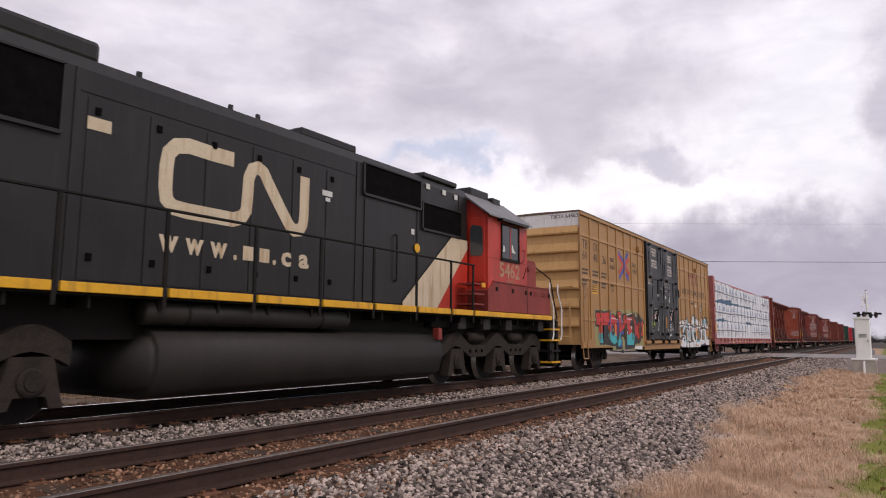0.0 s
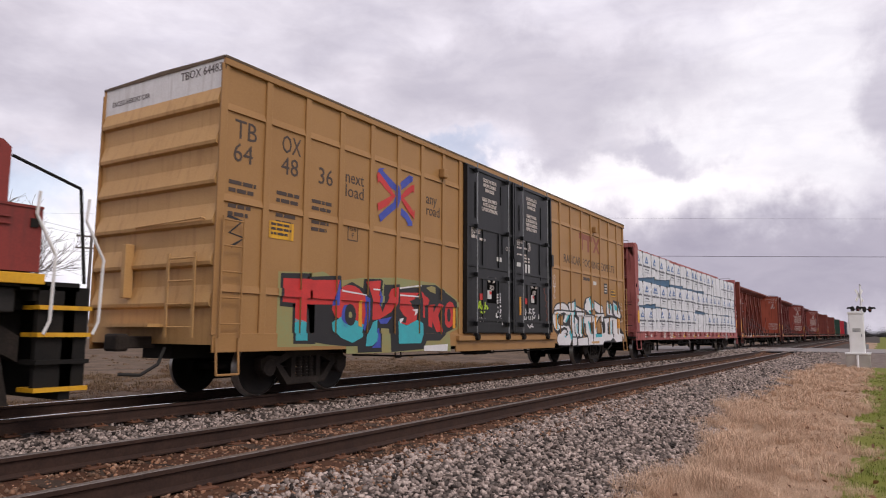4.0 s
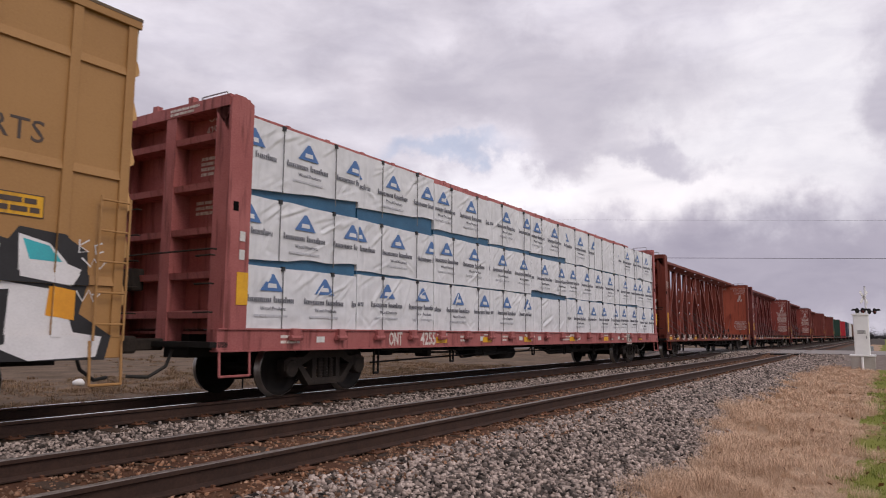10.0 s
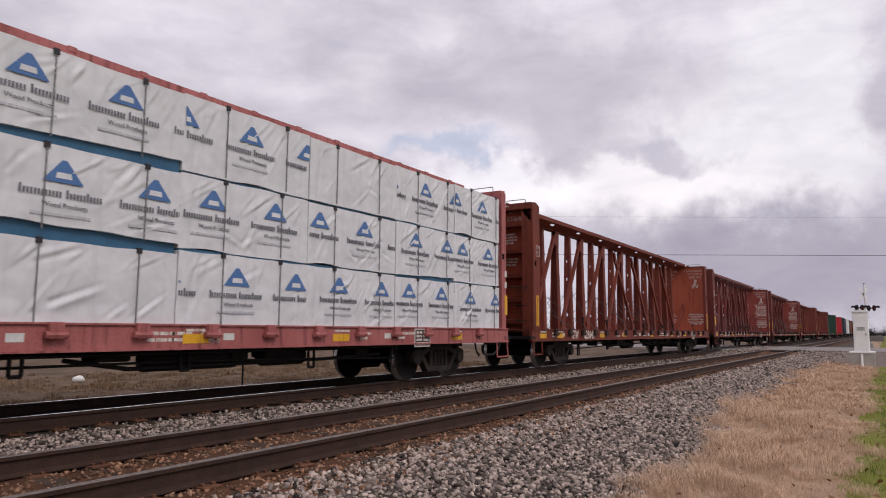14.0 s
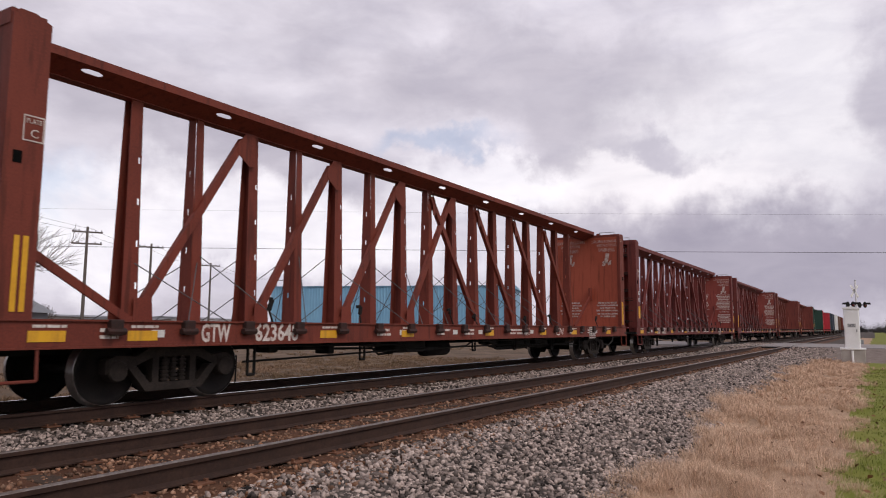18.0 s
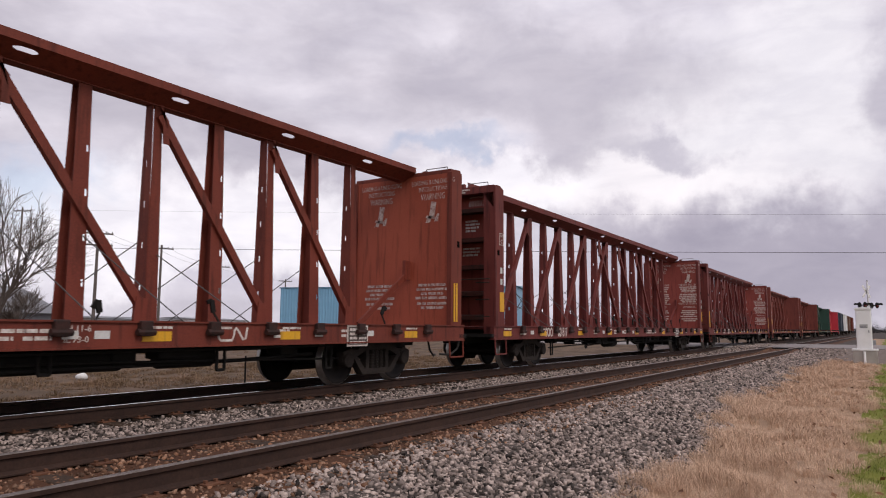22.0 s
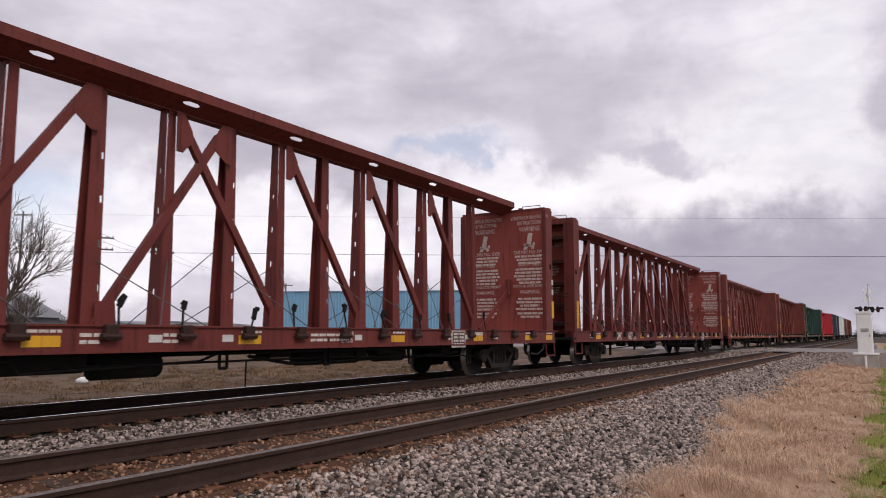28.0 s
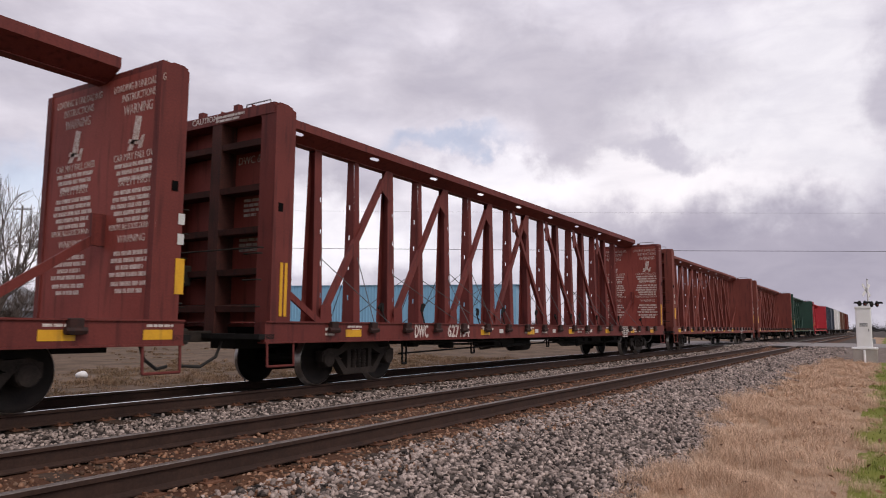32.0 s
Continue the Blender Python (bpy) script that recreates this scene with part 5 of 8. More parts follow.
    for x in (1.5, 4.5, 7.0, 9.86, 12.7, 15.2, 18.2):
        block(bm, x - 0.08, x + 0.08, -1.4, 1.4, 0.78, 0.96)
    part("underframe", bm, M_frameblack, car)
    part("brake_reservoir", tube(BM(), (8.6, -0.8, 0.66), (9.7, -0.8, 0.66), 0.17, 14), M_frameblack, car, smooth=True)
    grab(car, [(3.6, -1.2, 0.62), (5.2, -1.2, 0.56), (12.9, -1.2, 0.56), (15.2, -1.2, 0.66)], M_frameblack, 0.018, "brake_rod")
    for x in (5.0, 9.2, 12.4):
        grab(car, [(x, -1.2, 0.85), (x, -1.2, 0.54), (x + 0.2, -1.2, 0.54), (x + 0.2, -1.2, 0.85)], M_frameblack, 0.018, "rod_hanger")
    bogie(car, 2.45)
    bogie(car, L - 2.45)
    coupler(car, 0.1, -1)
    coupler(car, L - 0.1, 1)
    return car


BOX_W = 1.47
BOX_POSTS = [0.03, 0.95, 1.88, 2.80, 3.72, 4.62, 5.50, 6.38, 7.13, 12.50, 13.28, 14.18, 15.14, 16.05, 16.97, 17.90, 18.85, 19.60]


def box_cells(x0, x1):
    """The flat faces of a boxcar side, from panel to post, as x0, x1, z0, z1, depth."""
    out, edge_ = [], -1.0
    for p in BOX_POSTS:
        for a, b, post in ((edge_, p - 0.06, False), (p - 0.06, p + 0.07, True)):
            if a < x1 and b > x0:
                for z0, z1, d in ((0.0, 0.99 if post else 1.02, 0.03), (1.02, 1.605, 0.0), (1.605, 1.735, 0.032), (1.735, 2.945, 0.0), (2.945, 3.075, 0.032), (3.075, 4.325, 0.0), (4.325, 4.455, 0.032), (4.455, 5.2, 0.0)):
                    if post and z0 > 0.5:
                        d = 0.036
                    out.append((a, b, 0.99 if post and z0 == 1.02 else z0, z1, d))
        edge_ = p + 0.07
    return out


def cut_poly(pts, k, lim, keep):
    out = []
    for p, q in zip(pts, pts[1:] + pts[:1]):
        a, b = (p[k] - lim) * keep >= 0, (q[k] - lim) * keep >= 0
        if a:
            out.append(p)
        if a != b:
            f = (lim - p[k]) / (q[k] - p[k])
            out.append((p[0] + f * (q[0] - p[0]), p[1] + f * (q[1] - p[1])))
    return out


def paint(car, name, mat, pts, layer, label=""):
    """A film of paint that follows the posts and lips of the boxcar's side."""
    bm = BM()
    for tri in geometry.tessellate_polygon([[Vector((x, z, 0)) for x, z in pts]]):
        tri = [pts[k] for k in tri]
        for x0, x1, z0, z1, d in box_cells(min(p[0] for p in tri), max(p[0] for p in tri)):
            q = list(tri)
            for k, lim, keep in ((0, x0, 1), (0, x1, -1), (1, z0, 1), (1, z1, -1)):
                q = cut_poly(q, k, lim, keep) if q else q
            if len(q) > 2 and abs(sum(a[0] * b[1] - b[0] * a[1] for a, b in zip(q, q[1:] + q[:1]))) > 0.0002:
                y = -BOX_W - d - 0.003 - 0.0016 * layer
                bm.faces.new([bm.verts.new((u, y, v)) for u, v in q])
    ob = part(name, bm, mat, car, label)
    if name in ("sprayed_ground", "sprayed_rim"):
        ob["kind"] = "stuff"


def stroke(car, name, mat, line, w, layer):
    n, L_, R_ = len(line), [], []
    for i in range(n):
        a, b = Vector(line[max(i - 1, 0)]), Vector(line[min(i + 1, n - 1)])
        d = (b - a).normalized()
        L_.append((line[i][0] - d.y * w / 2, line[i][1] + d.x * w / 2))
        R_.append((line[i][0] + d.y * w / 2, line[i][1] - d.x * w / 2))
    for i in range(n - 1):
        paint(car, name, mat, [L_[i], L_[i + 1], R_[i + 1], R_[i]], layer)


def side_word(car, words, size, x, z, width):
    """A word across the side, stepped where it runs over a post."""
    for x0, x1, z0, z1, d in box_cells(x, x + width):
        if not z0 < z + 0.1 < z1:
            continue
        ob = lettering(words, size, x, -BOX_W - d - 0.002, z, M_letter, car, width=width)
        bm = BM()
        bm.from_mesh(ob.data)
        for lim, keep in ((x0, 1), (x1, -1)):
            bmesh.ops.bisect_plane(bm, geom=bm.verts[:] + bm.edges[:] + bm.faces[:], plane_co=(lim, 0, 0), plane_no=(-keep, 0, 0), clear_outer=True)
        bm.to_mesh(ob.data)
        bm.free()
        if not ob.data.polygons:
            bpy.data.objects.remove(ob)


def make_emblem(car):
    # arrows: blue and red strokes that meet
    stroke(car, "emblem", M_gblue, [(3.97, 4.17), (4.15, 4.08), (4.43, 3.96)], 0.155, 1)
    stroke(car, "emblem", M_gblue, [(4.43, 3.96), (4.58, 3.91), (4.61, 3.75), (4.52, 3.57), (4.28, 3.42), (4.01, 3.23)], 0.145, 2)
    stroke(car, "emblem", M_gred, [(3.92, 4.08), (4.22, 3.9), (4.46, 3.75), (4.24, 3.59), (3.95, 3.45)], 0.14, 3)
    stroke(car, "emblem", M_gblue, [(4.68, 3.97), (4.89, 4.1), (5.08, 4.23)], 0.15, 4)
    stroke(car, "emblem", M_gblue, [(4.72, 3.48), (4.93, 3.4), (5.07, 3.27)], 0.15, 5)
    stroke(car, "emblem", M_gred, [(5.16, 4.04), (4.93, 3.9), (4.75, 3.76), (4.95, 3.62), (5.16, 3.48)], 0.13, 6)
    paint(car, "emblem", M_gblue, [(3.91, 4.12), (3.94, 4.2), (4.16, 4.26)], 7)
    paint(car, "emblem", M_gblue, [(3.97, 3.3), (4.02, 3.16), (4.17, 3.28)], 8)
    paint(car, "emblem", M_gblue, [(4.98, 4.26), (5.15, 4.27), (5.12, 4.14)], 9)
    paint(car, "emblem", M_gblue, [(4.94, 3.21), (5.14, 3.23), (5.13, 3.34)], 10)
    paint(car, "emblem", M_gred, [(3.88, 4.11), (3.99, 4.04), (3.91, 3.89)], 11)
    paint(car, "emblem", M_gred, [(3.92, 3.53), (4.02, 3.48), (3.93, 3.36)], 12)
    paint(car, "emblem", M_gred, [(5.19, 4.13), (5.08, 4.0), (5.19, 3.92)], 13)
    paint(car, "emblem", M_gred, [(5.22, 3.58), (5.09, 3.47), (5.2, 3.36)], 14)


def make_graffiti(car, ys):
    paint(car, "sprayed_ground", M_gpale, [(1.30, 0.8), (2.1, 0.8), (2.1, 2.05), (1.30, 2.0)], 0)
    paint(car, "sprayed_rim", M_gblack, [(1.36, 1.45), (2.05, 1.42), (2.05, 2.02), (1.36, 1.98)], 1)
    paint(car, "sprayed_fill", M_gred, [(1.42, 1.52), (2.1, 1.50), (2.1, 1.93), (1.42, 1.90)], 2)
    paint(car, "sprayed_rim", M_gblack, [(1.66, 0.85), (2.2, 0.84), (2.2, 1.5), (1.66, 1.5)], 1)
    paint(car, "sprayed_fill", M_gred, [(1.72, 1.2), (2.0, 1.2), (2.0, 1.6), (1.72, 1.6)], 2)
    paint(car, "sprayed_fill", M_cyan, [(1.72, 0.90), (2.0, 0.90), (2.0, 1.2), (1.72, 1.26)], 2)
    # first panel: red and blue-green letters on a dark ground with pale green edges
    paint(car, "sprayed_ground", M_gpale, [(1.98, 2.01), (2.39, 2.08), (2.83, 1.95), (3.56, 2.05), (4.6, 2.12), (6.05, 2.1), (7.04, 1.78), (7.12, 1.14), (6.67, 1.02), (6.72, 0.63), (5.58, 0.66), (4.13, 0.65), (3.04, 0.66), (3.03, 0.79), (2.07, 0.81)], 0)
    paint(car, "sprayed_rim", M_gblack, [(2.0, 1.96), (2.84, 2.04), (2.86, 1.82), (3.19, 1.95), (3.53, 1.85), (3.56, 2.03), (4.11, 2.06), (4.23, 1.96), (4.69, 1.99), (4.73, 1.93), (5.42, 1.97), (5.51, 2.03), (6.1, 2.06), (6.52, 1.92), (6.97, 1.77), (7.02, 1.16), (6.57, 1.04), (6.26, 0.87), (5.72, 0.87), (5.6, 0.7), (4.43, 0.66), (4.38, 1.11), (4.12, 1.12), (4.11, 0.67), (3.37, 0.67), (3.36, 0.79), (3.04, 0.79), (2.48, 0.83), (2.09, 0.88)], 1)
    paint(car, "sprayed_fill", M_gred, [(2.03, 1.91), (2.8, 1.96), (2.68, 1.52), (2.06, 1.5)], 2)
    paint(car, "sprayed_fill", M_gblue, [(2.81, 1.95), (2.83, 1.95), (2.81, 1.51), (2.65, 1.5)], 3)
    paint(car, "sprayed_fill", M_gred, [(2.66, 1.43), (2.65, 1.55), (2.69, 1.67), (2.8, 1.77), (2.93, 1.85), (3.09, 1.89), (3.27, 1.88), (3.42, 1.83), (3.55, 1.73), (3.63, 1.61), (3.63, 1.47)], 2)
    paint(car, "sprayed_fill", M_gred, [(2.64, 1.45), (3.66, 1.5), (3.57, 1.16), (2.75, 1.29)], 2)
    paint(car, "sprayed_fill", M_cyan, [(2.65, 1.2), (2.85, 1.31), (3.04, 1.18), (3.33, 1.26), (3.57, 1.18), (3.5, 0.95), (3.21, 0.85), (2.88, 0.94), (2.68, 1.07)], 3)
    paint(car, "sprayed_fill", M_gblue, [(3.16, 1.33), (3.15, 1.2), (3.08, 1.12), (3.01, 1.12), (2.95, 1.2), (2.91, 1.32), (2.93, 1.44), (2.98, 1.52), (3.06, 1.53), (3.12, 1.45)], 3)
    paint(car, "sprayed_fill", M_gblack, [(3.33, 1.36), (3.31, 1.25), (3.26, 1.18), (3.18, 1.15), (3.09, 1.18), (3.02, 1.25), (3.0, 1.35), (3.01, 1.44), (3.06, 1.52), (3.15, 1.55), (3.23, 1.53), (3.3, 1.46)], 4)
    paint(car, "sprayed_fill", M_gpale, [(3.21, 1.35), (3.2, 1.31), (3.17, 1.29), (3.12, 1.31), (3.11, 1.35), (3.12, 1.39), (3.16, 1.41), (3.2, 1.39)], 5)
    paint(car, "sprayed_fill", M_gblue, [(3.55, 1.72), (3.7, 1.67), (3.71, 1.32), (3.61, 1.07), (3.55, 1.1), (3.62, 1.4)], 4)
    paint(car, "sprayed_fill", M_gred, [(3.62, 1.98), (4.09, 2.03), (4.02, 1.65), (4.15, 1.42), (4.43, 1.88), (4.65, 1.94), (4.63, 1.61), (4.45, 1.44), (4.06, 1.29), (3.78, 1.26), (3.82, 1.6)], 3)
    paint(car, "sprayed_fill", M_gblue, [(4.07, 1.85), (4.13, 1.77), (4.09, 1.52), (4.02, 1.62)], 4)
    paint(car, "sprayed_fill", M_cyan, [(3.63, 0.98), (3.8, 1.21), (3.99, 1.28), (3.98, 0.89), (3.81, 0.79), (3.6, 0.78)], 4)
    paint(car, "sprayed_fill", M_gblue, [(4.0, 1.11), (4.05, 1.13), (4.07, 0.75), (3.78, 0.75), (3.95, 0.86)], 4)
    paint(car, "sprayed_fill", M_gblue, [(4.02, 1.28), (4.46, 1.34), (4.31, 1.21), (4.1, 1.2)], 3)
    paint(car, "sprayed_fill", M_gpale, [(4.13, 1.84), (4.18, 1.87), (4.17, 1.65), (4.11, 1.49), (4.1, 1.64)], 5)
    paint(car, "sprayed_fill", M_gpale, [(4.15, 2.01), (4.2, 2.04), (4.18, 1.87), (4.12, 1.87)], 5)
    paint(car, "sprayed_fill", M_gred, [(4.71, 1.83), (5.45, 1.86), (5.26, 1.73), (5.04, 1.67), (5.37, 1.44), (5.35, 1.23), (4.99, 1.19), (4.71, 1.24), (4.94, 1.34), (4.7, 1.53)], 3)
    paint(car, "sprayed_fill", M_gblack, [(4.7, 1.43), (5.0, 1.34), (4.95, 1.22), (4.8, 1.25), (4.69, 1.35)], 4)
    paint(car, "sprayed_fill", M_cyan, [(4.64, 1.26), (4.99, 1.18), (5.37, 1.3), (5.55, 1.23), (5.59, 1.02), (5.49, 0.82), (4.68, 0.82)], 4)
    paint(car, "sprayed_fill", M_gred, [(5.47, 1.89), (5.81, 1.76), (5.75, 1.62), (5.67, 1.62), (5.67, 1.34), (5.55, 1.37), (5.55, 1.69)], 3)
    paint(car, "sprayed_fill", M_gred, [(5.8, 1.62), (6.01, 1.64), (6.02, 1.46), (6.19, 1.67), (6.38, 1.64), (6.21, 1.41), (6.37, 1.06), (6.15, 1.05), (5.98, 1.27), (5.96, 1.14), (5.82, 1.18)], 3)
    paint(car, "sprayed_fill", M_gred, [(6.92, 1.44), (6.89, 1.29), (6.8, 1.19), (6.68, 1.14), (6.56, 1.18), (6.47, 1.29), (6.42, 1.43), (6.44, 1.57), (6.53, 1.68), (6.65, 1.73), (6.78, 1.7), (6.87, 1.59)], 3)
    paint(car, "sprayed_fill", M_gblack, [(6.75, 1.43), (6.73, 1.32), (6.67, 1.27), (6.61, 1.31), (6.58, 1.42), (6.6, 1.53), (6.66, 1.58), (6.72, 1.54)], 4)
    paint(car, "sprayed_fill", M_gpale, [(5.92, 2.03), (6.08, 2.01), (6.1, 1.87), (5.88, 1.9), (5.71, 1.98)], 5)
    stroke(car, "sprayed_line", M_gwhite, [(2.86, 1.78), (3.6, 1.73)], 0.03, 6)
    stroke(car, "sprayed_line", M_gwhite, [(4.67, 1.91), (5.47, 2.01)], 0.03, 6)
    stroke(car, "sprayed_line", M_gwhite, [(4.72, 1.78), (5.43, 1.78)], 0.03, 6)
    stroke(car, "sprayed_line", M_gwhite, [(3.84, 1.85), (4.06, 1.85)], 0.03, 6)
    paint(car, "sprayed_fill", M_gwhite, [(5.6, 0.77), (6.58, 0.79), (6.56, 0.64), (5.61, 0.66)], 5)
    paint(car, "reflective_bar", M_gorange, [(3.4, 1.63), (3.49, 1.61), (3.51, 1.14), (3.4, 1.15)], 6)
    paint(car, "reflective_bar", M_gorange, [(6.84, 1.61), (6.95, 1.6), (6.95, 1.14), (6.83, 1.13)], 6)
    paint(car, "sprayed_fill", M_gwhite, [(5.18, 1.5), (5.4, 1.53), (5.39, 1.45), (5.28, 1.38), (5.3, 1.47)], 6)
    paint(car, "sprayed_fill", M_gwhite, [(4.71, 1.3), (4.88, 1.33), (4.84, 1.27), (4.76, 1.21)], 6)
    # second panel: white letters with dark rims and blue-green lights
    paint(car, "sprayed_rim", M_gblack, [(12.64, 1.67), (12.76, 1.79), (12.86, 1.87), (13.02, 1.93), (13.30, 1.97), (13.60, 1.98), (13.82, 1.90), (14.03, 1.75), (14.10, 1.64), (14.01, 1.48), (14.06, 1.31), (14.19, 1.14), (14.22, 0.96), (14.15, 0.80), (13.99, 0.65), (13.05, 0.66), (12.89, 0.79), (12.87, 0.90), (12.96, 1.01), (12.93, 1.04), (12.78, 1.12), (12.69, 1.27), (12.65, 1.45)], 0)
    paint(car, "sprayed_rim", M_gblack, [(13.84, 1.91), (13.93, 1.99), (14.44, 2.06), (14.48, 2.13), (14.55, 2.13), (14.60, 1.92), (15.28, 1.82), (15.33, 1.68), (15.22, 1.48), (15.12, 1.26), (15.12, 0.95), (15.16, 0.83), (15.58, 0.86), (15.57, 0.64), (14.14, 0.64), (14.12, 1.24), (14.00, 1.52)], 0)
    paint(car, "sprayed_rim", M_gblack, [(15.24, 1.94), (15.48, 2.18), (15.97, 2.27), (16.04, 2.06), (16.23, 2.00), (16.19, 1.83), (16.03, 1.77), (16.00, 1.67), (16.22, 1.63), (16.27, 1.66), (16.20, 1.29), (16.16, 1.02), (16.09, 0.65), (15.51, 0.64), (15.49, 0.92), (15.26, 0.92), (15.08, 1.05), (15.12, 1.32), (15.26, 1.58), (15.43, 1.68), (15.30, 1.82)], 0)
    paint(car, "sprayed_rim", M_gblack, [(16.27, 2.16), (17.22, 1.96), (17.26, 1.66), (17.19, 1.31), (17.27, 0.84), (17.05, 0.63), (16.10, 0.64), (16.10, 1.02), (16.17, 1.33), (16.25, 1.63), (16.42, 1.76), (16.26, 1.85)], 0)
    paint(car, "sprayed_fill", M_gwhite, [(12.69, 1.58), (12.78, 1.75), (12.99, 1.88), (13.31, 1.94), (13.60, 1.93), (13.84, 1.86), (14.02, 1.70), (14.04, 1.64), (13.93, 1.51), (13.75, 1.38), (13.57, 1.33), (13.48, 1.39), (13.51, 1.49), (13.61, 1.58), (13.62, 1.64), (13.48, 1.64), (13.30, 1.61), (13.14, 1.55), (13.05, 1.46), (13.04, 1.38), (13.13, 1.28), (13.30, 1.25), (13.64, 1.28), (13.91, 1.26), (14.07, 1.15), (14.14, 1.03), (14.14, 0.92), (14.07, 0.82), (13.95, 0.68), (13.05, 0.69), (12.92, 0.81), (12.92, 0.89), (13.05, 1.03), (13.24, 1.12), (13.37, 1.18), (13.30, 1.20), (13.04, 1.11), (12.85, 1.16), (12.74, 1.27), (12.68, 1.42)], 1)
    paint(car, "bare_paint", M_box, [(13.08, 1.46), (13.17, 1.53), (13.34, 1.59), (13.40, 1.55), (13.37, 1.39), (13.43, 1.30), (13.30, 1.27), (13.15, 1.31), (13.08, 1.38)], 2)
    stroke(car, "sprayed_line", M_gblack, [(12.68, 1.68), (13.00, 1.72), (13.34, 1.73), (13.69, 1.72), (14.03, 1.72)], 0.050, 2)
    stroke(car, "sprayed_line", M_gblack, [(13.05, 1.42), (13.09, 1.50), (13.24, 1.58), (13.44, 1.62), (13.59, 1.60), (13.55, 1.52), (13.45, 1.45), (13.45, 1.37), (13.57, 1.31), (13.81, 1.29)], 0.100, 2)
    stroke(car, "sprayed_line", M_gblack, [(13.05, 1.03), (13.31, 1.14), (13.58, 1.19), (13.76, 1.15), (13.82, 1.08), (13.74, 1.01), (13.59, 0.99)], 0.080, 2)
    paint(car, "sprayed_fill", M_cyan, [(12.97, 1.65), (13.08, 1.63), (13.03, 1.47), (13.02, 1.31), (13.12, 1.17), (13.03, 1.14), (12.98, 1.34)], 2)
    paint(car, "sprayed_fill", M_cyan, [(13.64, 1.39), (13.79, 1.51), (14.01, 1.68), (14.05, 1.63), (13.89, 1.47), (13.75, 1.37)], 2)
    paint(car, "sprayed_fill", M_cyan, [(14.00, 1.11), (14.08, 1.14), (14.15, 1.01), (14.14, 0.87), (14.02, 0.83), (13.96, 0.99)], 2)
    paint(car, "sprayed_fill", M_cyan, [(13.51, 0.97), (13.67, 0.96), (13.64, 0.91), (13.50, 0.91)], 2)
    paint(car, "reflective_bar", M_gorange, [(12.87, 1.64), (12.98, 1.65), (12.98, 1.16), (12.88, 1.16)], 3)
    paint(car, "sprayed_fill", M_gwhite, [(13.92, 1.94), (14.48, 2.02), (14.53, 1.98), (14.54, 1.80), (14.41, 1.76), (14.42, 1.25), (14.46, 0.94), (14.22, 0.94), (14.16, 1.14), (14.06, 1.34), (14.09, 1.59), (14.02, 1.77)], 1)
    paint(car, "sprayed_fill", M_gwhite, [(14.55, 1.87), (15.25, 1.76), (15.23, 1.64), (15.07, 1.51), (15.01, 0.94), (14.81, 0.93), (14.82, 1.26), (14.84, 1.54), (14.57, 1.62)], 1)
    paint(car, "sprayed_fill", M_gwhite, [(14.47, 1.54), (14.70, 1.46), (14.72, 0.96), (14.58, 0.93), (14.50, 1.10)], 1)
    paint(car, "sprayed_fill", M_gwhite, [(14.19, 0.90), (14.55, 0.90), (14.53, 0.67), (14.17, 0.66)], 1)
    paint(car, "sprayed_fill", M_gwhite, [(14.65, 0.87), (15.11, 0.89), (15.53, 0.91), (15.56, 0.66), (14.67, 0.66)], 1)
    stroke(car, "sprayed_line", M_gblack, [(14.03, 1.71), (14.56, 1.72), (15.26, 1.72)], 0.050, 2)
    stroke(car, "sprayed_line", M_gblack, [(14.41, 1.76), (14.44, 1.39), (14.46, 0.96)], 0.050, 2)
    paint(car, "sprayed_fill", M_cyan, [(14.44, 2.01), (14.53, 2.02), (14.54, 1.80), (14.44, 1.77)], 2)
    paint(car, "sprayed_fill", M_cyan, [(14.29, 1.74), (14.39, 1.76), (14.40, 1.35), (14.33, 1.38)], 2)
    paint(car, "sprayed_fill", M_cyan, [(15.01, 0.95), (15.06, 0.98), (15.16, 1.48), (15.08, 1.54), (15.03, 1.26)], 2)
    paint(car, "sprayed_fill", M_cyan, [(14.59, 1.32), (14.67, 1.36), (14.70, 1.03), (14.63, 1.04)], 2)
    paint(car, "sprayed_fill", M_gwhite, [(15.53, 2.15), (15.85, 2.22), (15.97, 2.16), (16.00, 2.04), (16.17, 1.98), (16.13, 1.85), (15.92, 1.80), (15.87, 1.69), (15.67, 1.68), (15.56, 1.79), (15.38, 1.80), (15.39, 1.97), (15.51, 2.02)], 1)
    paint(car, "sprayed_fill", M_gwhite, [(15.31, 1.63), (16.18, 1.61), (16.16, 1.50), (16.05, 1.40), (15.79, 1.39), (15.87, 1.20), (16.03, 1.03), (16.07, 0.67), (15.59, 0.67), (15.51, 0.95), (15.45, 1.35), (15.27, 1.38), (15.29, 1.54)], 1)
    paint(car, "bare_paint", M_box, [(15.18, 1.22), (15.37, 1.24), (15.43, 0.97), (15.21, 0.97)], 1)
    stroke(car, "sprayed_line", M_gblack, [(15.16, 1.26), (15.19, 1.03), (15.27, 0.95), (15.51, 0.96), (15.58, 0.86), (15.57, 0.67)], 0.060, 3)
    paint(car, "sprayed_fill", M_cyan, [(15.77, 2.18), (15.92, 2.20), (15.99, 2.04), (16.18, 1.98), (16.14, 1.86), (15.98, 1.87), (15.89, 2.04)], 2)
    paint(car, "sprayed_fill", M_cyan, [(15.73, 1.78), (15.92, 1.80), (15.89, 1.68), (15.76, 1.67)], 2)
    paint(car, "sprayed_fill", M_cyan, [(15.66, 1.42), (15.77, 1.44), (15.96, 1.07), (15.95, 0.95), (15.80, 1.16)], 2)
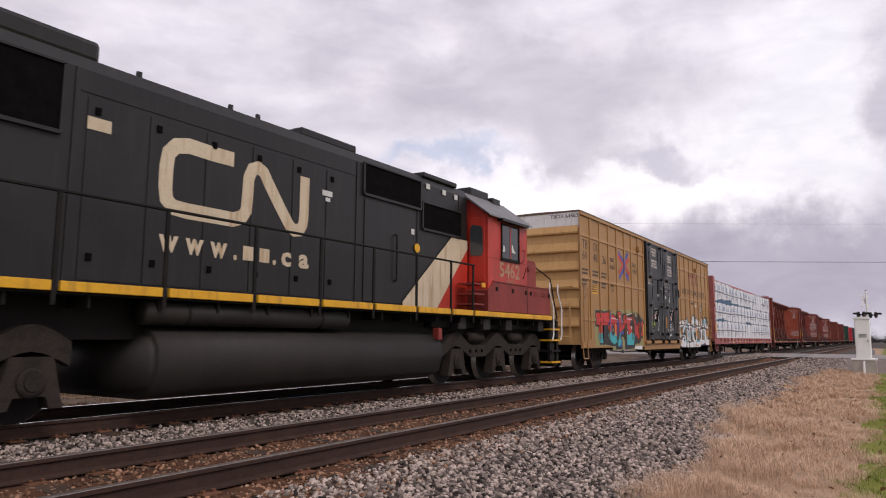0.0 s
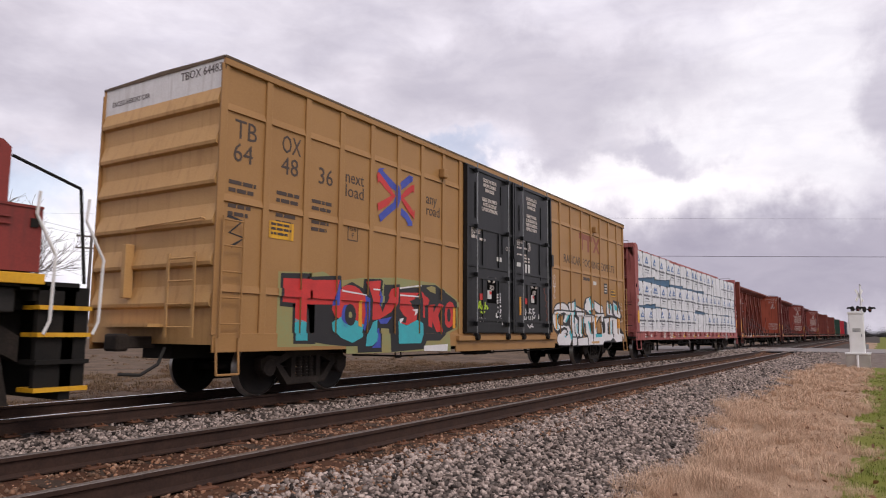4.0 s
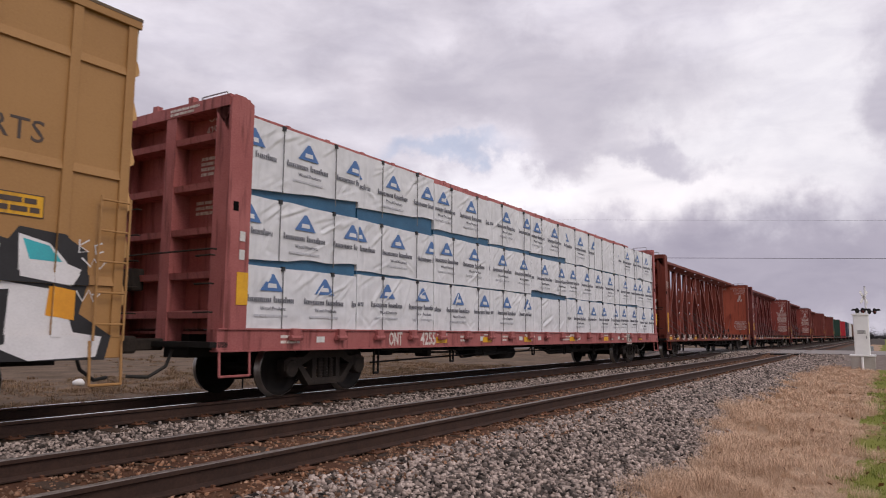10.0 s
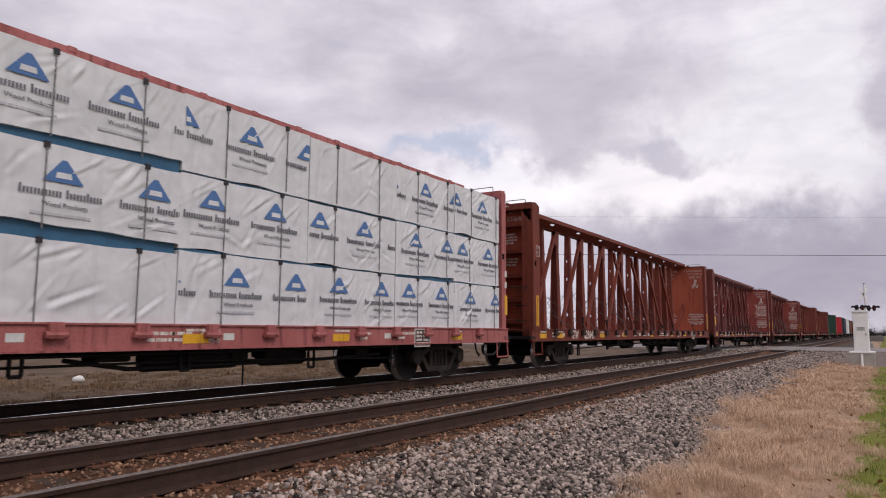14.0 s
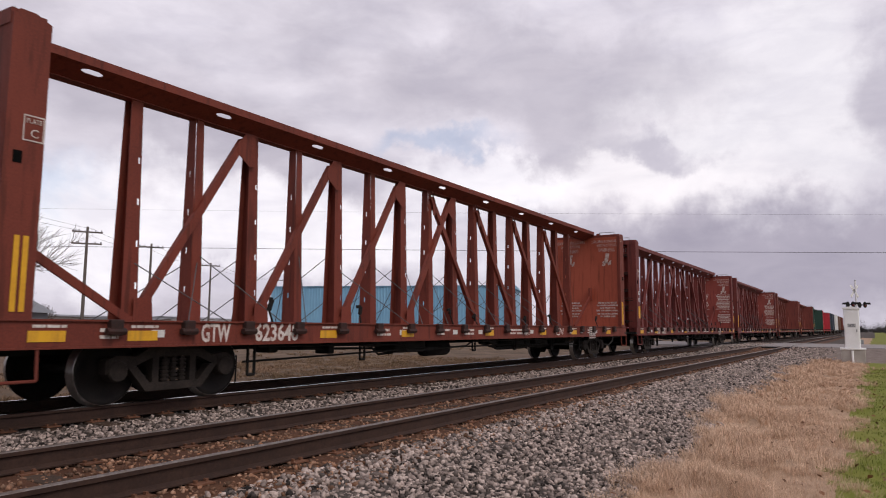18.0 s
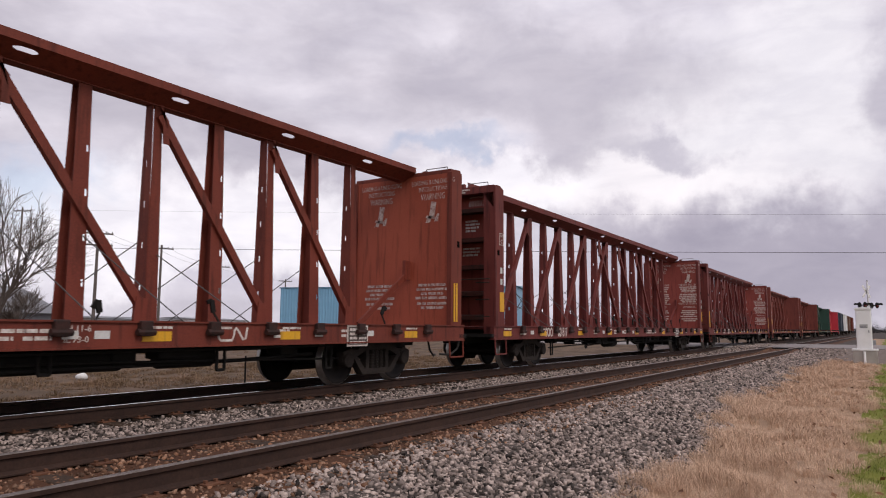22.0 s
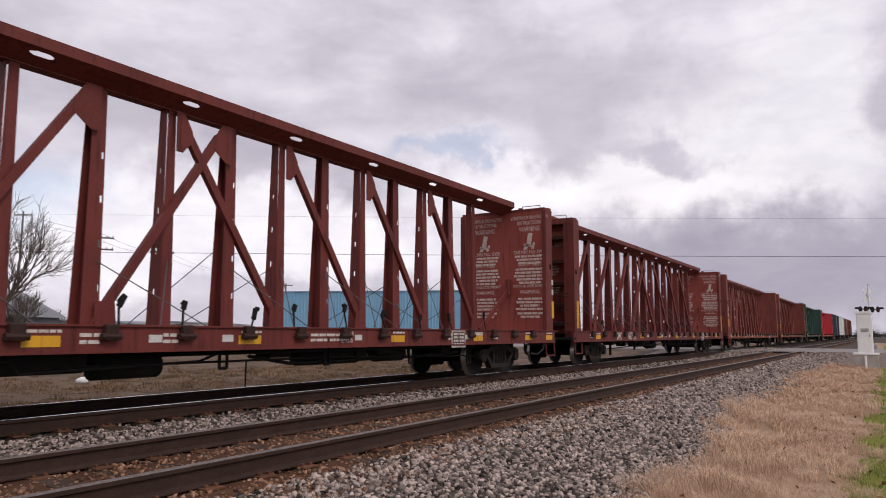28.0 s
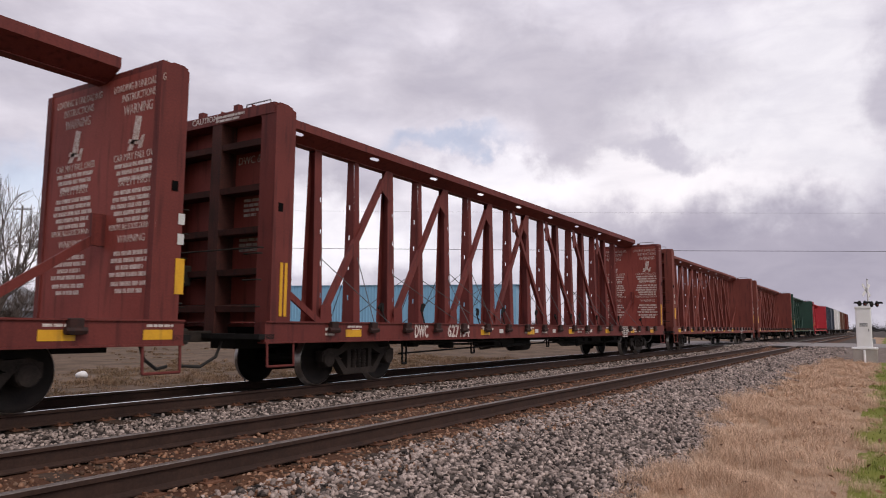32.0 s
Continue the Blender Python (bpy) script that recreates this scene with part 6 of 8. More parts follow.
    paint(car, "sprayed_fill", M_gwhite, [(16.34, 2.10), (17.14, 1.93), (17.20, 1.75), (16.74, 1.73), (16.45, 1.79), (16.32, 1.87)], 1)
    paint(car, "sprayed_fill", M_gwhite, [(16.23, 1.39), (16.31, 1.67), (17.23, 1.70), (17.19, 1.44), (16.96, 1.39), (17.03, 1.02), (17.22, 0.95), (17.27, 0.82), (17.04, 0.66), (16.12, 0.67), (16.12, 1.00), (16.23, 1.03)], 1)
    paint(car, "bare_paint", M_box, [(16.52, 1.38), (16.80, 1.57), (16.91, 1.32), (16.95, 1.05), (16.53, 1.03)], 2)
    stroke(car, "sprayed_line", M_gblack, [(16.53, 1.03), (16.50, 1.38), (16.80, 1.58), (16.87, 1.64), (16.83, 1.43), (17.03, 1.40), (17.22, 1.38)], 0.080, 3)
    stroke(car, "sprayed_line", M_gblack, [(16.52, 1.03), (16.95, 1.04)], 0.050, 3)
    paint(car, "sprayed_fill", M_cyan, [(16.30, 1.02), (16.97, 1.03), (16.95, 0.92), (16.31, 0.90)], 2)
    paint(car, "reflective_bar", M_gorange, [(16.31, 1.63), (16.47, 1.64), (16.47, 1.26), (16.33, 1.14)], 3)
    paint(car, "bare_paint", M_box_lit, [(15.89, 0.77), (16.66, 0.78), (16.67, 0.70), (15.90, 0.71)], 3)
    paint(car, "sprayed_rim", M_gblack, [(16.96, 1.56), (17.45, 1.65), (17.64, 2.21), (18.25, 2.07), (18.36, 2.23), (18.89, 2.19), (19.19, 2.01), (19.22, 1.64), (19.13, 1.27), (19.55, 1.02), (19.48, 0.72), (16.56, 0.74), (16.83, 1.02), (16.97, 1.20)], 0)
    paint(car, "sprayed_fill", M_gwhite, [(17.64, 2.13), (18.17, 2.01), (18.14, 1.67), (17.60, 1.70)], 1)
    paint(car, "sprayed_fill", M_gwhite, [(18.36, 2.15), (18.72, 2.07), (18.92, 1.86), (19.13, 1.79), (19.01, 1.59), (18.39, 1.67)], 1)
    paint(car, "sprayed_fill", M_gwhite, [(17.30, 1.54), (18.17, 1.61), (18.89, 1.53), (19.07, 1.05), (19.42, 1.00), (19.36, 0.76), (18.55, 0.73), (18.17, 0.89), (17.89, 0.79), (17.02, 0.78), (16.97, 1.00), (17.40, 1.07), (17.42, 1.29)], 1)
    paint(car, "sprayed_fill", M_gblack, [(17.65, 1.40), (17.80, 1.44), (17.83, 1.00), (17.65, 1.00)], 2)
    paint(car, "sprayed_fill", M_gblack, [(18.17, 1.51), (18.30, 1.52), (18.28, 0.92), (18.17, 0.89)], 2)
    paint(car, "sprayed_fill", M_cyan, [(17.72, 2.08), (18.11, 2.00), (18.09, 1.76), (17.80, 1.92)], 2)
    paint(car, "sprayed_fill", M_cyan, [(18.41, 2.10), (18.72, 2.04), (18.86, 1.86), (18.50, 1.87)], 2)
    paint(car, "sprayed_fill", M_cyan, [(17.88, 1.46), (18.09, 1.46), (18.07, 1.02), (17.91, 1.00)], 2)
    paint(car, "reflective_bar", M_gorange, [(18.75, 1.58), (19.07, 1.54), (19.07, 1.19), (18.72, 1.24)], 3)
    # scrawled tags
    def scrawl(line, mat, w, deep=False):
        if deep:
            band(car, "sprayed_tag", mat, line, w, ys - 0.074)
        else:
            stroke(car, "sprayed_tag", mat, line, w, 1)
    scrawl([(7.93, 1.61), (7.97, 1.76), (8.05, 1.79), (8.05, 1.71), (7.98, 1.67), (8.09, 1.60)], M_glime, 0.050, True)
    scrawl([(8.12, 1.70), (8.12, 1.59)], M_glime, 0.050, True)
    scrawl([(8.21, 1.70), (8.16, 1.67), (8.17, 1.60), (8.24, 1.63)], M_glime, 0.050, True)
    scrawl([(8.27, 1.78), (8.28, 1.60), (8.31, 1.69), (8.36, 1.69), (8.39, 1.60), (8.43, 1.65)], M_glime, 0.050, True)
    scrawl([(8.03, 1.54), (8.14, 1.51), (8.25, 1.54)], M_glime, 0.050, True)
    scrawl([(9.09, 2.00), (8.91, 1.98), (8.91, 1.91), (9.08, 1.94), (9.10, 1.86), (8.89, 1.83)], M_gwhite, 0.045, True)
    scrawl([(8.92, 1.77), (9.11, 1.80)], M_gwhite, 0.045, True)
    scrawl([(9.02, 1.79), (9.02, 1.68)], M_gwhite, 0.045, True)
    scrawl([(8.93, 1.66), (9.12, 1.71)], M_gwhite, 0.045, True)
    scrawl([(9.03, 1.64), (9.12, 1.60), (9.06, 1.51), (8.95, 1.55), (9.03, 1.64)], M_gwhite, 0.045, True)
    scrawl([(8.91, 1.42), (9.13, 1.48), (8.95, 1.31), (9.16, 1.38), (9.21, 1.24)], M_gwhite, 0.045, True)
    scrawl([(8.87, 1.52), (8.88, 1.43)], M_gwhite, 0.045, True)
    scrawl([(10.59, 1.51), (10.59, 1.68), (10.69, 1.57), (10.76, 1.69), (10.78, 1.56)], M_gwhite, 0.034, True)
    scrawl([(10.85, 1.56), (10.85, 1.69), (10.97, 1.69), (10.86, 1.62), (11.00, 1.56)], M_gwhite, 0.034, True)
    scrawl([(11.17, 1.70), (11.06, 1.68), (11.09, 1.61), (11.22, 1.60), (11.09, 1.54)], M_gwhite, 0.034, True)
    scrawl([(10.50, 1.34), (10.55, 1.47), (10.64, 1.34), (10.69, 1.47)], M_gwhite, 0.034, True)
    scrawl([(10.74, 1.33), (10.79, 1.48), (10.87, 1.34), (10.92, 1.49), (10.97, 1.34)], M_gwhite, 0.034, True)
    scrawl([(11.04, 1.34), (11.05, 1.50), (11.16, 1.43), (11.25, 1.52)], M_gwhite, 0.034, True)
    scrawl([(10.72, 1.27), (10.88, 1.17), (11.02, 1.29), (11.11, 1.20), (10.87, 1.24)], M_gwhite, 0.034, True)
    scrawl([(11.78, 2.27), (11.95, 2.30), (11.86, 2.17), (12.01, 2.09), (11.92, 1.99), (12.10, 1.91), (11.96, 1.81), (12.13, 1.74), (11.98, 1.64), (12.17, 1.51), (12.02, 1.42), (12.15, 1.28)], M_fademark, 0.030, True)
    scrawl([(7.99, 1.32), (8.00, 1.41), (8.05, 1.32), (8.07, 1.40), (8.11, 1.33), (8.13, 1.42), (8.16, 1.33), (8.20, 1.41), (8.23, 1.33), (8.27, 1.40)], M_sticker, 0.018, True)
    scrawl([(8.01, 1.30), (8.09, 1.39), (8.19, 1.31), (8.26, 1.36)], M_sticker, 0.016, True)
    for k, fig in enumerate(([(0.1, 0.14), (0.0, 0.07), (0.1, 0.0), (0.18, 0.08), (0.1, 0.14)], [(0.0, 0.0), (0.05, 0.2), (0.1, 0.02), (0.16, 0.2), (0.2, 0.04)], [(0.0, 0.18), (0.2, 0.2), (0.1, 0.2), (0.1, 0.0), (0.22, 0.1)], [(0.0, 0.1), (0.1, 0.16), (0.06, 0.02), (0.18, 0.08)])):
        scrawl([(12.72 + a, 2.62 - 0.2 * k + b) for a, b in fig], M_gwhite, 0.022)
    for k, fig in enumerate(([(0.0, 0.16), (0.0, 0.0), (0.12, 0.02), (0.0, 0.08), (0.12, 0.16)], [(0.3, 0.14), (0.2, 0.1), (0.22, 0.0), (0.32, 0.04)], [(0.04, -0.06), (0.16, -0.16), (0.2, -0.06), (0.28, -0.18), (0.36, -0.08)],
                             [(0.0, -0.46), (0.08, -0.58), (0.16, -0.44), (0.22, -0.58), (0.32, -0.46), (0.2, -0.5)])):
        scrawl([(19.08 + a, 2.0 + b) for a, b in fig], M_gwhite, 0.02)
    scrawl([(0.2, 2.75), (0.5, 2.7), (0.25, 2.5), (0.55, 2.45), (0.3, 2.3)], M_gblack, 0.05)


fit_length(make_boxcar(21.03), 0.976)


# -- centre-beam lumber cars --
def make_centerbeam(x0, label, paint, panel, number="", loaded=False, detail=True, L=23.0, cap="CAUTION", shift=0.15, pitch=1.2115, mark=(), num=(4.0, 0.9), rise=0.0, logo=(), yellow=(0.9, 3.4, 6.0, 8.6, 11.5, 14.2, 17.4, 20.3)):
    car = vehicle("centerbeam_flatcar", x0, label, "freight car")
    hw, zt = 1.43, 4.64
    marks = {"4255": "ONT", "623648": "GTW", "601517": "SOO", "627154": "DWC"}
    # deck
    for s in (-1, 1):
        bm = BM()
        block(bm, 0.0, L, min(s * hw, s * (hw - 0.10)), max(s * hw, s * (hw - 0.10)), 0.80, 1.10)
        sill = part("side_sill", bm, paint, car)
        part("sill_flange", block(BM(), 0.0, L, min(s * (hw + 0.03), s * (hw - 0.22)), max(s * (hw + 0.03), s * (hw - 0.22)), 1.101, 1.125), paint, sill)
        part("sill_flange", block(BM(), 0.0, L, min(s * (hw + 0.03), s * (hw - 0.15)), max(s * (hw + 0.03), s * (hw - 0.15)), 0.775, 0.799), paint, sill)
    bm = BM()
    block(bm, 0.4, L - 0.4, -hw + 0.02, hw - 0.02, 1.03, 1.075)
    part("deck", bm, paint, car)
    for k in range(19):
        x = 1.55 + k * (L - 3.1) / 18
        bm = BM()
        block(bm, x - 0.09, x + 0.09, -hw - 0.09, -hw + 0.02, 0.93, 1.13, 0.015)
        tube(bm, (x - 0.13, -hw - 0.06, 0.98), (x + 0.13, -hw - 0.06, 0.98), 0.045, 8)
        part("winch", bm, paint if loaded else M_winch, car, "strap winch bolted to the sill")
    # bulkheads
    for side in (0, 1):
        X = (lambda v: v) if side == 0 else (lambda v: L - v)
        def bx(bm, a, b, y0, y1, z0, z1, bev=0.0):
            return block(bm, min(X(a), X(b)), max(X(a), X(b)), y0, y1, z0, z1, bev)
        bk = 0.36 if loaded and side else 0.57
        top = [(-hw + 0.13, 1.112), (hw - 0.13, 1.112), (hw - 0.13, zt - 0.064), (-hw + 0.13, zt - 0.064)]
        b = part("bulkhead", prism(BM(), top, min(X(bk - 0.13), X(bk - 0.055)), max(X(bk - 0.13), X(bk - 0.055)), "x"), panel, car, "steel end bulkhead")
        for s in (-1, 1):
            yo = s * (hw - 0.005)
            bm = BM()
            prism(bm, [(X(0.13), 0.80), (X(bk - 0.03), 0.80), (X(bk - 0.03), zt - 0.05), (X(bk - 0.22), zt + 0.03), (X(0.17), zt + 0.03), (X(0.13), zt - 0.05)], min(yo, yo - s * 0.12), max(yo, yo - s * 0.12))
            bx(bm, 0.10, 0.14, min(yo, yo - s * 0.30), max(yo, yo - s * 0.34), 0.85, zt - 0.03)
            part("bulkhead_post", bm, paint, b)
        bm = BM()
        bx(bm, 0.10, bk - 0.11, -0.12, 0.12, 0.9, zt + 0.02)
        part("bulkhead_spine", bm, M_darkend if paint is M_maroon else paint, b)
        for z in (4.06, 3.30, 2.60, 1.92, 1.32):
            bm = BM()
            prism(bm, [(X(bk - 0.11), z - 0.05), (X(0.12), z - 0.05), (X(0.10), z + 0.05), (X(bk - 0.11), z + 0.09)], -hw + 0.1, hw - 0.1)
            part("bulkhead_rib", bm, M_darkend if paint is M_maroon else paint, b)
        bm = BM()
        bx(bm, 0.09, bk - 0.07, -hw + 0.05, hw - 0.05, zt - 0.15, zt + 0.03)
        for s in (-1, 1):
            prism(bm, [(s * (hw - 0.06), zt - 0.55), (s * (hw - 0.06), zt - 0.1), (s * (hw - 0.42), zt - 0.1)], min(X(0.10), X(0.125)), max(X(0.10), X(0.125)), "x")
        for y in (-0.45, 0.45):
            bx(bm, 0.10, 0.2, y - 0.06, y + 0.06, zt + 0.02, zt + 0.13)
        part("bulkhead_cap", bm, paint, b)
        grab(car, [(X(0.25), -1.15, zt + 0.02), (X(0.25), -1.12, zt + 0.15), (X(0.25), -0.55, zt + 0.15), (X(0.25), -0.52, zt + 0.02)], M_rod, 0.012, "top_grab_iron")
        part("end_platform", bx(BM(), -0.12, 0.2, -hw, hw, 0.84, 0.92), M_frameblack, car)
        # grab irons and a stirrup
        grab(car, [(X(0.03), 1.30, 2.28), (X(-0.05), 1.30, 2.28), (X(-0.05), -1.30, 2.28), (X(0.03), -1.30, 2.28)], M_bogie, 0.014, "handrail")
        part("brake_housing", bx(BM(), -0.02, 0.2, 0.62, 0.98, 1.72, 2.08, 0.03), M_bogie, car)
        part("end_reflector", bx(BM(), 0.015, 0.02, 1.14, 1.30, 2.30, 2.52), M_sticker, b)
        for k in range(5):
            z = 1.35 + k * 0.42
            grab(car, [(X(0.02), 0.55, z), (X(-0.06), 0.55, z), (X(-0.06), 1.05, z), (X(0.02), 1.05, z)], M_bogie)
            if k < 3:
                grab(car, [(X(0.02), -0.95, z), (X(-0.06), -0.95, z), (X(-0.06), -1.28, z), (X(0.02), -1.28, z)], M_bogie)
        grab(car, [(X(0.05), -hw, 0.80), (X(0.05), -hw - 0.02, 0.42), (X(0.62), -hw - 0.02, 0.42), (X(0.62), -hw, 0.80)], paint, 0.02, "stirrup_step")
        if number in ("627154", "623648"):
            for a in (0.28, 0.38):
                part("reflector", bx(BM(), a, a + 0.06, -hw - 0.004, -hw + 0.006, 1.2, 2.06), M_yellow, b, "yellow reflective strip")
        else:
            a, c_ = (0.32, 0.54) if side == 0 else (0.04, 0.18)
            part("reflector", bx(BM(), a, c_, -hw - 0.004, -hw + 0.006, 1.47, 1.96), M_yellow, b, "yellow reflective strip")
            part("reflector", bx(BM(), a + 0.03, a + 0.13, -hw - 0.004, -hw + 0.006, 2.15, 2.30), M_sticker, b, "white reflective strip")
            part("reflector", bx(BM(), a + 0.03, a + 0.13, -hw - 0.004, -hw + 0.006, 2.43, 2.58), M_sticker, b, "white reflective strip")
        part("peep_hole", bx(BM(), 0.20, 0.30, -hw - 0.003, -hw + 0.006, 2.88, 3.02), M_grille, b)
        if number in ("601517", "623648") and side == 0:
            for a, c_, z0, z1 in ((0.29, 0.53, 3.44, 3.455), (0.29, 0.53, 3.15, 3.165), (0.29, 0.303, 3.165, 3.44), (0.517, 0.53, 3.165, 3.44)):
                part("stencil_frame", bx(BM(), a, c_, -hw - 0.002, -hw + 0.006, z0, z1), M_wlet, b)
            lettering("PLATE", 0.08, 0.32, -hw - 0.001, 3.36, M_wlet, b, width=0.18)
            lettering("C", 0.14, 0.37, -hw - 0.001, 3.20, M_wlet, b)
        coupler(car, X(0.1), -1 if side == 0 else 1)
        if detail:
            grab(car, [(X(-0.06), 1.2, 4.3), (X(-0.06), 1.2, 1.0)], M_bogie, 0.012, "brake_pipe")
    # top chord: sloping plates with oval slots under an upright lip
    bm = BM()
    slots = [1.74 + k * 2.375 for k in range(int((L - 2) / 2.375) + 1)]
    a0, a1 = 0.5, L - 0.5
    block(bm, a0, a1, -0.10, 0.10, 4.495 + rise, 4.53 + rise)
    for s in (-1, 1):
        def slope(u):
            return s * (0.40 - 0.32 * u), 4.675 + rise - 0.175 * u
        def plate(x0_, x1_, u0, u1):
            (ya, za), (yb_, zb) = slope(u0), slope(u1)
            prism(bm, [(ya, za), (yb_, zb), (yb_ - s * 0.012, zb + 0.012), (ya - s * 0.012, za + 0.012)], x0_, x1_, "x")
        for x in slots:
            for ex, sx in ((x - 0.16, 1), (x + 0.16, -1)):
                for u0, u1 in ((0.20, 0.29), (0.45, 0.36)):
                    q = [bm.verts.new((xx, slope(u)[0], slope(u)[1])) for xx, u in ((ex, u0), (ex + sx * 0.08, u0), (ex, u1))]
                    bm.faces.new(q)
        e = [a0]
        for x in slots:
            e += [x - 0.16, x + 0.16]
        e.append(a1)
        plate(a0, a1, 0.0, 0.20)
        plate(a0, a1, 0.45, 1.0)
        for a, b_ in zip(e[::2], e[1::2]):
            plate(a, b_, 0.20, 0.45)
        block(bm, a0, a1, min(s * 0.385, s * 0.41), max(s * 0.385, s * 0.41), 4.675 + rise, 4.86 if loaded else 4.80 + rise * 1.6)
        if loaded:
            for k in range(20):
                x = 1.2 + k * (L - 2.4) / 19
                block(bm, x - 0.06, x + 0.06, min(s * 0.375, s * 0.42), max(s * 0.375, s * 0.42), 4.80, 4.875)
    part("top_chord", bm, paint, car, "rolled top beam with oval slots")
    # tapered posts, flanges with keyholes, diagonals
    px = [L / 2 + shift + 0.12 + pitch * (k - 7.5) for k in range(16)]

    def sheet(bm, x0b, x1b, x0t, x1t, z0, z1, ya, yb_, th):
        """An upright plate that leans with the taper of its post."""
        v = []
        for z, a, b_, y in ((z0, x0b, x1b, ya), (z1, x0t, x1t, yb_)):
            v += [bm.verts.new(p) for p in ((a, y, z), (b_, y, z), (b_, y + th, z), (a, y + th, z))]
        for q in ((0, 1, 5, 4), (1, 2, 6, 5), (2, 3, 7, 6), (3, 0, 4, 7), (3, 2, 1, 0), (4, 5, 6, 7)):
            bm.faces.new([v[k] for k in q])

    ZB, ZT = 1.06, 4.52 + rise
    holes = [1.06, 1.60, 1.70, 2.24, 2.34, 2.88, 2.98, 3.52, 3.62, 4.52 + rise]
    for i, x in enumerate(px):
        bm = BM()
        dep = lambda z: 0.155 - (z - ZB) * 0.075 / 3.36
        hw_ = lambda z: (0.135 if i % 2 == 0 else 0.105) - (z - ZB) * 0.035 / 3.36
        cuts = list(zip(holes[::2], holes[1::2]))
        if i % 2 == 0:
            for s in (-1, 1):
                e = 0.055 if s < 0 else 0.09
                sheet(bm, x - hw_(ZB), x + hw_(ZB) - e, x - hw_(ZT), x + hw_(ZT) - e, ZB, ZT, s * dep(ZB), s * dep(ZT), 0.014)
            sheet(bm, x + hw_(ZB) - 0.02, x + hw_(ZB), x + hw_(ZT) - 0.02, x + hw_(ZT), ZB, ZT, -dep(ZB), -dep(ZT), 0.014)
            for a, b_ in cuts:
                sheet(bm, x + hw_(a) - 0.055, x + hw_(a) - 0.02, x + hw_(b_) - 0.055, x + hw_(b_) - 0.02, a, b_, -dep(a), -dep(b_), 0.014)
            prism(bm, [(-dep(ZB) + 0.014, ZB), (dep(ZB), ZB), (dep(ZT), ZT), (-dep(ZT) + 0.014, ZT)], x - 0.012, x + 0.012, "x")
        else:
            sheet(bm, x - hw_(ZB), x + hw_(ZB), x - hw_(ZT), x + hw_(ZT), ZB, ZT, -dep(ZB), -dep(ZT), 0.014)
            w0 = x - hw_(ZB)
            for a, b_ in zip((-0.95, 0.30), (0.02, 1.0)):
                prism(bm, [(dep(ZB) * a, ZB), (dep(ZB) * b_, ZB), (dep(ZT) * b_, ZT), (dep(ZT) * a, ZT)], w0, w0 + 0.014, "x")
            for a, b_ in cuts:
                prism(bm, [(dep(a) * 0.02, a), (dep(a) * 0.30, a), (dep(b_) * 0.30, b_), (dep(b_) * 0.02, b_)], w0, w0 + 0.014, "x")
            prism(bm, [(dep(ZB), ZB), (dep(ZB) + 0.014, ZB), (dep(ZT) + 0.014, ZT), (dep(ZT), ZT)], w0, w0 + 0.05, "x")
        part("post", bm, paint, car)
    if not loaded:
        def diag(i, j):
            """A round-ended brace from the foot of one post to the head of the next but one, with its gussets."""
            sgn = 1 if j > i else -1
            foot, head = (0.02, 0.30) if j > i else (0.0, 0.0 if number == "623648" else 0.20)
            bm = BM()
            bar(bm, (px[i] + sgn * foot, -0.16, 1.10), (px[j] - sgn * head, -0.10, 4.34), 0.13, 0.10)
            part("diagonal", bm, paint, car)
            zg = 4.50 + rise
            bm = prism(BM(), [(px[j] - sgn * (head + 0.14), 4.10), (px[j] - sgn * 0.17, 3.90), (px[j] - sgn * 0.05, 3.90), (px[j] - sgn * 0.03, zg), (px[j] - sgn * (head - 0.04), zg),
                               (px[j] - sgn * (head + 0.02), zg - 0.08), (px[j] - sgn * (head + 0.14), 4.28)], -0.160, -0.146)
            part("gusset", bm, paint, car)
            bm = prism(BM(), [(px[i] + sgn * 0.02, 1.08), (px[i] + sgn * (foot + 0.34), 1.08), (px[i] + sgn * (foot + 0.30), 1.50), (px[i] + sgn * 0.02, 1.45)], -0.222, -0.208)
            part("gusset", bm, paint, car)
        for i in (0, 2, 4, 6):
            diag(i, i + 2)
            diag(15 - i, 13 - i)
        for a, b_ in ((0.5, px[0] - 0.05), (L - 0.5, px[15] + 0.05)):
            bm = BM()
            for s in (-1,):
                bar(bm, (a, s * 0.25, 2.35), (b_, s * 0.25, 1.12), 0.12, 0.05)
                block(bm, min(a, a + (0.22 if a < 5 else -0.22)), max(a, a + (0.22 if a < 5 else -0.22)), s * 0.25 - 0.04, s * 0.25 + 0.04, 2.15, 2.6)
            part("end_brace", bm, paint, car)
        if detail:
            rnd = random.Random(int(x0))
            def cable(p, q, r):
                part("tie_down_cable", tube(BM(), p, q, r, 5), M_cable, car)
            for k in range(0, 15):
                z = rnd.uniform(1.95, 2.45)
                for s in (-1, 1):
                    if rnd.random() < 0.62:
                        cable((px[k] + 0.05, s * 0.14, z), (px[k] + rnd.uniform(0.75, 1.15), s * 1.32, 1.12), 0.009)
                    if rnd.random() < 0.62:
                        cable((px[k + 1], s * 0.14, z + 0.1), (px[k] + rnd.uniform(0.05, 0.4), s * 1.32, 1.12), 0.009)
                if rnd.random() < 0.75:
                    xs, yy, zz = px[k] + rnd.uniform(0.2, 1.0), -1.2, rnd.uniform(1.2, 1.42)
                    bm = BM()
                    q = Vector((xs, yy, zz))
                    r = Vector((xs + rnd.uniform(-0.09, 0.09), yy, zz + rnd.uniform(0.1, 0.18)))
                    bar(bm, q, r, 0.07, 0.04)
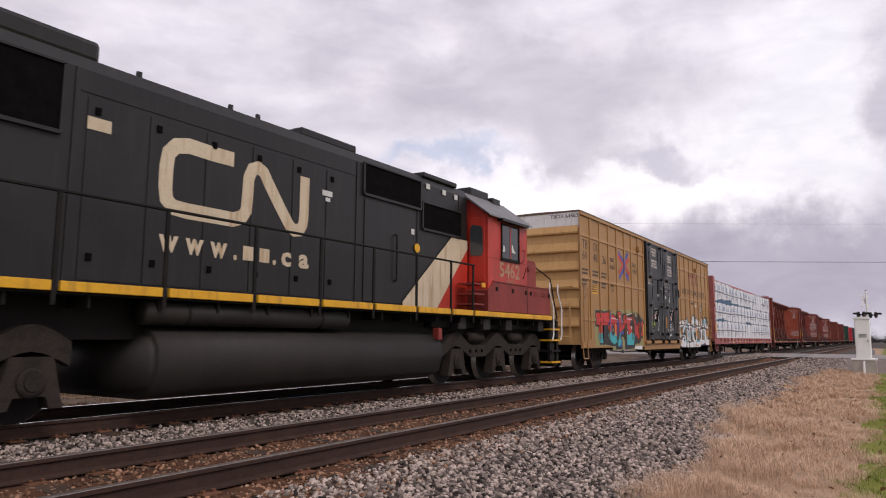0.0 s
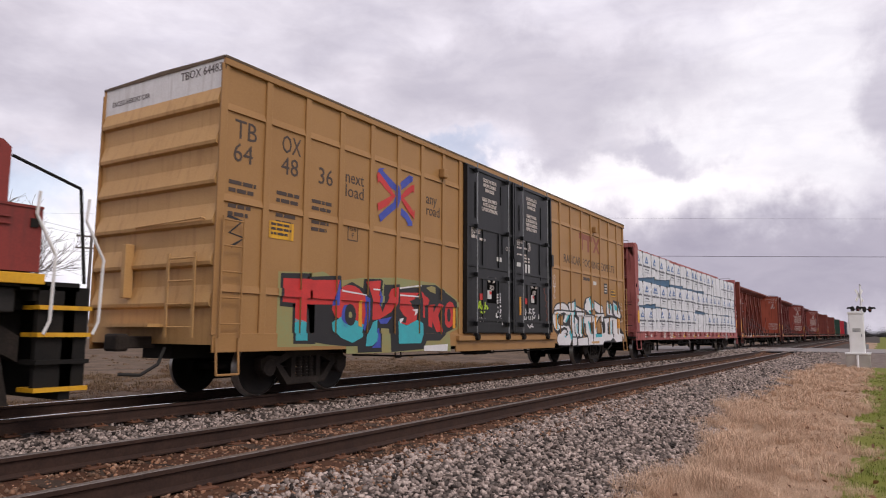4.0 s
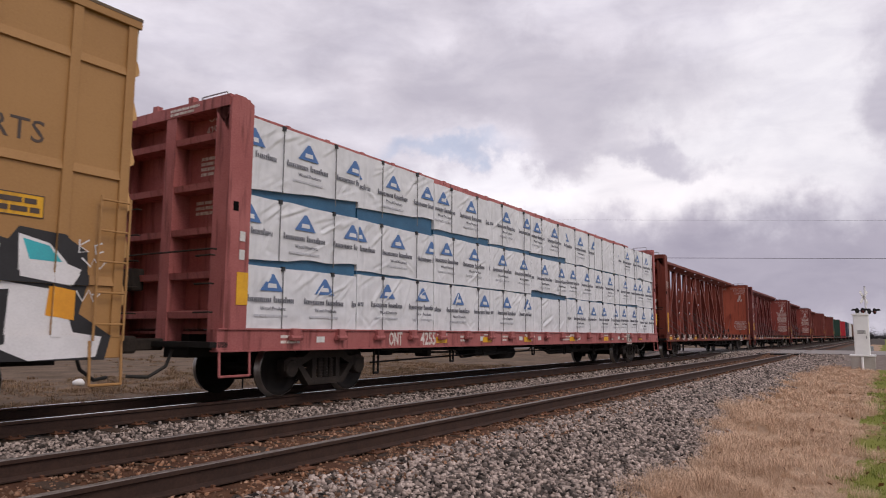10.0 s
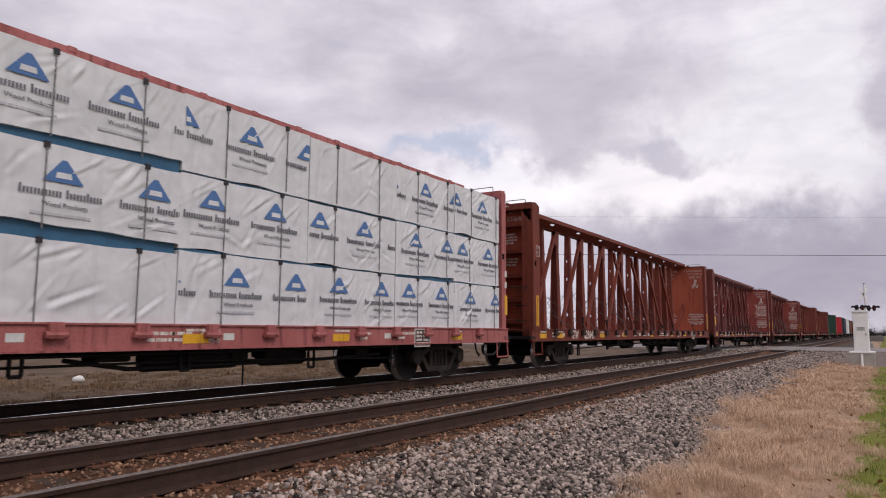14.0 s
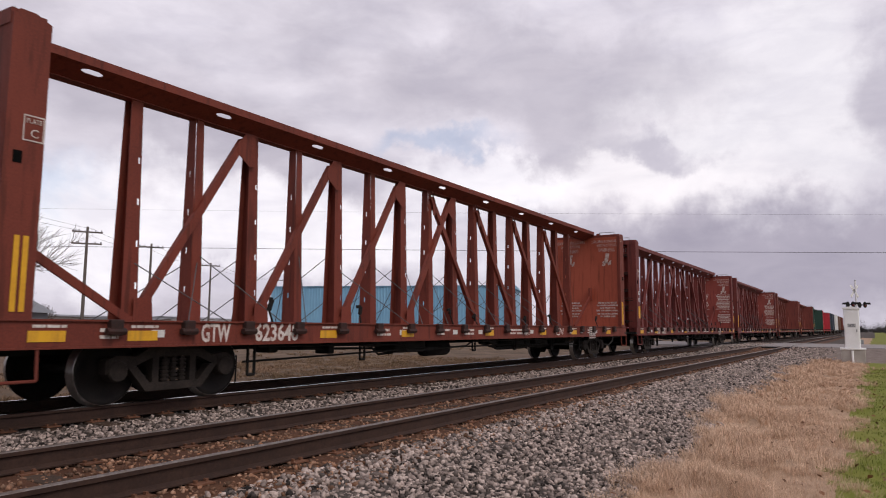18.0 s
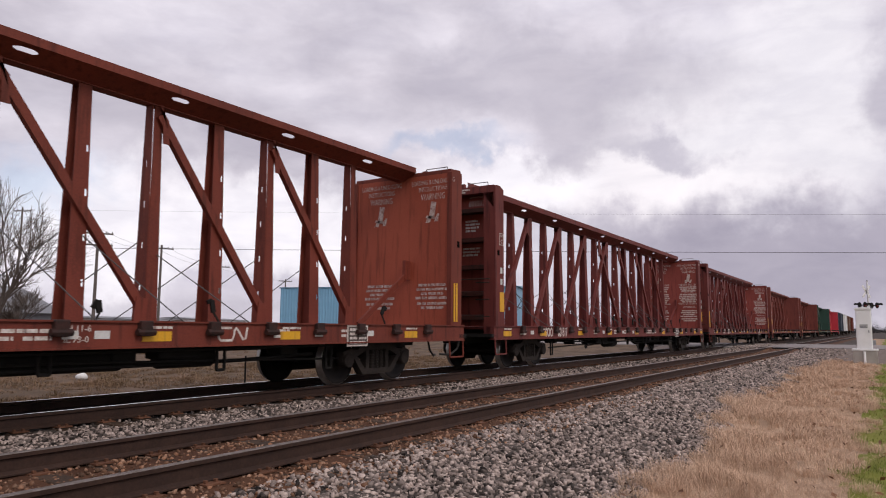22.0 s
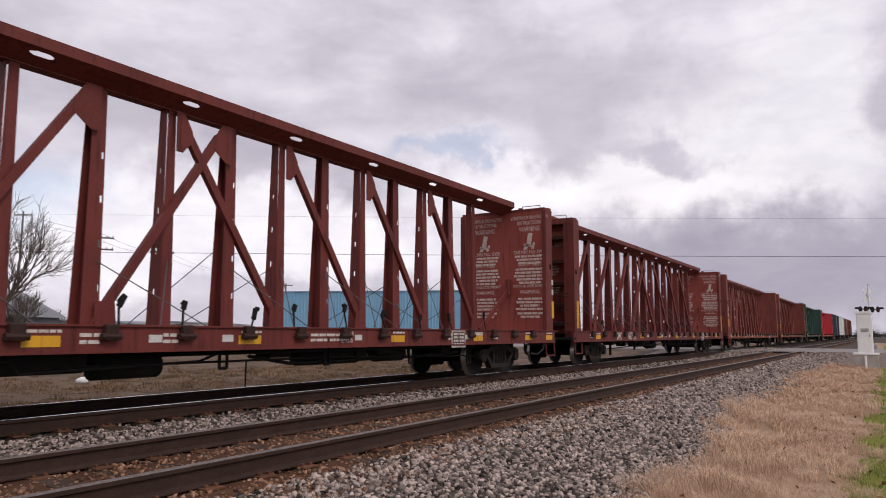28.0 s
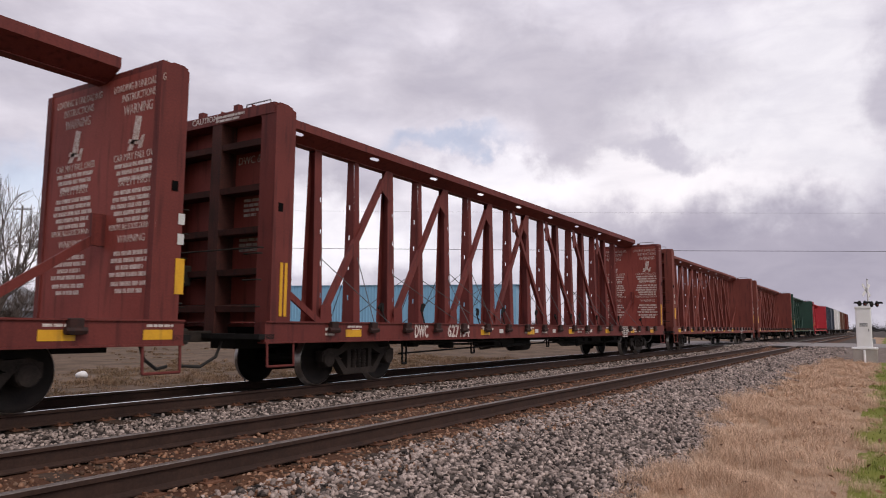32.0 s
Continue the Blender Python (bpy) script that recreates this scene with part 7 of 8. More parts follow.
                    bar(bm, r, r + Vector((rnd.uniform(-0.12, 0.12), 0.02, rnd.uniform(-0.10, 0.02))), 0.06, 0.04)
                    bar(bm, q, (xs + rnd.uniform(-0.1, 0.1), yy - 0.05, 1.12), 0.025, 0.02)
                    part("strap_hook", bm, M_frameblack, car)
    # sill plates, numbers
    ys = -hw - 0.034
    rnd = random.Random(int(x0) + 3)
    for x in yellow:
        part("reflector", block(BM(), x, x + 0.44, -hw - 0.006, -hw + 0.0, 0.86, 0.99), M_yellow, car, "yellow reflective strip")
        bars(car, M_wlet, x + 0.05, -hw, 1.06, [0.4], 0.035, 0.085)
    for x in (1.3, 7.0, 9.1, 10.3, 12.9, 13.3, 17.2, 18.6):
        bars(car, M_wlet, x + rnd.uniform(-0.2, 0.2), -hw, 1.02, [rnd.uniform(0.3, 0.6), rnd.uniform(0.2, 0.5)], 0.045, 0.085)
        part("label_patch", block(BM(), x + 0.8, x + 1.0, -hw - 0.004, -hw + 0.0, 0.9, 1.0), M_sticker, car, "small pale sticker")
    if number:
        lettering("IH 11-6", 0.11, 13.72, -hw - 0.003, 0.99, M_wlet, car)
        lettering("IL 73-0", 0.11, 13.72, -hw - 0.003, 0.86, M_wlet, car)
        lettering(number, 0.37, num[0], -hw - 0.003, 0.835, M_wlet, car, bold=0.009, label="white car number " + number, width=num[1])
        if logo:
            q, r = logo[0], logo[1]
            band(car, "emblem", M_wlet, [(q + 0.44 * r, 1.04), (q + 0.08 * r, 1.04), (q, 1.0), (q, 0.90), (q + 0.08 * r, 0.86), (q + 0.46 * r, 0.86), (q + 0.52 * r, 0.92), (q + 0.54 * r, 1.0), (q + 0.60 * r, 1.04),
                                         (q + 0.68 * r, 1.0), (q + 0.86 * r, 0.87), (q + 0.95 * r, 0.88), (q + r, 1.05)], 0.035, -hw - 0.001, "white rounded line emblem")
        if mark:
            lettering(marks[number], 0.36, mark[0], -hw - 0.003, 0.835, M_wlet, car, width=mark[1], bold=0.009, label="white stencilled reporting mark")
        xs_ = 0.437
        letters = marks.get(number, "")
        if number != "627154":
            lettering(letters, 0.20, xs_, -0.48, 4.44, M_wlet, car, "end")
            lettering(number, 0.21, xs_, -0.45, 4.22, M_wlet, car, "end", stretch=0.8)
        else:
            lettering(letters + " " + number, 0.19, xs_, -0.18, 3.82, M_wlet, car, "end", width=0.95)
        bars(car, M_wlet, xs_, -0.36, 3.86 if number != "627154" else 3.20, [0.36, 0.42, 0.40, 0.3], 0.05, 0.085, "end")
        bars(car, M_wlet, xs_, -0.28, 3.14 if number != "627154" else 2.52, [0.55, 0.5, 0.45], 0.05, 0.085, "end")
        bars(car, M_wlet, 0.086, 0.02, zt - 0.02, [0.7, 0.6], 0.04, 0.065, "end")
        if cap:
            lettering(cap, 0.15, 0.086, 0.66, zt - 0.09, M_wlet, car, "end")
    xp = 19.0 if loaded else (18.82 if number == "623648" else L - 5.7)
    dp = part("data_plate", block(BM(), xp, xp + 0.58, ys + 0.016, ys + 0.028, 0.72, 1.10), M_wlet, car, "white-framed data plate")
    part("plate_field", block(BM(), xp + 0.03, xp + 0.55, ys + 0.010, ys + 0.016, 0.75, 1.07), M_letter, dp)
    bars(dp, M_wlet, xp + 0.06, ys + 0.010, 1.04, [0.2, 0.2, 0.2, 0.45], 0.045, 0.075)
    bars(dp, M_wlet, xp + 0.32, ys + 0.010, 1.04, [0.2, 0.2, 0.2], 0.045, 0.075)
    # instructions on the inner face of the far bulkhead
    xi = L - 0.518
    worn = M_wornlet if number == "623648" else M_wlet2
    if number and not loaded:
        def line(words, z, y, size, width):
            ob = lettering(words, size, 0, 0, 0, worn, car, "end", "CENTER", 0.9)
            full = max(v.co.y for v in ob.data.vertices) - min(v.co.y for v in ob.data.vertices)
            ob.data.transform(Matrix.Translation((xi, y, z)) @ Matrix.Diagonal((1, width / full, 1, 1)))
        for y0 in (-0.90, 0.58):
            line("LOADING & UNLOADING", 4.36, y0, 0.155, 1.18)
            line("INSTRUCTIONS", 4.20, y0, 0.16, 0.78)
            line("WARNING", 4.00, y0, 0.21, 0.66)
            bm = BM()
            for pts in ([(-0.10, 3.93), (0.04, 3.96), (0.10, 3.60), (-0.04, 3.58)], [(0.16, 3.64), (0.19, 3.58), (-0.08, 3.53), (-0.12, 3.58)],
                        [(0.02, 3.60), (0.12, 3.60), (0.20, 3.47), (0.08, 3.47)], [(-0.18, 3.66), (-0.12, 3.66), (-0.04, 3.48), (-0.14, 3.48)]):
                prism(bm, [(y0 + p, z) for p, z in pts], xi - 0.004, xi, "x")
            part("warning_mark", bm, worn, car)
            if number != "623648":
                line("CAR MAY FALL OVER", 3.34, y0, 0.15, 1.02)
                line("SAFETY FIRST", 2.98, y0, 0.15, 0.74)
                line("REMOVE ALL LOOSE DUNNAGE", 2.36, y0, 0.12, 1.05)
                line("WARNING", 2.18, y0, 0.15, 0.62)
            for z, rows in ((3.30, (0.95, 0.85, 0.72)), (2.92, (0.9, 0.95, 1.0, 0.85, 0.7)), (2.06, (0.75, 0.86, 0.6, 0.9)), (1.64, (0.82, 0.6))):
                for k, wd in enumerate(rows):
                    if number != "623648" or z < 2.1:
                        bars(car, worn, xi, y0 + wd / 2, z - k * 0.098, [wd], 0.06, 0.1, "end", cut=0.05)
    # underframe
    bm = BM()
    block(bm, 0.4, L - 0.4, -0.3, 0.3, 0.66, 1.03)
    for k in range(16):
        block(bm, px[k] - 0.06, px[k] + 0.06, -hw + 0.05, hw - 0.05, 0.84, 1.03)
    part("underframe", bm, M_frameblack, car)
    part("brake_reservoir", tube(BM(), (9.45, -0.9, 0.58), (10.4, -0.9, 0.58), 0.17, 14), M_frameblack, car, smooth=True)
    part("brake_cylinder", block(BM(), 8.15, 9.3, -1.1, -0.5, 0.52, 0.82, 0.06), M_frameblack, car)
    grab(car, [(4.0, -1.1, 0.50), (9.0, -1.1, 0.60), (14.0, -1.1, 0.60), (19.0, -1.1, 0.50)], M_frameblack, 0.018, "brake_rod")
    for x, z in ((4.05, 0.30), (6.88, 0.44), (11.3, 0.50), (13.6, 0.48), (16.2, 0.42), (18.6, 0.34)):
        grab(car, [(x, -1.15, 0.82), (x, -1.15, z), (x + 0.14, -1.15, z), (x + 0.14, -1.15, 0.82)], M_frameblack, 0.024, "rod_hanger")
    for k, (x, w, z) in enumerate(((4.6, 0.22, 0.62), (5.4, 0.5, 0.66), (6.1, 0.16, 0.56), (7.4, 0.3, 0.66), (12.4, 0.5, 0.62), (14.6, 0.35, 0.55), (15.3, 0.7, 0.6), (17.6, 0.4, 0.6))):
        part("brake_gear", block(BM(), x, x + w, -1.05, -0.7, z, 0.82, 0.03), M_frameblack, car)
    grab(car, [(4.2, -1.2, 0.74), (8.3, -1.2, 0.70), (8.4, -1.2, 0.55), (10.9, -1.2, 0.62), (11.2, -1.2, 0.72), (18.8, -1.2, 0.74)], M_frameblack, 0.02, "air_pipe")
    for x, w in ((13.2, 1.6), (15.4, 0.9)):
        part("air_tank", tube(BM(), (x, -0.85, 0.62), (x + w, -0.85, 0.62), 0.16, 14), M_frameblack, car, smooth=True)
    grab(car, [(12.0, -1.0, 0.66), (12.9, -1.0, 0.52), (16.8, -1.0, 0.54), (18.4, -1.0, 0.6)], M_frameblack, 0.03, "brake_lever")
    grab(car, [(4.6, -0.9, 0.68), (7.6, -0.9, 0.63), (7.8, -0.9, 0.5), (8.3, -0.9, 0.52)], M_frameblack, 0.022, "brake_lever")
    bogie(car, 2.75)
    bogie(car, L - 2.75)
    return car


CB1, CB2, CB3, CB4 = 41.80, 66.52, 90.90, 115.51
make_centerbeam(CB1, "faded pink-red lumber car loaded with white-wrapped bundles", M_pink, M_pink, "4255", True, cap="", L=23.25, mark=(4.15, 0.45), num=(5.26, 0.57),
                yellow=(5.85, 7.92, 10.2, 13.4, 16.5, 20.5))
make_centerbeam(CB2, "empty red-oxide lumber flatcar with a centre truss", M_oxide, M_oxide_lit, "623648", L=22.92, shift=0.0, pitch=1.194, num=(3.92, 0.95), mark=(2.90, 0.53), logo=(15.98, 0.53),
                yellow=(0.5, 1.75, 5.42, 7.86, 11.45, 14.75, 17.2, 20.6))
make_centerbeam(CB3, "empty dark maroon lumber flatcar with a centre truss", M_maroon, M_maroon_lit, "601517", L=23.12, rise=0.06, shift=-0.02, num=(3.96, 0.72), mark=(3.07, 0.52),
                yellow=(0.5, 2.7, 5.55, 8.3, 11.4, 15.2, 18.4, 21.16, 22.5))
make_centerbeam(CB4, "empty maroon-brown lumber flatcar with a centre truss", M_maroon, M_maroon_lit, "627154", L=23.11, rise=0.06, shift=-0.02, num=(5.36, 0.95), mark=(4.08, 0.5),
                yellow=(1.92, 6.85, 9.4, 12.3, 15.6, 18.4, 21.0))
make_centerbeam(140.18, "empty rust-red lumber flatcar with faded bulkhead writing", M_rustcar, M_rustcar, "", detail=False)
make_centerbeam(164.79, "empty dull red lumber flatcar far down the train", M_rustcar, M_rustcar, "", detail=False)
make_centerbeam(189.40, "dark green lumber flatcar far down the train", M_green, M_green, "", detail=False)
make_centerbeam(214.00, "bright red lumber flatcar far down the train", M_brightred, M_brightred, "", detail=False)


def make_far_car(x0, paint, label, L=17.5, z1=4.7):
    car = vehicle("boxcar", x0, label, "boxcar")
    part("body", block(BM(), 0, L, -1.45, 1.45, 0.95, z1, 0.03), paint, car)
    for k in range(12):
        x = 0.6 + k * (L - 1.2) / 11
        part("side_post", block(BM(), x - 0.05, x + 0.05, -1.52, -1.45, 1.0, z1 - 0.1), paint, car)
    part("roof", prism(BM(), [(-1.5, z1), (1.5, z1), (0, z1 + 0.2)], -0.05, L + 0.05, "x"), M_rod, car)
    part("door", block(BM(), L / 2 - 1.5, L / 2 + 1.5, -1.56, -1.45, 1.05, z1 - 0.2), paint, car)
    bogie(car, 2.4)
    bogie(car, L - 2.4)
    return car


make_far_car(238.4, M_navy, "dark blue-grey boxcar far down the train")
make_far_car(257.4, M_white, "dirty white boxcar far down the train")
make_far_car(276.4, M_brown, "brown boxcar far down the train")
make_far_car(295.4, M_oxide, "rust-red boxcar far down the train")


# -- wrapped lumber on the loaded car --
def wrap_mesh(w, h, d, seed, hem=(0.0, 0.0)):
    """A sheet-wrapped bundle: a rounded block with pulled folds and a sagging hem."""
    rnd = random.Random(seed)
    nx, nz = 72, 32
    bm = BM()
    front = []
    # creases: start, direction and length of each pulled fold
    creases = []
    for _ in range(17):
        cx, cz = rnd.uniform(0, w), rnd.choice((0.0, h, h, rnd.uniform(0, h)))
        ang = rnd.uniform(0.35, 1.2) * rnd.choice((-1, 1)) + (math.pi if cz > h * 0.6 else 0.0)
        creases.append((cx, cz, math.cos(ang), math.sin(ang) if cz < h * 0.6 else -abs(math.sin(ang)), rnd.uniform(0.35, 1.1), rnd.uniform(0.016, 0.045), rnd.uniform(0.018, 0.045)))
    flap = rnd.uniform(0.10, 0.28)
    for i in range(nx + 1):
        col = []
        for j in range(nz + 1):
            x, z = w * i / nx, h * j / nz
            f = min(1.0, 6 * min(i / nx, 1 - i / nx)) * min(1.0, 6 * min(j / nz, 1 - j / nz))
            y = 0.012 * noise.noise((x * 1.8 + seed * 7, z * 2.4, seed)) + 0.006 * noise.noise((x * 6 + seed, z * 6, seed * 2))
            for cx, cz, ux, uz, ln, dep, wd in creases:
                along, across = (x - cx) * ux + (z - cz) * uz, -(x - cx) * uz + (z - cz) * ux
                if 0 < along < ln and abs(across) < wd * 2.2:
                    y -= dep * 0.8 * math.exp(-(across / wd) ** 2) * math.sin(math.pi * min(1.0, along / ln + 0.15)) * max(f, 0.25)
                    y += dep * 0.9 * math.exp(-((across - wd * 1.2) / wd) ** 2) * (1 - along / ln) * f
            # the loose end flap stands a little proud
            y -= 0.016 * max(0.0, 1 - abs(x - flap) / 0.03) * min(1.0, 3 * j / nz)
            low = hem[0] + (hem[1] - hem[0]) * i / nx
            z = low + (h - low) * j / nz
            if j == 0:
                z = low - 0.03 + 0.07 * max(0, noise.noise((x * 1.1, seed, 0)))
                y -= 0.018 * max(0.0, noise.noise((x * 2.3, seed, 4)))
            if j == nz:
                z += 0.02 * noise.noise((x * 1.6, seed, 8))
            col.append(bm.verts.new((x, y, z)))
        front.append(col)
    for i in range(nx):
        for j in range(nz):
            bm.faces.new((front[i][j], front[i + 1][j], front[i + 1][j + 1], front[i][j + 1]))
    # top, sides and back
    edge_loop = [front[i][0] for i in range(nx + 1)] + [front[nx][j] for j in range(1, nz + 1)] + [front[i][nz] for i in range(nx - 1, -1, -1)] + [front[0][j] for j in range(nz - 1, 0, -1)]
    back = [bm.verts.new((v.co.x, d, v.co.z)) for v in edge_loop]
    n = len(edge_loop)
    for k in range(n):
        bm.faces.new((edge_loop[k], edge_loop[(k + 1) % n], back[(k + 1) % n], back[k]))
    bm.faces.new(back[::-1])
    for k in range(n):
        e = bm.edges.get((edge_loop[k], edge_loop[(k + 1) % n]))
        e.smooth = False
    me = to_mesh("wrap", bm, M_wrap)
    for p in me.polygons:
        p.use_smooth = p.index < nx * nz
    return me


def clipped(pts, w):
    """Cuts a flat outline at the two ends of a bundle."""
    for lim, keep in ((0.02, 1), (w - 0.02, -1)):
        out = []
        for (x0, z0), (x1, z1) in zip(pts, pts[1:] + pts[:1]):
            a, b = (x0 - lim) * keep >= 0, (x1 - lim) * keep >= 0
            if a:
                out.append((x0, z0))
            if a != b:
                k = (lim - x0) / (x1 - x0)
                out.append((lim, z0 + k * (z1 - z0)))
        pts = out
        if len(pts) < 3:
            return None
    return pts


def print_brand(bundle, c, zc, w, y):
    """A blue triangle over a broken grey line and a small line."""
    def put(name, mat, pts, dy):
        pts = clipped(pts, w)
        if pts:
            patch(bundle, name, mat, pts, y - dy)
    put("printed_triangle", M_wrapblue, [(c - 0.25, zc), (c + 0.25, zc), (c + 0.03, zc + 0.27), (c - 0.03, zc + 0.27)], 0.0)
    put("printed_mark", M_wrap, [(c - 0.10, zc + 0.05), (c + 0.10, zc + 0.05), (c + 0.085, zc + 0.12), (c - 0.085, zc + 0.12)], 0.005)
    for k in range(24):
        x = c - 0.50 + k * 0.042
        hgt = 0.105 if k in (0, 13, 19) else 0.07
        if k != 12:
            put("printed_bar", M_printgrey, [(x, zc - 0.18), (x + 0.025, zc - 0.18), (x + 0.025, zc - 0.18 + hgt), (x, zc - 0.18 + hgt)], 0.0)
    if 0.35 < c < w - 0.35:
        lettering("Wood Products", 0.085, c - 0.24, y - 0.004, zc - 0.30, M_printgrey, bundle)
        bars(bundle, M_printpale, c - 0.36, y, zc - 0.37, [0.72], 0.035, 0.1)


def make_load():
    rnd = random.Random(5)
    tiers = ((1.12, 1.03), (2.20, 1.05), (3.30, 1.10))
    xs = [42.32, 44.98, 47.58, 50.12, 52.52, 55.08, 57.64, 60.16, 62.42, 64.61]
    blue = {(1, 0): (0.55, 1.0, 0.16), (1, 1): (0.0, 1.0, 0.20), (0, 0): (0.3, 1.0, 0.12), (0, 4): (0.0, 1.0, 0.15), (1, 2): (0.0, 1.0, 0.10), (1, 4): (0.0, 1.0, 0.09), (0, 7): (0.2, 0.9, 0.06), (1, 3): (0.0, 1.0, 0.05), (1, 6): (0.4, 1.0, 0.05)}
    blank = ((0, 4), (2, 6))
    lift = {(2, 0): (0.0, 0.22), (2, 1): (0.12, 0.24), (2, 2): (0.05, 0.10), (2, 3): (0.02, 0.08), (2, 4): (0.04, 0.12), (1, 0): (0.0, 0.14), (1, 1): (0.04, 0.0), (1, 4): (0.10, 0.05), (1, 7): (0.0, 0.06)}
    for t, (z0, h) in enumerate(tiers):
        off = rnd.uniform(0.1, 0.9)
        for k, (a, b) in enumerate(zip(xs, xs[1:])):
            off = rnd.uniform(0.0, 1.2)
            for side in (-1, 1):
                w = b - a - 0.01
                b_ = thing("lumber_bundle", a, YF, 0, "lumber bundle in white printed wrap on the pink-red car", "lumber bundle", "wrapped bundles on the car")
                ROLLING.append((b_, a))
                if side == 1:
                    part("wrap", block(BM(), 0.015, w, 0.45, 1.36, z0, z0 + h, 0.03), M_wrap, b_)
                    continue
                gap = blue.get((t, k), (0, 1, 0.02 if t < 2 else rnd.uniform(-0.04, 0.16)))
                hem, over = lift.get((t, k), (0.0, 0.0)), max(lift.get((t + 1, k), (0.0, 0.0)))
                y0 = -1.402 + rnd.uniform(-0.012, 0.012)
                piece("wrap", wrap_mesh(w, h - gap[2] * 0.45, 0.9, t * 20 + k, hem), b_, pose(0.0, y0, z0))
                part("lumber_edge", block(BM(), 0.02, w - 0.02, y0 + 0.045, -0.5, z0 + h - gap[2] * 0.45 - 0.1, z0 + h + 0.03 + over - (0.1 if t == 2 else 0.0)), M_blueside, b_, "dark blue lumber wrap showing under the sheet")
                y = y0 - 0.013
                for sx in (0.72 + rnd.uniform(-0.06, 0.06), 1.95 + rnd.uniform(-0.06, 0.06)):
                    part("strap", block(BM(), sx - 0.008, sx + 0.008, y - 0.010, y - 0.002, z0 + 0.0, z0 + h - gap[2] * 0.45 + 0.01), M_strap, b_, "dark binding strap")
                    part("corner_block", block(BM(), sx - 0.035, sx + 0.035, y - 0.014, y + 0.03, z0 + h - gap[2] * 0.45 - 0.05, z0 + h - gap[2] * 0.45 + 0.02), M_gblack, b_)
                if (t, k) in blank:
                    continue
                zc = z0 + h * 0.58 + rnd.uniform(-0.03, 0.03) - gap[2] * 0.25
                for m in range(4):
                    print_brand(b_, off - 0.35 + m * 1.24, zc, w, y)


make_load()


# ---- beside the line ----
def make_cabinet():
    c = thing("signal_cabinet", 39.35, 0.92, ground_z(0.92), "white steel signal cabinet on a concrete foundation", "signal cabinet")
    part("foundation", block(BM(), -0.45, 0.45, -0.50, 0.50, -0.05, 0.66, 0.015), M_concrete, c, "grey concrete foundation")
    part("foundation_slab", block(BM(), -0.48, 0.48, -0.54, 0.54, 0.66, 0.735, 0.01), M_cabinet, c)
    b = part("cabinet_body", block(BM(), -0.36, 0.36, -0.32, 0.32, 0.735, 2.60, 0.02), M_cabinet, c)
    part("cabinet_roof", prism(BM(), [(-0.36, 2.60), (0.36, 2.60), (0.36, 2.66), (0.0, 2.73), (-0.36, 2.66)], -0.40, 0.40, "x"), M_cabinet, c)
    part("cabinet_door", block(BM(), -0.375, -0.36, -0.28, 0.28, 0.82, 2.52, 0.006), M_cabinet, b)
    part("label_plate", block(BM(), -0.382, -0.375, -0.18, 0.18, 1.72, 1.90), M_sticker, b)
    bars(b, M_printgrey, -0.383, 0.14, 1.88, [0.28, 0.25, 0.28], 0.03, 0.055, "end")
    part("door_handle", block(BM(), -0.40, -0.375, -0.22, -0.18, 1.5, 1.62), M_rod, b)
    part("conduit", tube(BM(), (-0.52, 0.02, 0.0), (-0.52, 0.02, 0.62), 0.05, 10), M_cabinet, c)
    return c


make_cabinet()


def make_crossing_signal(x, y, z):
    g = thing("crossing_signal", x, y, z, "crossing signal mast with white crossbuck and dark flashers", "crossing signal", rz=58)
    part("mast", tube(BM(), (0, 0, 0), (0, 0, 5.0), 0.065, 12), M_white, g)
    part("mast_base", block(BM(), -0.25, 0.25, -0.25, 0.25, 0, 0.5, 0.02), M_rod, g)
    for s in (-1, 1):
        bm = BM()
        m = Matrix.Translation((0.10, 0, 4.2)) @ Matrix.Rotation(radians(45 * s), 4, "X")
        bmesh.ops.create_cube(bm, size=1, matrix=m @ Matrix.Diagonal((0.02, 1.25, 0.22, 1)))
        part("crossbuck_arm", bm, M_white, g)
    part("cross_arm", tube(BM(), (0, -0.8, 3.15), (0, 0.8, 3.15), 0.04, 8), M_frameblack, g)
    for yy in (-0.72, 0.72):
        for s in (-1, 1):
            f = part("flasher", lathe(BM(), [(0.23, 0.0), (0.23, 0.02)], 22, (0, 0, 0)), M_frameblack, g)
            f.matrix_basis = pose(s * 0.22, yy, 3.15, 0, 0, 90 * s)
            part("lens", lathe(BM(), [(0.10, -0.07), (0.15, -0.05), (0.15, 0.0)], 18, (0, 0, 0)), M_lens, f)
            bm = BM()
            prism(bm, [(-0.16, 0.02), (-0.11, 0.12), (0.0, 0.17), (0.11, 0.12), (0.16, 0.02), (0.14, 0.02), (0.0, 0.15), (-0.14, 0.02)], -0.36, 0.0)
            part("hood", bm, M_frameblack, f)
    part("bell", lathe(BM(), [(0.06, -0.05), (0.08, 0.0), (0.05, 0.05)], 14, (0, 0, 5.0)), M_rod, g)
    part("bracket", block(BM(), -0.12, 0.12, -0.12, 0.12, 2.3, 2.6, 0.02), M_rod, g)
    return g


make_crossing_signal(62.5, 1.08, -0.17)


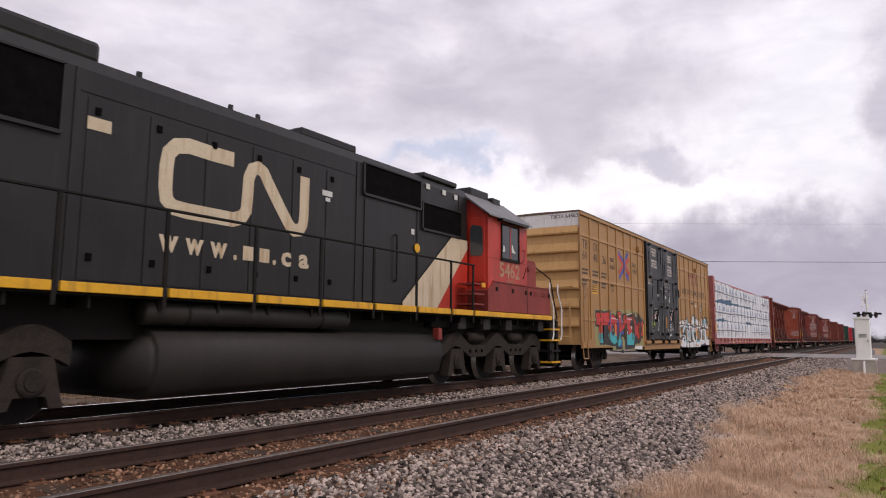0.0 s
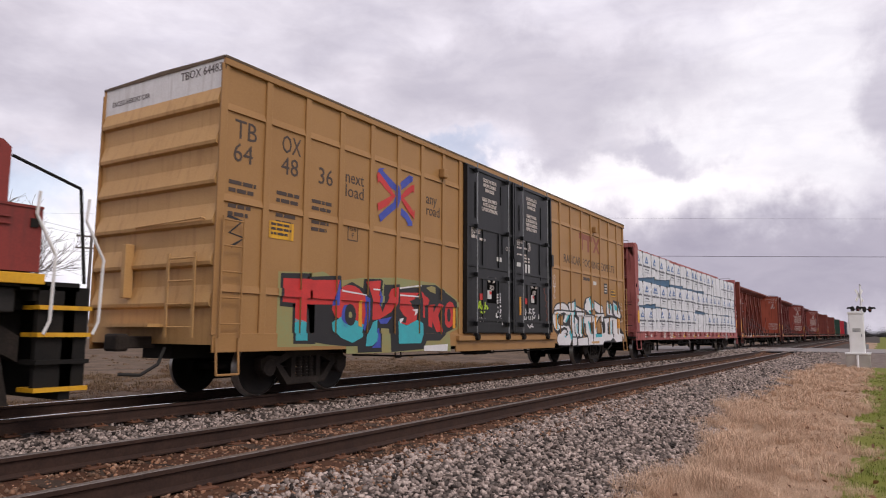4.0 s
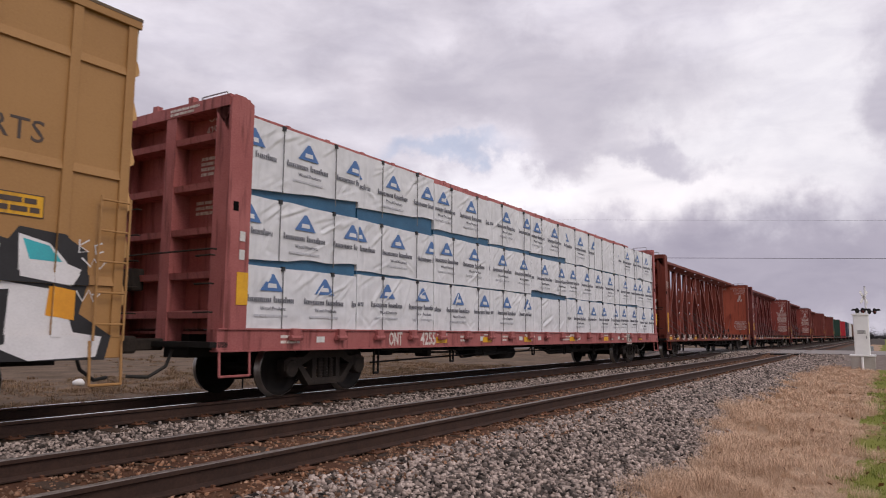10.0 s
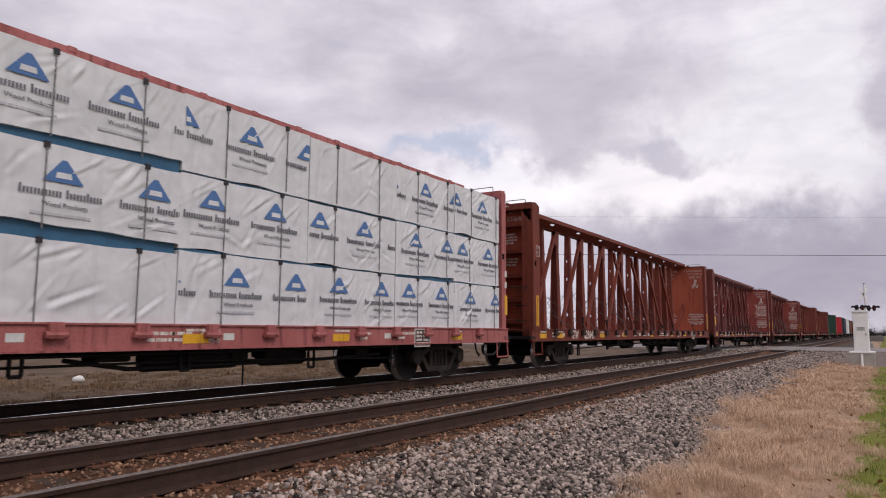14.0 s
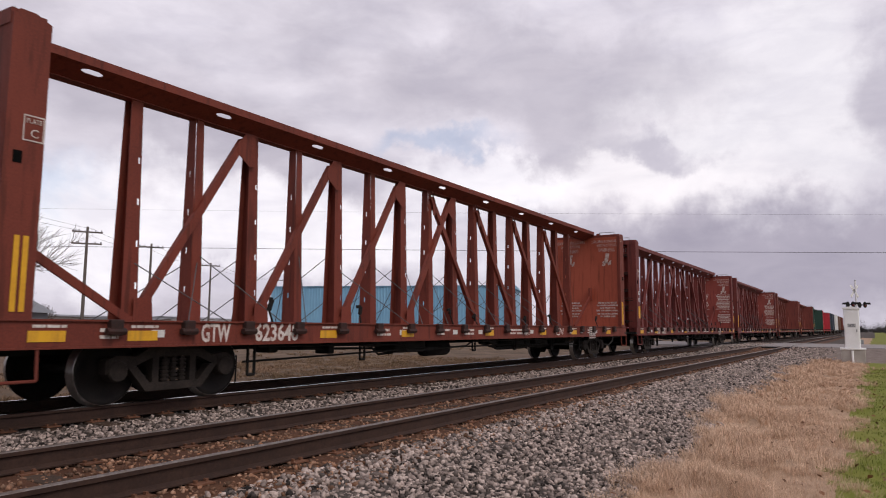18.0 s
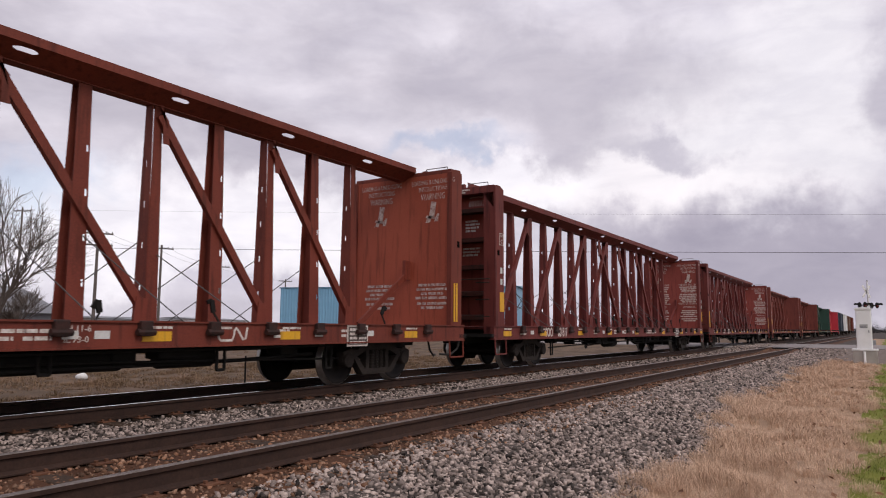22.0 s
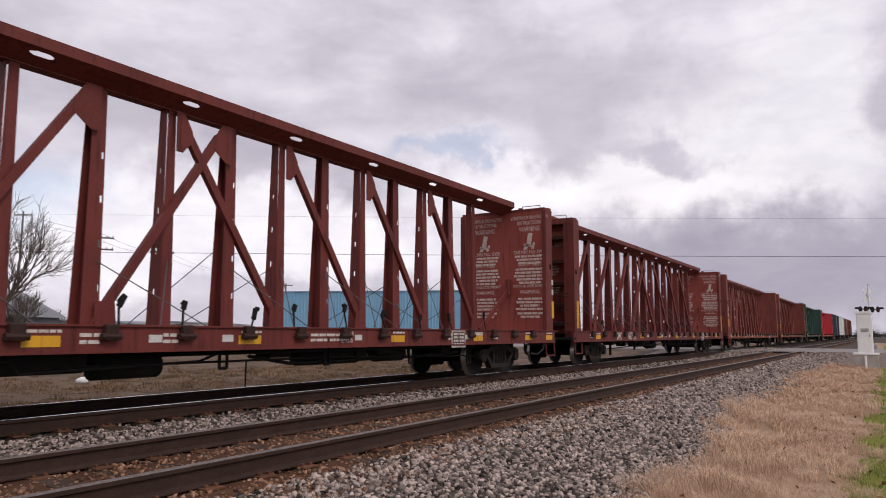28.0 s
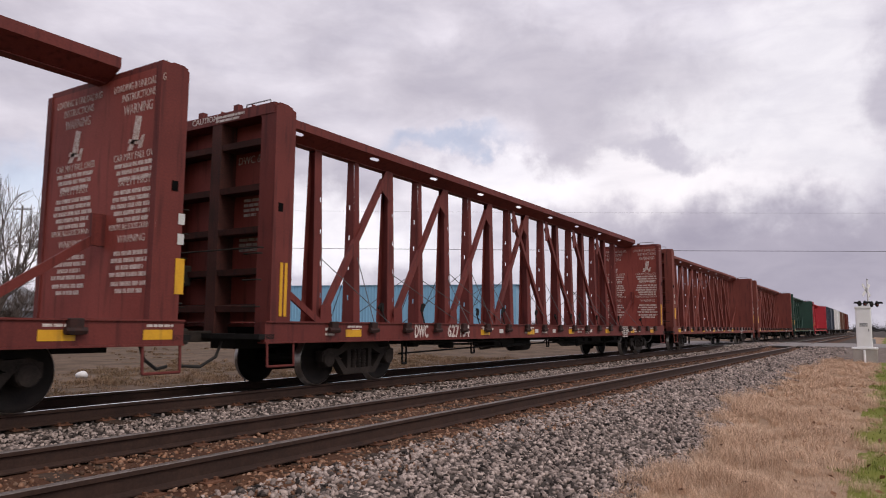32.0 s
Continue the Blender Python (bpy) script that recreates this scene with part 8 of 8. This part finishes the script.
def make_pole(x, y, h, arms, turn=60):
    p = thing("utility_pole", x, y, ground_z(y), "weathered wooden utility pole with crossarms", "utility pole", "utility poles behind the tracks", rz=turn)
    part("pole", tube(BM(), (0, 0, 0), (0, 0, h), 0.17, 10, 0.11), M_pole, p)
    for z in arms:
        a = part("crossarm", block(BM(), -0.06, 0.06, -1.3, 1.3, z - 0.07, z + 0.07), M_pole, p)
        for yy in (-1.2, -0.7, 0.7, 1.2):
            part("insulator", tube(BM(), (0, yy, z + 0.06), (0, yy, z + 0.22), 0.05, 8), M_rod, a)
    return p


POLES = [(37.9, 62.5, 10.6, (10.1, 9.0)), (49.6, 69.2, 10.6, (10.2,)), (69.6, 83.0, 10.6, (10.2,)), (98, 98, 10.6, (10.2,)), (6, 40, 10.6, (10.1, 9.0))]
for x, y, h, arms in POLES:
    make_pole(x, y, h, arms)


def make_wire(name, p, q, sag, r, label):
    p, q = Vector(p), Vector(q)
    bm = BM()
    n = 24
    d = (q - p).normalized()
    u = Vector((0, 0, 1))
    v = d.cross(u).normalized()
    rings = []
    for k in range(n + 1):
        c = p.lerp(q, k / n) - Vector((0, 0, sag * 4 * (k / n) * (1 - k / n)))
        rings.append([bm.verts.new(c + (u * math.cos(a) + v * math.sin(a)) * r) for a in (0, 1.57, 3.14, 4.71)])
    for a, b in zip(rings, rings[1:]):
        for k in range(4):
            bm.faces.new((a[k], a[(k + 1) % 4], b[(k + 1) % 4], b[k]))
    return solo(name, bm, M_wire, label, "wire")


for (x, y, h, arms), (x2, y2, h2, arms2) in zip([POLES[4], POLES[0], POLES[1], POLES[2]], [POLES[0], POLES[1], POLES[2], POLES[3]]):
    for d in (-1.0, 1.0):
        make_wire("power_line", (x, y + d, 9.9), (x2, y2 + d, 9.9), 0.5, 0.012, "thin power line between utility poles")
# lines over the road, square to the view
for dist, z, off in ((75, 9.6, 0.0), (95, 17.0, 6.0)):
    c = Vector((math.cos(radians(31.4)), math.sin(radians(31.4)), 0)) * dist
    r = Vector((math.sin(radians(31.4)), -math.cos(radians(31.4)), 0))
    a, b = c - r * 60, c + r * 90
    for q in (a, b):
        make_pole(q.x, q.y, z + 0.7, (z - 0.1 - ground_z(q.y) - 0.06,), 30)
    make_wire("overhead_line", (a.x, a.y, z), (b.x, b.y, z), 0.3, 0.024 if dist < 90 else 0.009, "thin overhead line that spans the tracks")


def make_bare_tree(x, y, h, seed, spread=1.0):
    """Several stems that fork again and again into fine, rising twigs."""
    rnd = random.Random(seed)
    t = thing("bare_tree", x, y, ground_z(y), "leafless tree with fine spreading branches", "tree", "bare trees in the field")
    V, F = [], []

    def limb(p, d, length, r, depth):
        u = d.orthogonal().normalized()
        v = d.cross(u)
        n = 6 if depth < 2 else 3
        bend = (u * rnd.uniform(-1, 1) + v * rnd.uniform(-1, 1)) * 0.12
        q = p + (d + bend).normalized() * length * 0.5
        e = q + (d - bend * 0.6).normalized() * length * 0.5
        i = len(V)
        for c, rr in ((p, r), (q, r * 0.8), (e, r * 0.6)):
            for k in range(n):
                a = 2 * math.pi * k / n
                V.append(tuple(c + u * (math.cos(a) * rr) + v * (math.sin(a) * rr)))
        for ring in (0, n):
            for k in range(n):
                F.append((i + ring + k, i + ring + (k + 1) % n, i + ring + n + (k + 1) % n, i + ring + n + k))
        if depth >= 6:
            return
        for _ in range(3 if depth < 5 else 4):
            a = rnd.uniform(0, 2 * math.pi)
            tilt = rnd.uniform(0.18, 0.62) * spread
            nd = (d * math.cos(tilt) + (u * math.cos(a) + v * math.sin(a)) * math.sin(tilt) + Vector((0, 0, 0.12))).normalized()
            f = rnd.uniform(0.35, 1.0)
            limb(p.lerp(e, f), nd, length * rnd.uniform(0.62, 0.9), max(r * 0.58, 0.010), depth + 1)

    limb(Vector((0, 0, 0)), Vector((0, 0, 1)), h * 0.16, h * 0.022, 0)
    for k in range(5):
        a = k * 1.257 + rnd.uniform(-0.3, 0.3)
        lean = rnd.uniform(0.3, 0.75) * spread
        limb(Vector((0, 0, h * rnd.uniform(0.08, 0.15))), Vector((math.cos(a) * math.sin(lean), math.sin(a) * math.sin(lean), math.cos(lean))), h * 0.24, h * 0.009, 1)
    nt = 12
    for nm in ("trunk", "crown"):
        me = bpy.data.meshes.new(nm)
        me.from_pydata(V, [], [f for k, f in enumerate(F) if (k < nt) == (nm == "trunk")])
        me.materials.append(M_bark)
        ob = new(nm, me)
        ob.parent = t
    return t


make_bare_tree(20.3, 43.6, 12.5, 3, 1.0)
make_bare_tree(27.0, 55.0, 6.0, 4, 1.0)
make_bare_tree(33.0, 62.0, 4.5, 5, 1.0)
for k, (x, y, h) in enumerate(((82, 66, 5.0), (92, 58, 4.5), (100, 50, 5.0))):
    make_bare_tree(x, y, h, 30 + k, 0.9)


def make_blue_building():
    b = thing("metal_building", 0, 0, 0, "pale blue ribbed metal building behind the tracks", "building")
    zt = 6.6
    a, e = Vector((71.5, 72.4, 0)), Vector((82.9, 41.0, 0))
    d = (e - a).normalized()
    n = Vector((d.y, -d.x, 0))
    if n.dot(a) < 0:
        n = -n
    L = (e - a).length
    back = 18
    m = Matrix(((d.x, n.x, 0, a.x), (d.y, n.y, 0, a.y), (0, 0, 1, -0.4), (0, 0, 0, 1)))
    b.matrix_basis = m
    part("wall", block(BM(), 0, L, 0, back, 0, zt + 0.4), M_bluewall, b, "blue ribbed wall")
    for k in range(int(L / 0.42)):
        x = 0.1 + k * 0.42
        part("rib", prism(BM(), [(x, 0), (x + 0.05, -0.06), (x + 0.13, -0.06), (x + 0.18, 0)], 0.05, zt + 0.35, "z"), M_bluewall, b)
    part("roof", prism(BM(), [(-0.2, zt + 0.4), (back + 0.2, zt + 0.4), (back / 2, zt + 0.9)], -0.3, L + 0.3, "x"), M_bluewall, b)
    part("trim", block(BM(), -0.15, L + 0.15, -0.10, 0.0, zt + 0.25, zt + 0.42), M_bluewall, b)
    return b


make_blue_building()


def make_shed(x, y, w, d, h, mat, label, rz=0, pitch=0.14):
    s = thing("low_building", x, y, ground_z(y), label, "building", "low buildings across the field", rz=rz)
    part("wall", block(BM(), -w / 2, w / 2, -d / 2, d / 2, 0, h), mat, s)
    part("roof", prism(BM(), [(-d / 2 - 0.4, h), (d / 2 + 0.4, h), (0, h + d * pitch)], -w / 2 - 0.4, w / 2 + 0.4, "x"), M_greyroof, s)
    for k in range(int(w / 4)):
        win = part("window", block(BM(), -w / 2 + 1.5 + k * 4, -w / 2 + 2.7 + k * 4, -d / 2 - 0.06, -d / 2, h * 0.35, h * 0.75), M_glass, s)
    return s


make_shed(26.6, 60, 9, 8, 2.4, M_greyroof, "small grey house with a pitched roof", 25, 0.28)
make_shed(72, 120, 40, 14, 2.7, M_concrete, "long pale low building across the field", 25, 0.03)
make_shed(120, 150, 30, 14, 3.0, M_white, "white low building across the field", 25, 0.04)
make_shed(62, 92, 9, 7, 2.2, M_concrete, "small pale outbuilding in the field", 25, 0.05)

# stakes, rocks
st = solo("stake", tube(BM(), (0, 0, 0), (0, 0, 0.75), 0.022, 8), M_frameblack, "thin dark metal stake in the grass", "stake")
st.matrix_basis = pose(12.4, 13.7, ground_z(13.7))
bm = BM()
bmesh.ops.create_icosphere(bm, subdivisions=2, radius=0.16)
for v in bm.verts:
    v.co *= 1 + 0.25 * noise.noise(v.co * 9)
    v.co.z *= 0.7
rk = solo("rock", bm, M_white, "pale rock lying in the dry grass", "rock", smooth=True)
rk.matrix_basis = pose(11.3, 19.0, ground_z(19) + 0.08)


def make_far_trees():
    """A ragged bank of bare woods along the horizon."""
    rnd = random.Random(77)
    for name, spots in (("far_woods", [(rnd.uniform(180, 420), rnd.uniform(-75, -5)) for _ in range(70)] + [(rnd.uniform(420, 700), rnd.uniform(-90, 420)) for _ in range(150)]),):
        V, F = [], []
        for x, y in spots:
            h = rnd.uniform(3.5, 8.5)
            for _ in range(650):
                a, e = rnd.uniform(0, 6.283), rnd.random() ** 1.5
                rr = h * 0.38 * math.sqrt(rnd.random())
                c = Vector((x + math.cos(a) * rr, y + math.sin(a) * rr, -0.4 + h * e * (1 - 0.3 * rr / h)))
                s = h * (0.02 + 0.10 * (1 - e) ** 2) * rnd.uniform(0.6, 1.4)
                i = len(V)
                for _k in range(3):
                    V.append(tuple(c + Vector((rnd.uniform(-s, s), rnd.uniform(-s, s), rnd.uniform(-s, s)))))
                F.append((i, i + 1, i + 2))
        me = bpy.data.meshes.new(name)
        me.from_pydata(V, [], F)
        me.materials.append(M_farwood)
        tagged(new(name, me), "dark bare woods along the horizon", "woods", kind="stuff")


make_far_trees()


# ---- what moves ----
def rolled(t):
    i = min(int(t), 31)
    p0, p1, p2, p3 = (ROLLED[max(0, min(32, k))] for k in (i - 1, i, i + 1, i + 2))
    if i == 0:
        p0 = 2 * p1 - p2
    if i == 31:
        p3 = 2 * p2 - p1
    u = t - i
    return 0.5 * (2 * p1 + (p2 - p0) * u + (2 * p0 - 5 * p1 + 4 * p2 - p3) * u * u + (3 * p1 - p0 - 3 * p2 + p3) * u ** 3)


def motions():
    times = [k * 0.5 for k in range(65)]
    for ob, x0 in ROLLING:
        m = ob.matrix_basis.copy()
        walk(ob, [(t, Matrix.Translation((-rolled(t), 0, 0)) @ m) for t in times])
        if not ob.name.startswith("lumber") and x0 < 170:
            for ch in ob.children:
                if ch.name.startswith("wheelset"):
                    p = ch.matrix_basis.translation.copy()
                    steps = [k * 0.2 for k in range(161)]
                    walk(ch, [(t, Matrix.Translation(p) @ Matrix.Rotation(-rolled(t) / p.z, 4, "Y")) for t in steps])


motions()
